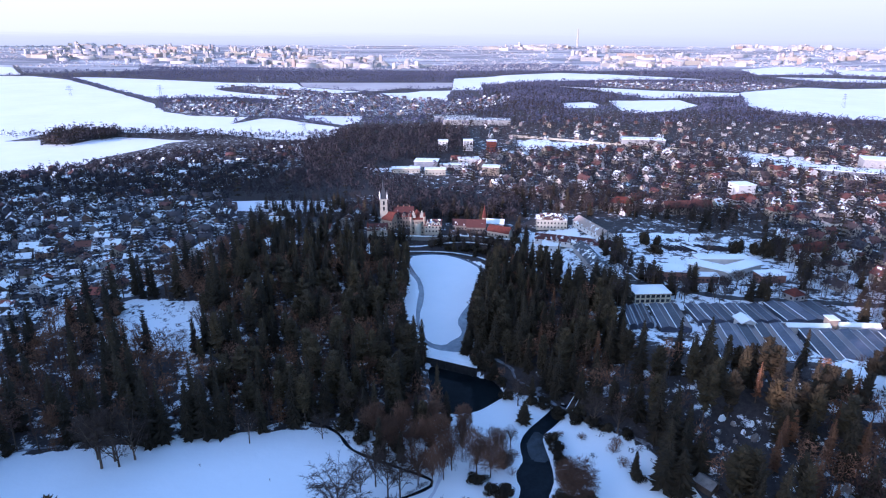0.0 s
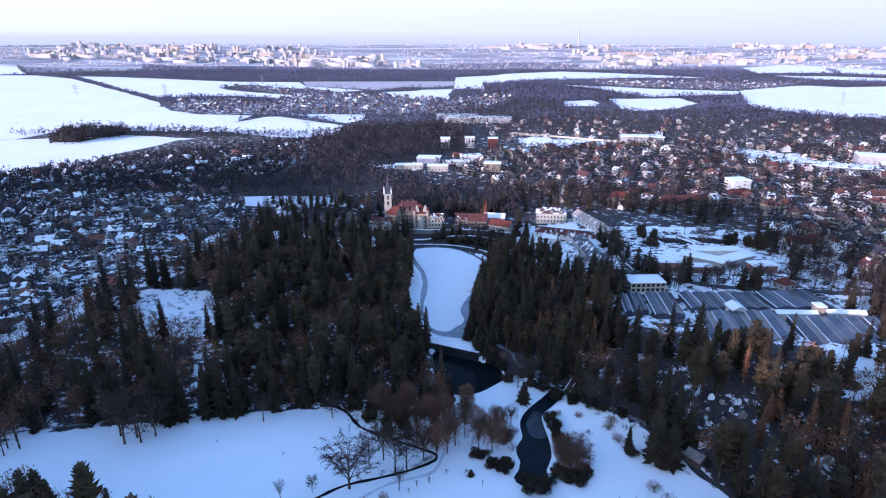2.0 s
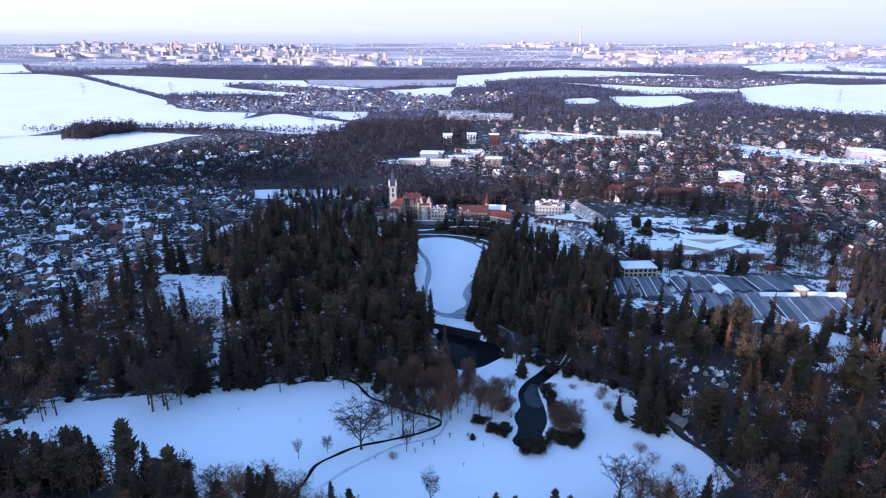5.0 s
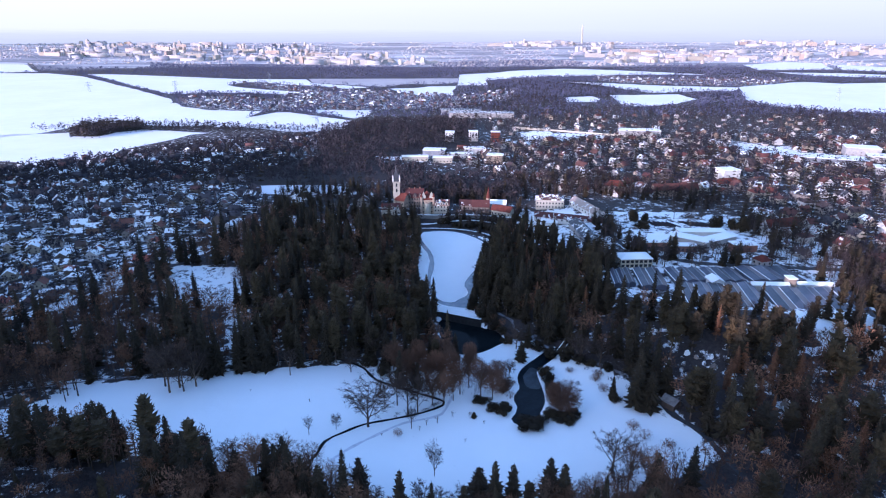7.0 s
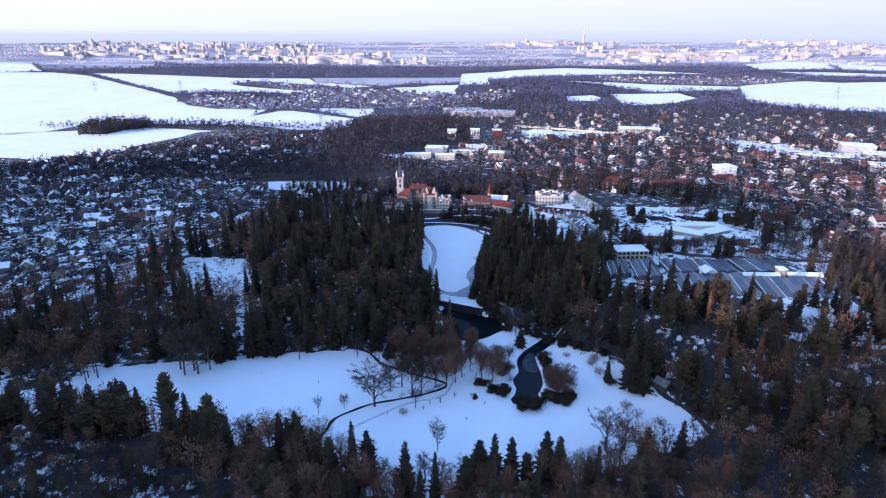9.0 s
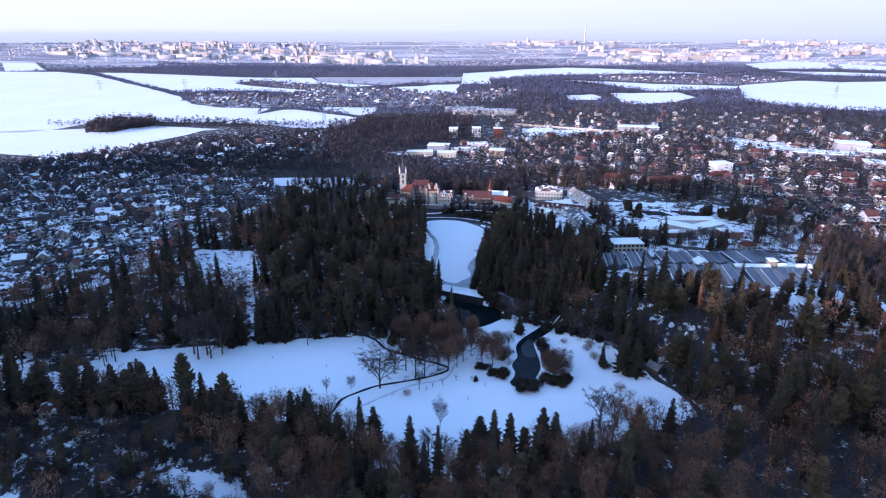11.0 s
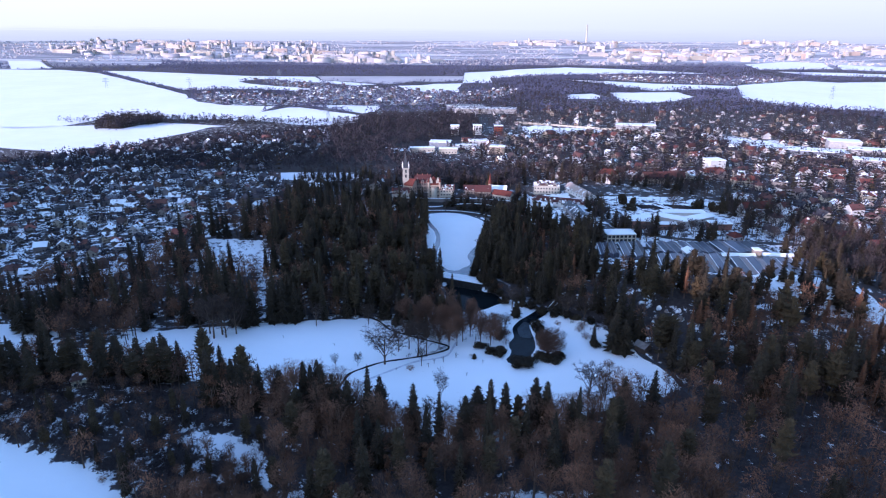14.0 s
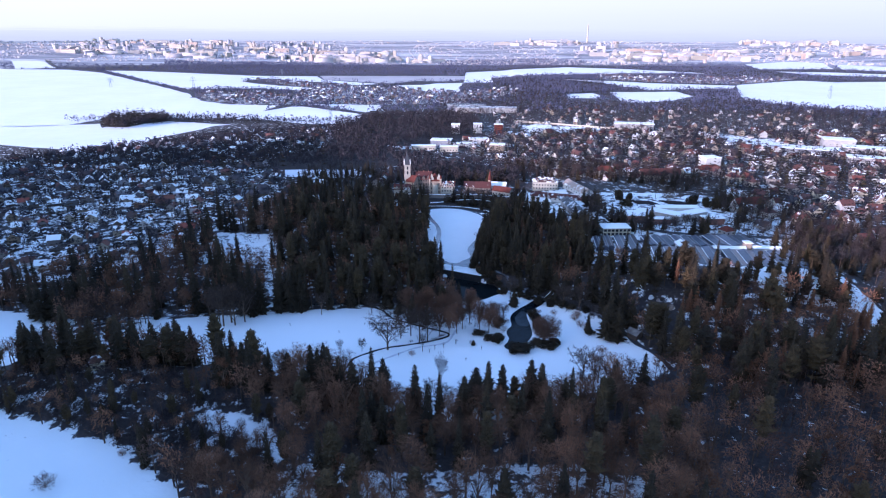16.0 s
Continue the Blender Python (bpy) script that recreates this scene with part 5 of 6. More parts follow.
plot([(-66, 436), (-48, 462), (62, 458), (70, 490), (-66, 492)], 20, 3.8, 331, 0.3, ())
plot(WOOD_MIDDLE, 26, 4.2, 303, 0.06, (FIELDS[15], *YARDS))
plot([(84, 288), (101, 296), (101, 322), (88, 334), (76, 330)], 12, 3.4, 321, 0.6, BUILT)
plot([(127, 304), (135, 304), (135, 313), (128, 314)], 12, 3.0, 322, 0.8, BUILT)
plot([(103, 344), (118, 348), (124, 392), (106, 392)], 14, 3.4, 323, 0.35, BUILT)
plot([(206, 318), (262, 316), (268, 400), (222, 405), (210, 360)], 26, 4.2, 324, 0.25, ())
plot([(120, 318), (128, 318), (126, 340), (118, 342)], 10, 3.0, 325, 0.5, ())
plot([(128, 300), (216, 304), (214, 318), (130, 318)], 24, 3.8, 326, 0.12, ([(190, 302), (199, 302), (199, 311), (190, 311)],))
plot([(212, 300), (300, 294), (300, 250), (226, 214), (214, 250)], 16, 3.6, 328, 0.3, ())
plot([(60, 800), (640, 800), (700, 1000), (600, 1180), (430, 1110), (230, 1110), (230, 1300), (60, 1300), (-60, 1100), (40, 960)], 70, 6, 304, 0.15, FIELDS + YARDS)
plot([(620, 420), (1100, 780), (1100, 990), (720, 1000), (600, 1060), (540, 760)], 110, 7, 305, 0.1, FIELDS)
plot([(100, 1240), (600, 1240), (620, 1480), (300, 1720), (60, 1700), (140, 1400)], 120, 8, 306, 0.2, FIELDS)
plot([(-520, 860), (-350, 845), (-160, 850), (-150, 930), (-200, 870), (-370, 905), (-420, 925), (-640, 860)], 26, 4.2, 307, 0.1, ())
plot([(-534, 802), (-492, 794), (-483, 831), (-456, 861), (-483, 905), (-529, 914), (-566, 890)], 9, 3.6, 308, 0.3, ())
plot([(-520, 560), (-430, 640), (-287, 780), (-170, 840), (-170, 690), (-210, 560), (-300, 510)], 46, 4.6, 329, 0.1, ())
plot([(245, 36), (245, -170), (-10, -170), (-50, 36)], 24, 4.2, 330, 0.1, ())
plot([(-330, 1085), (-230, 1100), (-60, 1100), (-60, 1085), (-300, 1075)], 60, 6, 309, 0.1, ())
strew("garden_conifers", [conifer_forms(s, 18, 4.8, 5, 4)[1] for s in (15, 16, 17)], garden["c"], NEEDLES_S, "dark conifers among houses and woods", "trees")


def light_tree(seed, tall, wide, sprays=27):
    """A slim trunk and a rounded, uneven crown of twig sprays, for trees seen from far off."""
    q = random.Random(seed)
    trunk = Form().tube((0, 0, -1), (0, 0, tall * 0.6), 0.22, 0.06, 3, False)
    crown = Form()
    for i in range(sprays):
        u = Vector((q.gauss(0, 1), q.gauss(0, 1), q.gauss(0.1, 0.9))).normalized()
        p = Vector((0, 0, tall * 0.56)) + Vector((u.x * wide, u.y * wide, u.z * tall * 0.42)) * q.uniform(0.35, 1.0)
        d = (u * 0.6 + Vector((q.gauss(0, 0.5), q.gauss(0, 0.5), q.gauss(0.5, 0.4)))).normalized()
        side = d.cross(Vector((q.gauss(0, 1), q.gauss(0, 1), q.gauss(0, 1)))).normalized() * q.uniform(0.45, 0.95)
        crown.face(p - side, p + side, p + d * q.uniform(1.2, 2.8))
    return trunk, crown


LIGHT = [light_tree(71, 14, 3.8), light_tree(72, 15, 3.4), light_tree(73, 12, 4.2), light_tree(74, 13, 3.6)]
strew("park_conifers", [f[1] for f in SPRUCE_LOW], garden["m"], NEEDLES_S, "dark conifers around castle and school", "trees")
strew("park_trees", [f[1] for f in BARE_LOW], garden["n"], BRUSH, "leafless trees around castle and school", "trees")
strew("park_trunks", [f[0] for f in BARE_LOW], garden["n"], BARK, "trunks of the trees around castle and school", "trees")
strew("garden_trees", [f[1] for f in LIGHT], garden["b"], GARDEN, "leafless trees among houses and woods", "trees")
strew("brown_wood", [f[1] for f in LIGHT], garden["w"], WOODLAND, "brown leafless woods beyond the village", "wood")
strew("garden_trunks", [f[0] for f in LIGHT], garden["b"], BARK, "trunks of the trees among houses and woods", "trees")


# blue of the far woods: distance haze put into the twig colour
FAR_TWIGS = material("hazed_far_woods", (0.068, 0.070, 0.115), (0.115, 0.118, 0.175), 0.004, 0.95)
# skyline trees paled to lavender, again haze painted into the colour
HAZED_TREES = material("hazed_trees", (0.20, 0.21, 0.27), (0.34, 0.35, 0.42), 0.003, 0.95)
FAR_TOWN = wall_material("far_pale_walls", [(0.46, 0.44, 0.44), (0.55, 0.51, 0.48), (0.33, 0.32, 0.36), (0.46, 0.39, 0.35), (0.40, 0.40, 0.44), (0.52, 0.46, 0.38)], True)


def far_form(seed, count=9):
    q = random.Random(seed)
    f = Form()
    for _ in range(count):
        a, d, z, s = q.uniform(0, 6.3), q.uniform(0, 7), q.uniform(0.5, 8), q.uniform(1.0, 2.0)
        p = Vector((math.cos(a) * d, math.sin(a) * d, z))
        for _ in range(1):
            u, w = (Vector((q.gauss(0, 1), q.gauss(0, 1), q.gauss(0, 0.7))).normalized() * s for _ in range(2))
            f.face(p + u, p - u * 0.5 + w, p - w - u * 0.4)
    return f


far_trees = []


def far_plot(poly, per, gap, seed):
    for x, y in scatter(poly, per, gap, seed, FIELDS + [STUBBLE_FIELD]):
        sc = r.uniform(0.7, 1.3)
        far_trees.append((x, y, at_height(x, y), r.uniform(0, 6.28), sc, sc * 0.9, r.randrange(9)))


FAR_FOREST = [(-1401, 2922), (-1114, 2727), (-891, 2796), (-346, 2638), (-60, 2525), (33, 2373), (27, 1918), (-386, 1897), (-663, 1907), (-904, 2025), (-1127, 2299)]
far_plot(FAR_FOREST, 120, 8, 401)
far_plot([(-100, 3000), (386, 3200), (643, 3000), (500, 2500), (257, 2350), (33, 2200), (-58, 2450)], 230, 11, 402)
far_plot([(560, 2060), (860, 2075), (1150, 2210), (1130, 2330), (1280, 2750), (900, 2750), (620, 2350)], 240, 11, 403)
far_plot([(150, 1840), (320, 1930), (480, 1960), (420, 1810), (400, 1640), (300, 1740), (330, 1500), (420, 1480), (350, 1340), (240, 1320), (160, 1180), (140, 1320), (160, 1500), (110, 1640)], 95, 7, 404)
far_plot([(520, 1370), (680, 1440), (620, 1270), (600, 1190), (640, 1105), (540, 1060), (450, 1100), (525, 1260)], 130, 8, 405)
far_plot([(640, 1110), (700, 1060), (810, 1030), (900, 1080), (1000, 960), (700, 940), (560, 1040)], 110, 8, 409)
for k, poly in enumerate(FAR_VILLAGES):
    far_plot(poly, 210, 8, 410 + k)
far_plot([(-1253, 2110), (-1020, 1805), (-740, 1465), (-650, 1385), (-668, 1372), (-760, 1455), (-1040, 1795), (-1270, 2090)], 150, 8, 406)
far_plot([(-654, 1395), (-584, 1412), (-371, 1380), (-382, 1362), (-444, 1340), (-543, 1362), (-600, 1330)], 110, 7, 407)
far_plot([(-350, 985), (-330, 1060), (-290, 1095), (-220, 1045), (-166, 985), (-190, 985), (-300, 1078), (-320, 1072), (-356, 985)], 60, 5, 408)
for _ in range(9000):
    y = r.uniform(1000, 2550)
    x = r.uniform(-0.78, 0.78) * y
    if not any(inside(f, x, y) for f in FIELDS + FAR_VILLAGES + [STUBBLE_FIELD, FAR_FOREST]):
        sc = r.uniform(0.8, 1.5)
        far_trees.append((x, y, at_height(x, y), r.uniform(0, 6.28), sc, sc * 0.8, r.randrange(9)))
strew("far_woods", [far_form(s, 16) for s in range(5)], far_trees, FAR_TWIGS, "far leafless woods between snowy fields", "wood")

# ---- the city on the skyline ----
CITY_WALL = wall_material("pale_panels", [(0.50, 0.46, 0.41), (0.40, 0.37, 0.34), (0.54, 0.50, 0.45), (0.44, 0.34, 0.28), (0.36, 0.36, 0.38), (0.47, 0.41, 0.33)])
r = random.Random(11)
BLOCKS, BLOCK_FORMS = [], []
for k, (w, d, h) in enumerate(((24, 12, 12), (44, 12, 17), (16, 14, 29), (60, 12, 15), (20, 13, 21), (34, 12, 9), (84, 12, 20), (110, 12, 16))):
    body = Form().box(-w / 2, -d / 2, -4, w / 2, d / 2, h)
    cap = Form().box(-w / 2 - 0.4, -d / 2 - 0.4, h, w / 2 + 0.4, d / 2 + 0.4, h + 0.8)
    for q in range(max(1, w // 30)):
        x = -w / 2 + (q + 0.5) * w / max(1, w // 30)
        cap.box(x - 3, -3, h + 0.8, x + 3, 3, h + 4)
    both = Form().box(-w / 2, -d / 2, -4, w / 2, d / 2, h)
    both.v += cap.v
    both.f += [tuple(8 + i for i in q) for q in cap.f]
    BLOCK_FORMS.append(both)
    BLOCKS.append((body.mesh("wall", CITY_WALL), cap.mesh("roof", CITY_WALL)))


def apartment_block(x, y, turn, k):
    ob = thing("apartment_block", pose(x, y, at_height(x, y), 0, 0, turn), "pale concrete apartment block on the skyline", "apartment block", "apartment blocks of the city")
    part("wall", BLOCKS[k][0], None, ob)
    part("roof", BLOCKS[k][1], None, ob)


# quarters: bearing from and to, distance from and to, blocks, share of long slabs
QUARTERS = ((-0.66, -0.57, 3150, 3500, 26, 0.5), (-0.61, -0.43, 3050, 4200, 70, 0.4), (-0.44, -0.30, 3050, 4200, 60, 0.4), (-0.31, -0.20, 2860, 4200, 66, 0.4), (-0.24, -0.085, 2800, 3600, 60, 0.75), (-0.09, -0.02, 2800, 3050, 16, 0.1), (0.07, 0.19, 4100, 4600, 24, 0.7), (0.19, 0.26, 3300, 4300, 22, 0.3), (0.25, 0.375, 2900, 3700, 44, 0.7), (0.365, 0.47, 2850, 3500, 40, 0.7), (0.51, 0.565, 3000, 3400, 22, 0.3), (0.45, 0.60, 3800, 4600, 40, 0.6), (0.60, 0.70, 3000, 3700, 24, 0.3))
city_rest = []
for b0, b1, y0, y1, n, slabs in QUARTERS:
    for q in range(n):
        y = r.uniform(y0, y1)
        x = r.uniform(b0, b1) * y
        turn = r.choice((0, 0, 12, 90, -15)) + r.uniform(-5, 5)
        k = r.choice((1, 3, 6, 7)) if r.random() < slabs else r.choice((0, 2, 4, 5))
        if q % 5 < 2:
            apartment_block(x, y, turn, k)
        else:
            city_rest.append((x, y, at_height(x, y), math.radians(turn), 1.0, r.uniform(0.7, 1.15), k))
strew("city_blocks", BLOCK_FORMS, city_rest, FAR_TOWN, "pale apartment blocks packed along the skyline", "apartment blocks")
town = []
for _ in range(8000):
    y = 2650 + 2150 * r.random() ** 1.1
    x = r.uniform(-0.85, 0.85) * y
    if not any(inside(f, x, y) for f in FIELDS + [FAR_FOREST]) and noise.noise((x / 260, y / 420, 3.1)) > -0.12:
        sc = r.uniform(0.4, 0.9)
        town.append((x, y, at_height(x, y) - 1, r.choice((0, 1.57)) + r.uniform(-0.3, 0.3), sc, r.uniform(0.6, 1.4), r.randrange(8)))
strew("skyline_town", [Form().walls(*house_form(k)[:3]) for k in range(8)], town, FAR_TOWN, "hazy pale town spread to the horizon", "town")
town_trees = []
for _ in range(11000):
    y = r.uniform(2600, 4500)
    x = r.uniform(-0.85, 0.85) * y
    if not any(inside(f, x, y) for f in FIELDS + [FAR_FOREST]) and noise.noise((x / 330, y / 300, 8.7)) > 0.02:
        sc = r.uniform(0.6, 1.3)
        town_trees.append((x, y, at_height(x, y), r.uniform(0, 6.28), sc * 1.3, sc * 0.6, r.randrange(5)))
strew("skyline_trees", [far_form(q, 11) for q in range(5, 9)], town_trees, HAZED_TREES, "far leafless trees of the city", "wood")


# ---- landmark buildings ----
CREAM = material("cream_render", (0.34, 0.31, 0.24), (0.48, 0.44, 0.35), 0.5, 0.9)
WHITE = material("white_render", (0.50, 0.48, 0.44), (0.64, 0.62, 0.58), 0.4, 0.9)
SANDY = material("sandstone_render", (0.26, 0.20, 0.145), (0.42, 0.34, 0.25), 0.6, 0.9)
OCHRE = material("yellow_render", (0.36, 0.31, 0.20), (0.50, 0.45, 0.31), 0.4, 0.9)
GREY = material("grey_render", (0.26, 0.25, 0.24), (0.40, 0.38, 0.36), 0.4, 0.9)
RED_TILE = material("red_tiles", (0.065, 0.018, 0.013), (0.16, 0.040, 0.024), 0.6, 0.8, bump=0.3)
BROWN_TILE = material("brown_tiles", (0.05, 0.021, 0.017), (0.12, 0.046, 0.034), 0.5, 0.8, bump=0.3)
DARK_TILE = material("slate", (0.03, 0.032, 0.036), (0.08, 0.08, 0.085), 0.6, 0.6)
CASTLE_TILE = roof_material("castle_tiles", [(0.075, 0.026, 0.021), (0.052, 0.028, 0.026), (0.095, 0.028, 0.021)], 0.28, 0.42)
# court walls darkened: the shade on the palace front is in this colour
SHADED_COURT = material("shaded_court_render", (0.125, 0.105, 0.088), (0.24, 0.205, 0.17), 0.5, 0.9)
PATCHY = roof_material("patchy_snow_roof", [(0.12, 0.06, 0.05), (0.10, 0.08, 0.07), (0.2, 0.08, 0.06)], 0.36, 0.52)
SNOWY = roof_material("snowed_roof", [(0.2, 0.2, 0.2), (0.12, 0.1, 0.09)], 0.66, 0.80)
HALF = roof_material("half_snowed_glass", [(0.06, 0.08, 0.10), (0.08, 0.09, 0.10)], 0.42, 0.5)
HALF_BARN = roof_material("streaked_barn_roof", [(0.42, 0.34, 0.28), (0.36, 0.29, 0.24)], 0.36, 0.44)
TIMBER = material("dark_timber", (0.05, 0.035, 0.025), (0.11, 0.08, 0.06), 0.8)
STONE = material("terrace_stone", (0.12, 0.11, 0.10), (0.26, 0.24, 0.22), 0.6, 0.9, bump=0.4)
METAL = material("grey_steel", (0.22, 0.23, 0.25), (0.36, 0.37, 0.39), 0.6, 0.5, 0.6)
# blue of the panes stands for mirrored sky, put into the base colour
GLASSHOUSE = material("sky_tinted_glass", (0.026, 0.029, 0.043), (0.082, 0.086, 0.115), 0.10, 0.32, vary=0.5, spec=0.4)


def windows_on(ob, w, d, rows, cols, sides="fblr", mesh=None, z0=1.8, dz=3.1):
    """Rows of panes on the walls of a block w wide and d deep."""
    mesh = mesh or WINDOW
    for side in sides:
        span, off, turn = {"f": (w, -d / 2 - 0.02, 0), "b": (w, d / 2 + 0.02, 180), "l": (d, -w / 2 - 0.02, -90), "r": (d, w / 2 + 0.02, 90)}[side]
        n = max(1, round(cols * span / w))
        for i in range(n):
            u = -span / 2 + (i + 0.5) * span / n
            for k in range(rows):
                p = (u, off) if side in "fb" else (off, u)
                part("window", mesh, None, ob, m=pose(p[0], p[1], z0 + k * dz, 0, 0, turn))


def block(name, x, y, turn, w, d, h, wall, roof, label, category, shape="hip", rise=3.0, rows=2, cols=6, sides="fl", z=None, chimneys=0, over=0.5):
    """A building: walls, a roof of the given shape, windows and chimneys."""
    ob = thing(name, pose(x, y, at_height(x, y) if z is None else z, 0, 0, turn), label, category)
    if shape == "gable":
        part("wall", Form().walls(w, d, h, rise), wall, ob)
        part("roof", Form().gable(w, d, h, h + rise, 0.25, over), roof, ob)
    elif shape == "cross":
        f = Form()
        f.gable(d, w, h, h + rise, 0.25, over)
        f.v = [(q, -p, s) for p, q, s in f.v]
        g = Form().walls(d, w, h, rise)
        g.v = [(q, -p, s) for p, q, s in g.v]
        part("wall", g, wall, ob)
        part("roof", f, roof, ob)
    elif shape == "flat":
        part("wall", Form().walls(w, d, h), wall, ob)
        part("roof", Form().box(-w / 2 - over, -d / 2 - over, h + 0.01, w / 2 + over, d / 2 + over, h + 0.5), roof, ob)
    else:
        part("wall", Form().walls(w, d, h), wall, ob)
        f = Form()
        if w > d:
            f.hip(d, w, h + 0.02, h + rise, over)
            f.v = [(q, -p, s) for p, q, s in f.v]
        else:
            f.hip(w, d, h + 0.02, h + rise, over)
        part("roof", f, roof, ob)
    if rows:
        windows_on(ob, w, d, rows, cols, sides)
    for i in range(chimneys):
        part("chimney", Form().box(-w * 0.3 + i * w * 0.6 / max(1, chimneys - 1) - 0.4, -0.4, h, -w * 0.3 + i * w * 0.6 / max(1, chimneys - 1) + 0.4, 0.4, h + rise + 1.2), BRICK, ob)
    return ob


def pyramid(x, y, z0, half, z1, sides=4, turn=45):
    f = Form()
    pts = [(x + half * 1.414 * math.cos(radians(turn + 360 * i / sides)), y + half * 1.414 * math.sin(radians(turn + 360 * i / sides)), z0) for i in range(sides)]
    for i in range(sides):
        f.face(pts[i], pts[(i + 1) % sides], (x, y, z1))
    f.face(*pts[::-1])
    return f


def dormer_row(ob, xs, y, z, w, tall, wall, roof):
    """Small gabled dormers along the front of a roof."""
    for x in xs:
        d = Form()
        d.box(x - w / 2, y - 0.1, z, x + w / 2, y + 2.4, z + tall)
        d.face((x - w / 2, y - 0.1, z + tall), (x + w / 2, y - 0.1, z + tall), (x, y - 0.1, z + tall + w * 0.6))
        dorm = part("dormer", d, wall, ob)
        t = Form()
        for s in (-1, 1):
            t.face((x, y - 0.4, z + tall + w * 0.6 + 0.1), (x + s * (w / 2 + 0.3), y - 0.4, z + tall - 0.1), (x + s * (w / 2 + 0.3), y + 3.0, z + tall - 0.1), (x, y + 3.0, z + tall + w * 0.6 + 0.1))
        part("dormer_roof", t, roof, dorm)
        part("dormer_window", Form().box(x - w * 0.2, y - 0.16, z + 0.4, x + w * 0.2, y - 0.08, z + tall), PANE, dorm)


def castle():
    base = 11.5
    # the church with its white tower
    ch = block("castle_church", -48, 432, 8, 15, 8, 5.2, CREAM, CASTLE_TILE, "cream castle chapel with steep brown roof", "church", "cross", 3.6, 1, 4, "fl", base - 1.0)
    dormer_row(ch, (-5, -1.7, 1.7, 5), -4.1, 4.9, 2.0, 1.7, CREAM, CASTLE_TILE)
    part("turret", Form().tube((-7.0, -3.0, -1), (-7.0, -3.0, 7.0), 0.9, 0.9, 8), CREAM, ch)
    part("turret_spire", Form().tube((-7.0, -3.0, 7.0), (-7.0, -3.0, 11.5), 1.1, 0.05, 8), RED_TILE, ch)
    tw = thing("church_tower", pose(-44.5, 448, base, 0, 0, 8), "slender white church tower with dark slate spire", "tower")
    part("shaft", Form().box(-2.7, -2.7, -1, 2.7, 2.7, 22.5), CREAM, tw)
    part("cornice", Form().box(-3.3, -3.3, 22.5, 3.3, 3.3, 23.1), CREAM, tw)
    part("string_course", Form().box(-3.05, -3.05, 13.0, 3.05, 3.05, 13.4), CREAM, tw)
    sp = part("spire", pyramid(0, 0, 23.1, 3.0, 34.0), DARK_TILE, tw)
    part("lantern", Form().tube((0, 0, 28.5), (0, 0, 32.0), 0.8, 0.8, 8), DARK_TILE, sp)
    part("needle", Form().tube((0, 0, 32.0), (0, 0, 38.5), 0.75, 0.05, 8), DARK_TILE, sp)
    for sx, sy in ((-2.7, -2.7), (2.7, -2.7), (-2.7, 2.7), (2.7, 2.7)):
        part("pinnacle", Form().tube((sx, sy, 23.1), (sx, sy, 25.0), 0.6, 0.6, 6).tube((sx, sy, 25.0), (sx, sy, 28.4), 0.7, 0.04, 6), WHITE, tw)
    for turn in (0, -90):
        for z in (7, 15.5, 20):
            part("window", Form().box(-0.7, -2.78, z - 1.5, 0.7, -2.7, z + 1.5), PANE, tw, m=pose(0, 0, 0, 0, 0, turn))
    # palace behind the court
    pal = block("castle_palace", -29.5, 452, 4, 15, 12, 9.5, SHADED_COURT, CASTLE_TILE, "grey castle palace with steep dormered roof", "castle", "cross", 6.0, 3, 7, "f", base, 3)
    dormer_row(pal, (-4.5, 0, 4.5), -6.2, 9.4, 2.2, 1.8, SHADED_COURT, CASTLE_TILE)
    red = block("castle_side_wing", -39.5, 446, 60, 9, 9, 8.0, SANDY, RED_TILE, "castle side wing under a sunlit red roof", "castle", "gable", 5.0, 2, 3, "fl", base)
    # the ornate central pavilion
    pav = thing("castle_pavilion", pose(-18.5, 439, base - 1.5, 0, 0, 6), "ornate sandstone pavilion with tall gables and oriel", "castle")
    part("wall", Form().walls(10, 11, 12, 0), SANDY, pav)
    part("roof", Form().hip(10, 11, 12, 18.5, 0.4, 1.0), RED_TILE, pav)
    part("oriel", Form().tube((0, -5.5, -1), (0, -5.5, 9.5), 2.6, 2.6, 10), CREAM, pav)
    part("balcony", Form().tube((0, -5.5, 9.5), (0, -5.5, 10.4), 3.0, 3.0, 10), SANDY, pav)
    for s in (-1, 1):
        g = Form()
        g.box(s * 3.2 - 1.6, -5.7, 13.5, s * 3.2 + 1.6, -5.1, 15.8)
        g.box(s * 3.2 - 1.0, -5.7, 15.8, s * 3.2 + 1.0, -5.1, 17.4)
        g.box(s * 3.2 - 0.4, -5.7, 17.4, s * 3.2 + 0.4, -5.1, 18.8)
        part("stepped_gable", g, CREAM, pav)
        part("turret", Form().tube((s * 5, -5.5, -1), (s * 5, -5.5, 14.5), 1.1, 1.1, 8), SANDY, pav)
        part("turret_roof", Form().tube((s * 5, -5.5, 14.5), (s * 5, -5.5, 18.0), 1.3, 0.05, 8), RED_TILE, pav)
        for z in (2, 5.6, 9.6):
            part("window", WINDOW, None, pav, m=pose(s * 3.4, -5.53, z))
    # white wing with three dormers
    wing = block("castle_white_wing", -6.5, 437, 0, 12.5, 9, 6.5, CREAM, PATCHY, "cream castle wing with three curved gables", "castle", "cross", 3.2, 2, 5, "fl", base)
    dormer_row(wing, (-4, 0, 4), -4.6, 6.4, 2.8, 1.6, CREAM, PATCHY)
    block("castle_link", 14, 444, -4, 11, 8, 4.5, SHADED_COURT, CASTLE_TILE, "low grey castle range with dark roof", "castle", "cross", 3.5, 1, 5, "f", base)
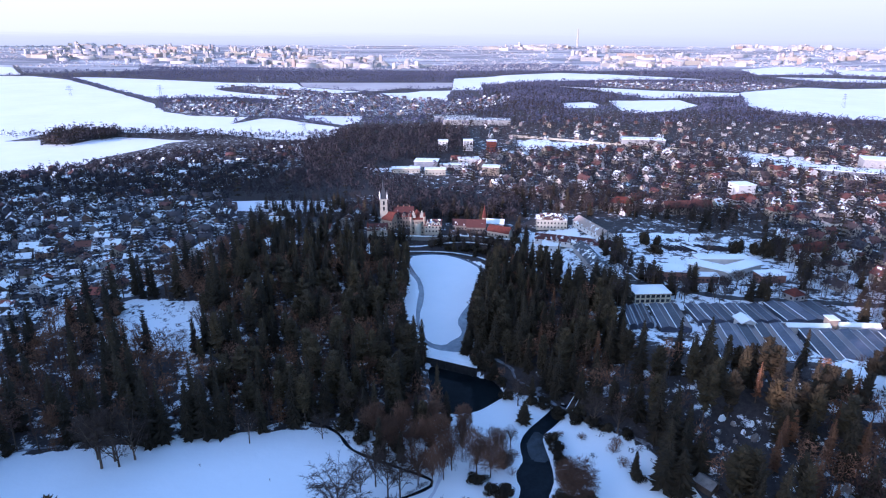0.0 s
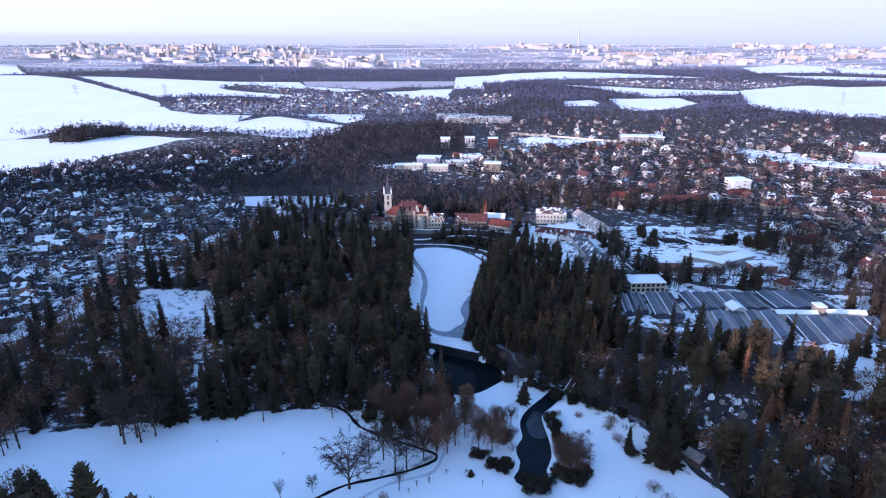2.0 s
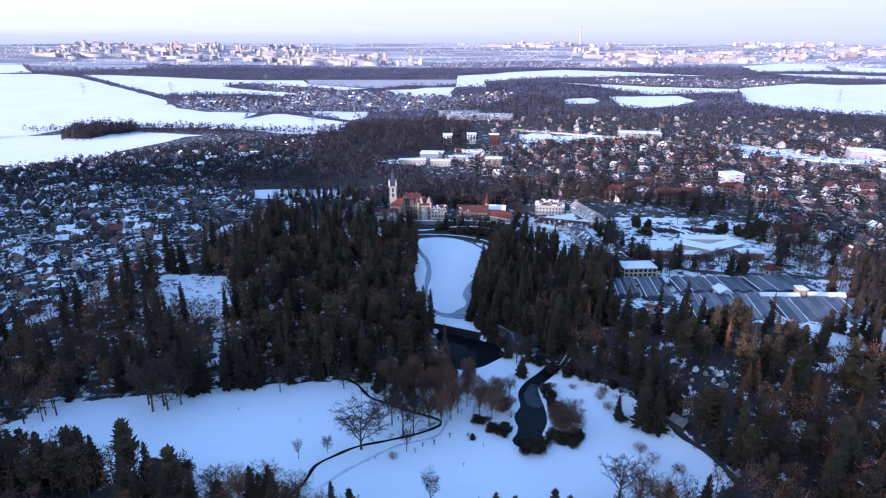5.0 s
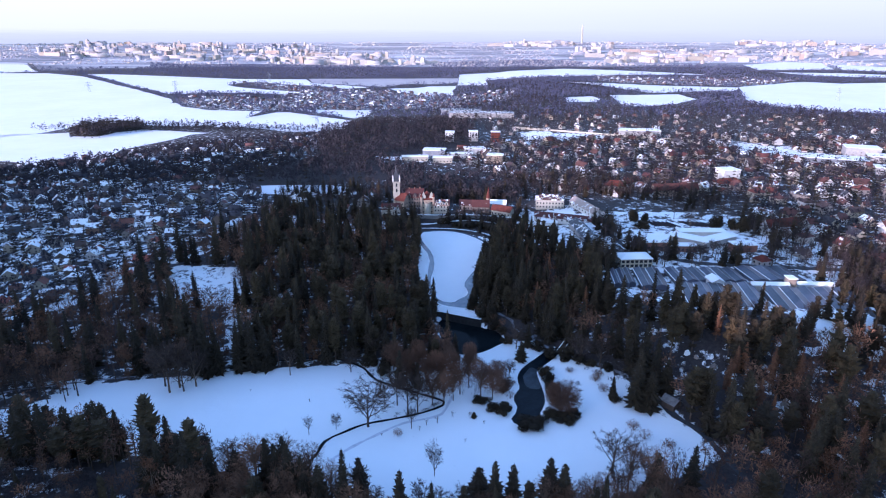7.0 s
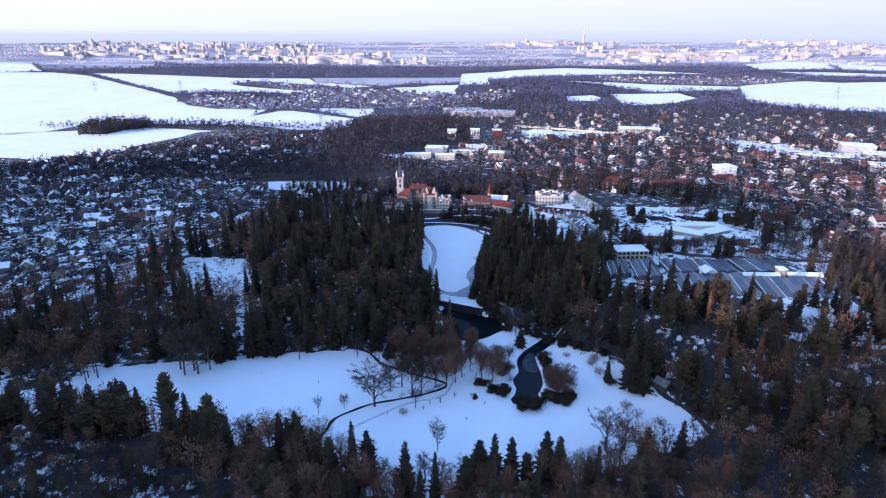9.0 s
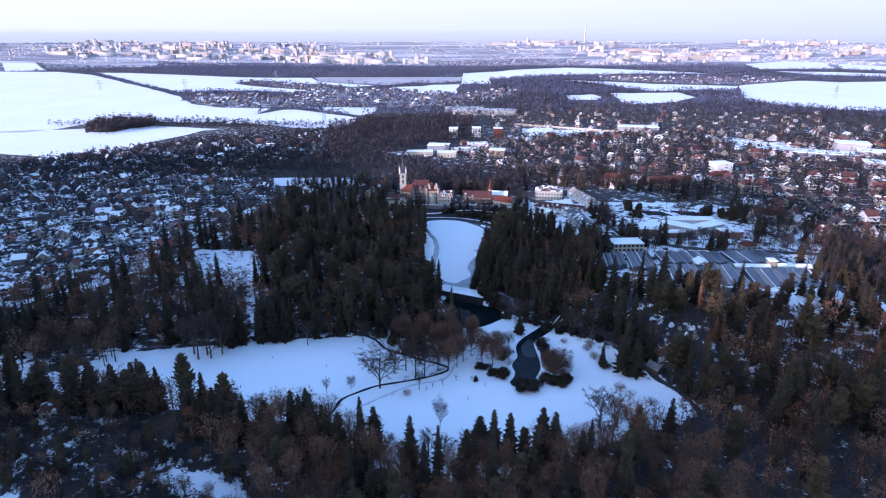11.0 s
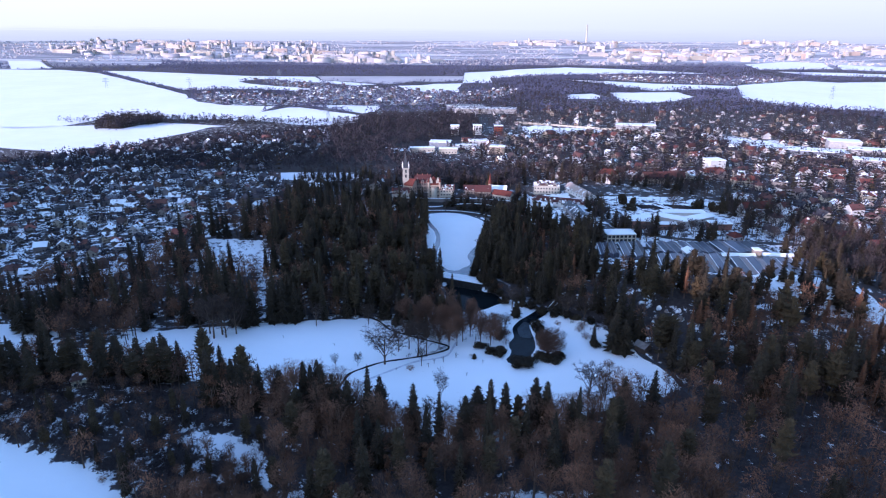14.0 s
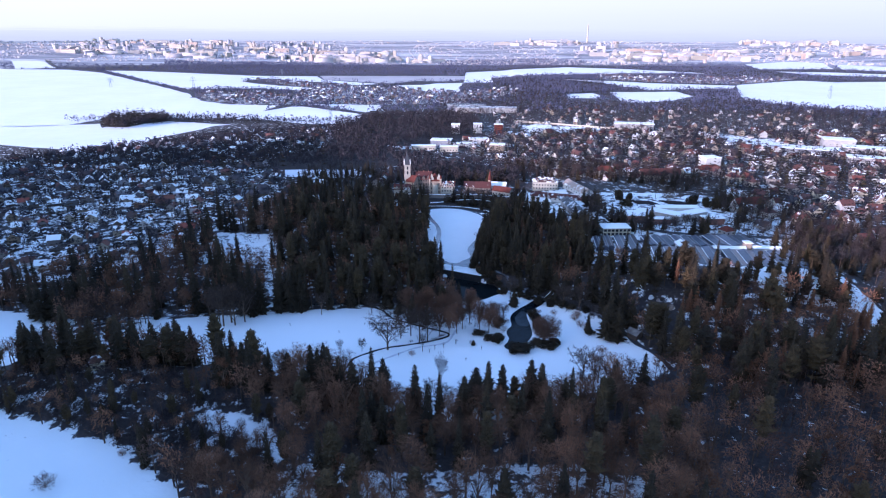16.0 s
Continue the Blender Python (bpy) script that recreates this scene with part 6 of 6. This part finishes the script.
    # gatehouse with the red spire
    gate = block("castle_gatehouse", 26, 439, -4, 14, 8, 4.6, SHADED_COURT, CASTLE_TILE, "timbered castle gatehouse under a brown-red roof", "castle", "cross", 4.5, 1, 7, "f", base)
    part("turret", Form().tube((6.0, 2, -1), (6.0, 2, 10.5), 1.5, 1.5, 8), SANDY, gate)
    part("turret_spire", Form().tube((6.0, 2, 10.5), (6.0, 2, 20.0), 1.9, 0.05, 8), RED_TILE, gate)
    for i in range(6):
        part("timber_post", Form().box(-6.6 + i * 2.6, -4.1, 1.0, -6.3 + i * 2.6, -4.0, 4.6), TIMBER, gate)
    block("coach_house", 43.5, 431, -30, 17, 8, 4.6, CREAM, RED_TILE, "white coach house under a bright red tiled roof", "coach house", "cross", 3.4, 1, 6, "fl", base - 1.5)
    block("court_stable", 40, 450, -8, 16, 8, 4, GREY, SNOWY, "low stable with snow-covered roof", "stable", "cross", 2.5, 0, 0, "", base)
    # terraces down to the pond
    for name, line, w in (("castle_path", [(-44, 424), (-20, 420), (0, 423), (22, 424), (42, 420)], 1.8), ("pond_path", [(-26, 413), (-6, 412), (12, 408), (30, 397), (38, 380)], 1.9)):
        ribbon(name, line, w, ICE, "snowy path along the castle terrace", "path", 0.25)
    for x0, y0, x1, y1 in ((-42, 429, -12, 427), (-12, 427, 20, 428), (20, 428, 52, 420)):
        a = Vector((x0, y0, 0))
        b = Vector((x1, y1, 0))
        ln = (b - a).length
        ob = thing("terrace_wall", pose(x0, y0, 8.6, 0, 0, math.degrees(math.atan2(y1 - y0, x1 - x0))), "dark stone retaining wall below the castle", "wall")
        part("masonry", Form().box(0, -0.5, -3, ln, 0.5, 2.4), STONE, ob)
        part("coping", Form().box(-0.1, -0.7, 2.4, ln - 0.1, 0.7, 2.75), SNOWY, ob)


castle()
for i, (x, y, sc) in enumerate(((2, 420, 0.45), (9, 424, 0.5), (15, 420, 0.45), (21, 425, 0.55), (28, 419, 0.5), (34, 413, 0.55), (31, 423, 0.5), (40, 417, 0.5), (40, 405, 0.55), (44, 411, 0.55), (47, 400, 0.6), (37, 394, 0.5), (32, 366, 0.7), (28.5, 352, 0.6), (33, 356, 0.6))):
    bare_tree(x, y, i * 1.9, sc, sc, i, "leafless tree on the slope below the castle", "trees of the castle slope")
for i, (x, y, sx, up) in enumerate(((-6, 421, 1.0, 0.8), (5, 416, 0.9, 0.8), (17, 415, 1.0, 0.9), (24, 413, 1.1, 1.0), (30, 408, 1.0, 0.9), (36, 423, 1.2, 1.2), (43, 423, 1.1, 1.0), (36, 402, 1.0, 1.1), (-50, 423, 1.3, 1.3), (-38, 417, 1.2, 1.1))):
    yew(x, y, i * 1.3, sx, up, i, "dark rounded evergreen on the castle slope", "evergreens of the castle slope")
for i, (x, y, sc, up) in enumerate(((-31, 425, 0.8, 0.75), (-28, 422, 0.7, 0.8), (-35, 421, 0.75, 0.7), (6, 426, 0.5, 0.55), (12, 425, 0.55, 0.6), (26, 423, 0.55, 0.55), (55, 428, 0.8, 0.7), (-59, 426, 0.7, 0.55), (-64, 432, 0.9, 0.8), (58, 436, 0.8, 0.7), (62, 424, 0.85, 0.75))):
    spruce(x, y, i * 1.1, sc, up, i, "dark conifer before the castle terrace", "conifers by the castle")
mansion = block("mansion", 84, 446, -6, 23, 12, 7.6, CREAM, PATCHY, "cream mansion with snow-patched hipped roof", "mansion", "hip", 3.6, 2, 9, "fl")
dormer_row(mansion, (-7, 0, 7), -5.2, 7.6, 2.2, 1.4, CREAM, CASTLE_TILE)
block("long_barn", 111, 427, 16, 10, 42, 3.8, WHITE, HALF_BARN, "long white barn with snow-streaked roof", "barn", "gable", 3.6, 1, 2, "fl")
stable = block("long_stable", 94, 404, -20, 56, 8, 3.2, WHITE, CASTLE_TILE, "long white stable with brown roof and dormers", "stable", "cross", 2.8, 1, 14, "f", 12.5)
dormer_row(stable, (-20, -12, -4, 4, 12, 20), -3.9, 3.3, 1.6, 0.9, WHITE, CASTLE_TILE)
block("stable_annex", 78, 407, -10, 12, 8, 5, WHITE, SNOWY, "white annex with snowy roof", "annex", "cross", 2.5, 1, 3, "f")
block("long_glasshouse", 97, 366, 5, 10, 48, 3.4, GREY, HALF, "long old glasshouse half covered with snow", "greenhouse", "gable", 3.2, 0)
vil = block("yellow_villa", 114, 305, 4, 19.5, 12, 5.8, OCHRE, SNOWY, "pale yellow two-storey villa with snowy flat-hipped roof", "villa", "hip", 1.6, 0)
TALL = Form().box(-0.95, -0.05, -0.85, 0.95, 0.05, 0.85).mesh("window", PANE)
windows_on(vil, 19.5, 12, 2, 7, "fl", TALL, 1.5, 2.7)
for i in range(8):
    part("pilaster", Form().box(-9.7 + i * 2.77 - 0.2, -6.2, 0, -9.7 + i * 2.77 + 0.2, -5.95, 5.6), CREAM, vil)
part("cornice", Form().box(-10.1, -6.3, 5.4, 10.1, 6.3, 5.78), CREAM, vil)
block("gardener_house", 194, 306, 20, 8, 8, 3.5, GREY, RED_TILE, "small house with a bright red pyramid roof", "house", "hip", 3.0, 1, 2, "fl")

# the school: long low blocks with snowy roofs
block("school_hall", 138, 339.5, -2, 17, 14, 5.5, BRICK, SNOWY, "low brick school hall with snowy flat roof", "school", "flat", 0, 1, 8, "fl", over=0.3)
block("school_annex", 156.5, 332.5, -2, 13, 6, 4.2, BRICK, SNOWY, "low brick school annex", "school", "flat", 0, 1, 5, "f")
block("school_wing", 162.8, 341.6, -38, 23, 9, 6.4, GREY, SNOWY, "low school wing under a wide snowy roof", "school", "flat", 0, 1, 9, "f", over=1.0)
block("school_wing", 180.3, 342.4, 29, 31, 8, 5.7, GREY, SNOWY, "low school wing under a wide snowy roof", "school", "flat", 0, 1, 12, "f", over=1.0)
block("school_gym", 194, 332.5, 6, 15, 9, 4.8, BRICK, SNOWY, "brown brick gymnasium with flat snowy roof", "school", "flat", 0, 0)
block("school_back_wing", 176, 357.5, 0, 32, 8, 6.1, WHITE, SNOWY, "white rear school wing with snowy roof", "school", "flat", 0, 1, 10, "f")

# red-and-white modern church and the public buildings of the village
block("modern_church", 270, 535, 10, 17, 15, 12, WHITE, SNOWY, "white cubic modern church with snowy flat roof", "church", "flat", 0, 0)
block("parish_hall", 262, 514, 10, 24, 12, 4, WHITE, RED_TILE, "parish hall with a bright red roof", "hall", "hip", 4, 1, 6, "f")
block("corner_inn", 238, 372, 16, 26, 9, 5.5, WHITE, RED_TILE, "white inn with a long red roof", "inn", "cross", 4.5, 1, 8, "fl")
block("row_house", 200, 480, 6, 40, 10, 6, SANDY, BROWN_TILE, "long brown-roofed village row house", "house", "cross", 4.5, 2, 12, "fl")
block("gabled_house", 150, 492, -12, 18, 10, 6, CREAM, RED_TILE, "cream house with a red hipped roof", "house", "hip", 4.5, 2, 6, "fl")
for i, (x, y, w, d, h, wall) in enumerate(((-18, 672, 26, 18, 9, METAL), (12, 665, 30, 10, 6, WHITE), (-8, 640, 22, 10, 6, CREAM), (30, 690, 24, 14, 8, WHITE), (52, 640, 18, 14, 9, SANDY), (-40, 650, 30, 10, 5, CREAM))):
    block("workshop_hall", x, y, (-6, 4, 0, 8, -10, 5)[i], w, d, h, wall, SNOWY, "flat-roofed workshop hall under snow", "hall", "flat", 0, 1, 6, "f")
for x, y, mat in ((0, 780, WHITE), (32, 785, WHITE), (62, 780, RED_TILE)):
    block("village_flats", x, y, 0, 12, 12, 13, mat, SNOWY, "small block of flats with flat snowy roof", "apartment block", "flat", 0, 4, 3, "f")
for i, (x, y, w, d, h, turn) in enumerate(((425, 622, 60, 26, 7, -22), (470, 648, 34, 24, 14, -22), (500, 610, 80, 24, 9, -28), (388, 640, 56, 12, 6, -24), (265, 812, 56, 22, 8, -8), (55, 1020, 110, 30, 8, -4), (20, 1050, 70, 20, 9, -4), (470, 560, 70, 20, 7, -25))):
    block("business_hall", x, y, turn, w, d, h, (METAL, GREY, GREY)[i % 3], (SNOWY, SNOWY, SNOWY, SNOWY, SNOWY, HALF, HALF, SNOWY)[i], "large flat business hall under snow", "hall", "flat", 0, 1, 12, "f")
# long pale barrier along the railway
bar = thing("noise_barrier", pose(94, 880, at_height(94, 880), 0, 0, math.degrees(math.atan2(-126, 226))), "long pale noise barrier beside the railway", "barrier")
for i in range(26):
    part("panel", Form().box(i * 10 + 0.1, -0.2, 0, i * 10 + 9.9, 0.2, 5), CREAM, bar)


# ---- the nursery ----
def glasshouse(x, y, turn, w, d, h=2.4, rise=0.95, snowy=False, label="dark glazed nursery greenhouse with snow in the gutters"):
    ob = thing("greenhouse", pose(x, y, at_height(x, y), 0, 0, turn), label, "greenhouse", "greenhouses of the nursery")
    part("wall", Form().walls(w, d, h, rise), GLASSHOUSE, ob)
    part("roof", Form().gable(w, d, h, h + rise, 0.08, 0.1), GLASSHOUSE, ob)
    part("ridge", Form().box(-0.18, -d / 2, h + rise + 0.1, 0.18, d / 2, h + rise + 0.3), METAL, ob)
    bars = Form()
    for k in range(1, int(d // 2.6)):
        y0 = -d / 2 + k * d / int(d // 2.6)
        for side in (-1, 1):
            bars.face((0, y0 - 0.05, h + rise + 0.11), (0, y0 + 0.05, h + rise + 0.11), (side * w / 2, y0 + 0.05, h + 0.11), (side * w / 2, y0 - 0.05, h + 0.11))
    part("glazing", bars, STONE, ob)
    if snowy:
        part("snow_line", Form().box(w / 2 - 0.2, -d / 2 + 0.2, h + 0.1, w / 2 + 0.15, d / 2 - 0.2, h + 0.3, 0.05), ICE, ob, "snow left along the eaves")
    part("gutter", Form().box(-w / 2 - 0.28, -d / 2, h - 0.1, -w / 2 + 0.1, d / 2, h + 0.2), ICE if snowy else METAL, ob)
    return ob


def glass_block(x0, x1, y, d, turn, bay):
    """Bays of one width side by side; x0 and x1 are the outer walls at the middle of their length."""
    n = max(1, round((x1 - x0) / bay))
    w = (x1 - x0) / n * math.cos(radians(turn))
    for i in range(n):
        glasshouse(x0 + (i + 0.5) * (x1 - x0) / n, y, turn, w - 0.3, d, snowy=i % 3 == 0)


glass_block(95, 107, 281, 23, -6, 4.0)
glass_block(109, 124, 279, 28, -5, 7.5)
glass_block(129, 170, 283, 20, 0, 6.8)
glass_block(173, 203, 285, 22, 3, 10)
glass_block(126, 167, 251, 34, -9, 8.2)
glass_block(169, 216, 245, 31, -9, 9.4)
block("nursery_shed", 150, 270, 4, 7, 8, 4.4, WHITE, SNOWY, "white nursery shed under thick snow", "shed", "gable", 1.8, 0)
block("nursery_store", 203, 265.5, -4, 19, 4, 4.4, WHITE, SNOWY, "long white store with rounded snowy roof", "store", "cross", 1.0, 0)
block("boiler_house", 190.5, 267, 0, 4, 5, 7.0, SANDY, SNOWY, "narrow beige boiler house", "boiler house", "flat", 0, 1, 2, "f")
block("packing_shed", 178, 265, -2, 20, 4, 4.0, WHITE, SNOWY, "low packing shed under snow", "shed", "cross", 1.0, 0)
for i in range(6):
    ob = thing("poly_tunnel", pose(166 + i * 3.2, 208 + i * 0.4, at_height(166 + i * 3.2, 208), 0, 0, 80), "low white plastic growing tunnel", "tunnel", "growing tunnels")
    f = Form()
    for k in range(6):
        a, b = math.pi * k / 6, math.pi * (k + 1) / 6
        f.face((1.4 * math.cos(a), -9, 1.3 * math.sin(a)), (1.4 * math.cos(b), -9, 1.3 * math.sin(b)), (1.4 * math.cos(b), 9, 1.3 * math.sin(b)), (1.4 * math.cos(a), 9, 1.3 * math.sin(a)))
    for s in (-9, 9):
        f.face(*[(1.4 * math.cos(math.pi * k / 6), s, 1.3 * math.sin(math.pi * k / 6)) for k in range(7)])
    part("cover", f, ICE, ob)
# dark beds on the snowy nursery field
for i in range(12):
    x, y = 152 + (i % 6) * 3.2 + (i // 6) * 26, 392 - (i % 6) * 0.5
    f = Form().box(-0.8, -7, -0.5, 0.8, 7, 0.6, 0.3)
    part("hedge", f, BRUSH, thing("nursery_bed", pose(x, y, at_height(x, y), 0, 0, 28), "dark row of young plants in the snow", "plants", "rows of young plants"))


# ---- pylons and the far chimney ----
def pylon(x, y, tall):
    ob = thing("power_pylon", pose(x, y, at_height(x, y), 0, 0, 30), "grey lattice power pylon on a snowy field", "pylon", "power pylons")
    for sx, sy in ((-1, -1), (1, -1), (1, 1), (-1, 1)):
        part("leg", Form().tube((sx * 3, sy * 3, -1), (sx * 0.5, sy * 0.5, tall), 0.22, 0.14, 4), METAL, ob)
    for k, (z, w) in enumerate(((tall * 0.62, 8), (tall * 0.78, 6.5), (tall * 0.92, 5))):
        part("crossarm", Form().box(-w, -0.4, z, w, 0.4, z + 0.6), METAL, ob)
    for k in range(6):
        z0, z1 = tall * k / 7, tall * (k + 1) / 7
        a, b = 3 - 2.5 * k / 7, 3 - 2.5 * (k + 1) / 7
        part("brace", Form().tube((-a, -a, z0), (b, -b, z1), 0.16, 0.16, 3).tube((a, -a, z0), (-b, -b, z1), 0.16, 0.16, 3), METAL, ob)


for x, y, tall in ((-864, 1440, 24), (-655, 1440, 27), (-526, 1780, 26), (797, 1240, 28), (-212, 930, 18), (-1500, 2250, 30)):
    pylon(x, y, tall)
chim = thing("factory_chimney", pose(930, 4500, at_height(930, 4500)), "tall pale factory chimney on the skyline", "chimney")
part("shaft", Form().tube((0, 0, -5), (0, 0, 120), 7, 4, 10), CREAM, chim)

# ---- the lookout hut on the wooded knoll ----
hut = block("lookout_hut", -155, 121, 20, 6, 6, 4, OCHRE, PATCHY, "small pale hut on the wooded knoll", "hut", "hip", 2.0, 1, 2, "f")

# ---- the weir wall between the two ponds ----
weir = thing("weir_wall", pose(-8, 260.9, -1.5, 0, 0, math.degrees(math.atan2(-13.0, 29.0))), "dark stone dam wall between the two ponds", "wall")
for i in range(7):
    part("masonry", Form().box(i * 4.0, -0.6, 0, i * 4.0 + 3.96, 0.6, 5.5, 0.05), WET_STONE, weir)
    part("coping", Form().box(i * 4.0 - 0.02, -0.75, 5.5, i * 4.0 + 4.0, 2.6, 5.75, 0.08), ICE, weir, "coping under a cushion of snow")

# ---- footbridge, shelter and rocks on the bank above the stream ----
bridge = thing("footbridge", pose(57, 221, at_height(57, 221), 0, 0, 62), "small dark timber footbridge with snow on its rails", "bridge")
part("deck", Form().box(-5.5, -1.3, 0.5, 5.5, 1.3, 0.8), TIMBER, bridge)
for s in (-1, 1):
    rail = part("rail", Form().box(-5.5, s * 1.3 - 0.08, 1.7, 5.5, s * 1.3 + 0.08, 1.86), TIMBER, bridge)
    part("snow_cap", Form().box(-5.4, s * 1.3 - 0.2, 1.862, 5.4, s * 1.3 + 0.2, 2.05, 0.06), ICE, rail, "thin snow on the rail")
    for k in range(6):
        part("post", Form().box(-5.3 + k * 2.1, s * 1.3 - 0.07, 0.8, -5.16 + k * 2.1, s * 1.3 + 0.07, 1.7), TIMBER, bridge)
shelter = block("garden_shelter", 93, 170, 35, 5, 6, 2.6, TIMBER, STONE, "low dark timber shelter beside the path", "shelter", "gable", 1.6, 0)
ROCK = roof_material("limestone", [(0.26, 0.22, 0.18), (0.32, 0.27, 0.22), (0.22, 0.19, 0.16)], 0.40, 0.50)


def rock_form(seed, wide, tall):
    q = random.Random(seed)
    f = Form()
    rings = [[(wide * k * (1 + q.uniform(-0.3, 0.3)) * math.cos(6.283 * i / 8), wide * k * (1 + q.uniform(-0.3, 0.3)) * math.sin(6.283 * i / 8), tall * z * q.uniform(0.8, 1.2)) for i in range(8)] for k, z in ((1.0, -0.3), (0.95, 0.35), (0.7, 0.8), (0.3, 1.0))]
    for lo, hi in zip(rings, rings[1:]):
        for i in range(8):
            f.face(lo[i], lo[(i + 1) % 8], hi[(i + 1) % 8], hi[i])
    f.face(*rings[-1])
    return f


for i, (x, y, wide, tall) in enumerate(((108, 196, 1.3, 1.8), (111, 193, 1.0, 1.3), (105, 191, 0.9, 1.1), (103, 188, 1.1, 1.2), (113, 189, 0.9, 1.4), (100, 195, 0.8, 0.9), (117, 192, 1.2, 1.5), (109, 186, 0.8, 1.0), (136, 162, 2.2, 4.2), (135, 156, 1.8, 3.0), (139, 158, 1.6, 2.2), (78, 245, 2.0, 2.2), (73, 250, 1.8, 2.0), (97, 176, 1.5, 1.6), (124, 171, 1.8, 2.4), (116, 186, 1.6, 2.0))):
    rock = thing("rock_outcrop", pose(x, y, at_height(x, y), 0, 0, i * 47), "pale limestone rock with patches of snow", "rock", "rocks of the hillside")
    part("stone", rock_form(700 + i, wide, tall), ROCK, rock)

# ---- sky beyond the horizon ----
def skyline():
    mat = bpy.data.materials.new("winter_haze_sky")
    mat.use_nodes = True
    nt = mat.node_tree
    nt.nodes.remove(nt.nodes["Principled BSDF"])
    geo = nt.nodes.new("ShaderNodeNewGeometry")
    sep = nt.nodes.new("ShaderNodeSeparateXYZ")
    nt.links.new(geo.outputs["Position"], sep.inputs[0])
    streak = nt.nodes.new("ShaderNodeMapping")
    streak.inputs["Scale"].default_value = (0.0016, 0.0016, 0.055)
    nt.links.new(geo.outputs["Position"], streak.inputs["Vector"])
    wisps = node(nt, "ShaderNodeTexNoise", Scale=2.0, Detail=6.0, Roughness=0.7)
    nt.links.new(streak.outputs[0], wisps.inputs["Vector"])
    up = math_of(nt, "DIVIDE", sep.outputs["Z"], 520.0)
    side = math_of(nt, "ADD", math_of(nt, "DIVIDE", sep.outputs["X"], 5200.0), 0.5)
    wavy = math_of(nt, "ADD", up, math_of(nt, "MULTIPLY", math_of(nt, "SUBTRACT", wisps.outputs["Fac"], 0.5), 0.10))
    west = ramp(nt, wavy, [(0.17, HAZE[0]), (0.285, HAZE[1]), (0.36, HAZE[2]), (0.9, HAZE[3])])
    east = ramp(nt, wavy, [(0.17, HAZE[0]), (0.285, HAZE[1]), (0.36, HAZE[4]), (0.9, HAZE[5])])
    col = mixed(nt, side, west, east)
    em = node(nt, "ShaderNodeEmission", Strength=SKY_GLOW)
    nt.links.new(col, em.inputs["Color"])
    nt.links.new(em.outputs[0], nt.nodes["Material Output"].inputs["Surface"])
    verts, faces = [], []
    for i in range(49):
        a = radians(-60 + 120 * i / 48)
        for z in (0, 160, 320, 700, 1300):
            verts.append((4860 * math.sin(a), -40 + 4860 * math.cos(a), z))
        if i:
            for k in range(4):
                n = 5 * (i - 1) + k
                faces.append((n, n + 5, n + 6, n + 1))
    me = bpy.data.meshes.new("sky_backdrop")
    me.from_pydata(verts, [], faces)
    me.materials.append(mat)
    me.polygons.foreach_set("use_smooth", np.ones(len(faces), bool))
    tagged(new("sky_backdrop", me), "pale hazy winter sky above the horizon", "sky", kind="structure")


HAZE = ((0.70, 0.655, 0.65), (0.82, 0.755, 0.725), (1.02, 0.92, 0.85), (1.16, 1.02, 0.92), (0.84, 0.78, 0.755), (1.04, 0.94, 0.87))
SKY_GLOW = 0.40
skyline()
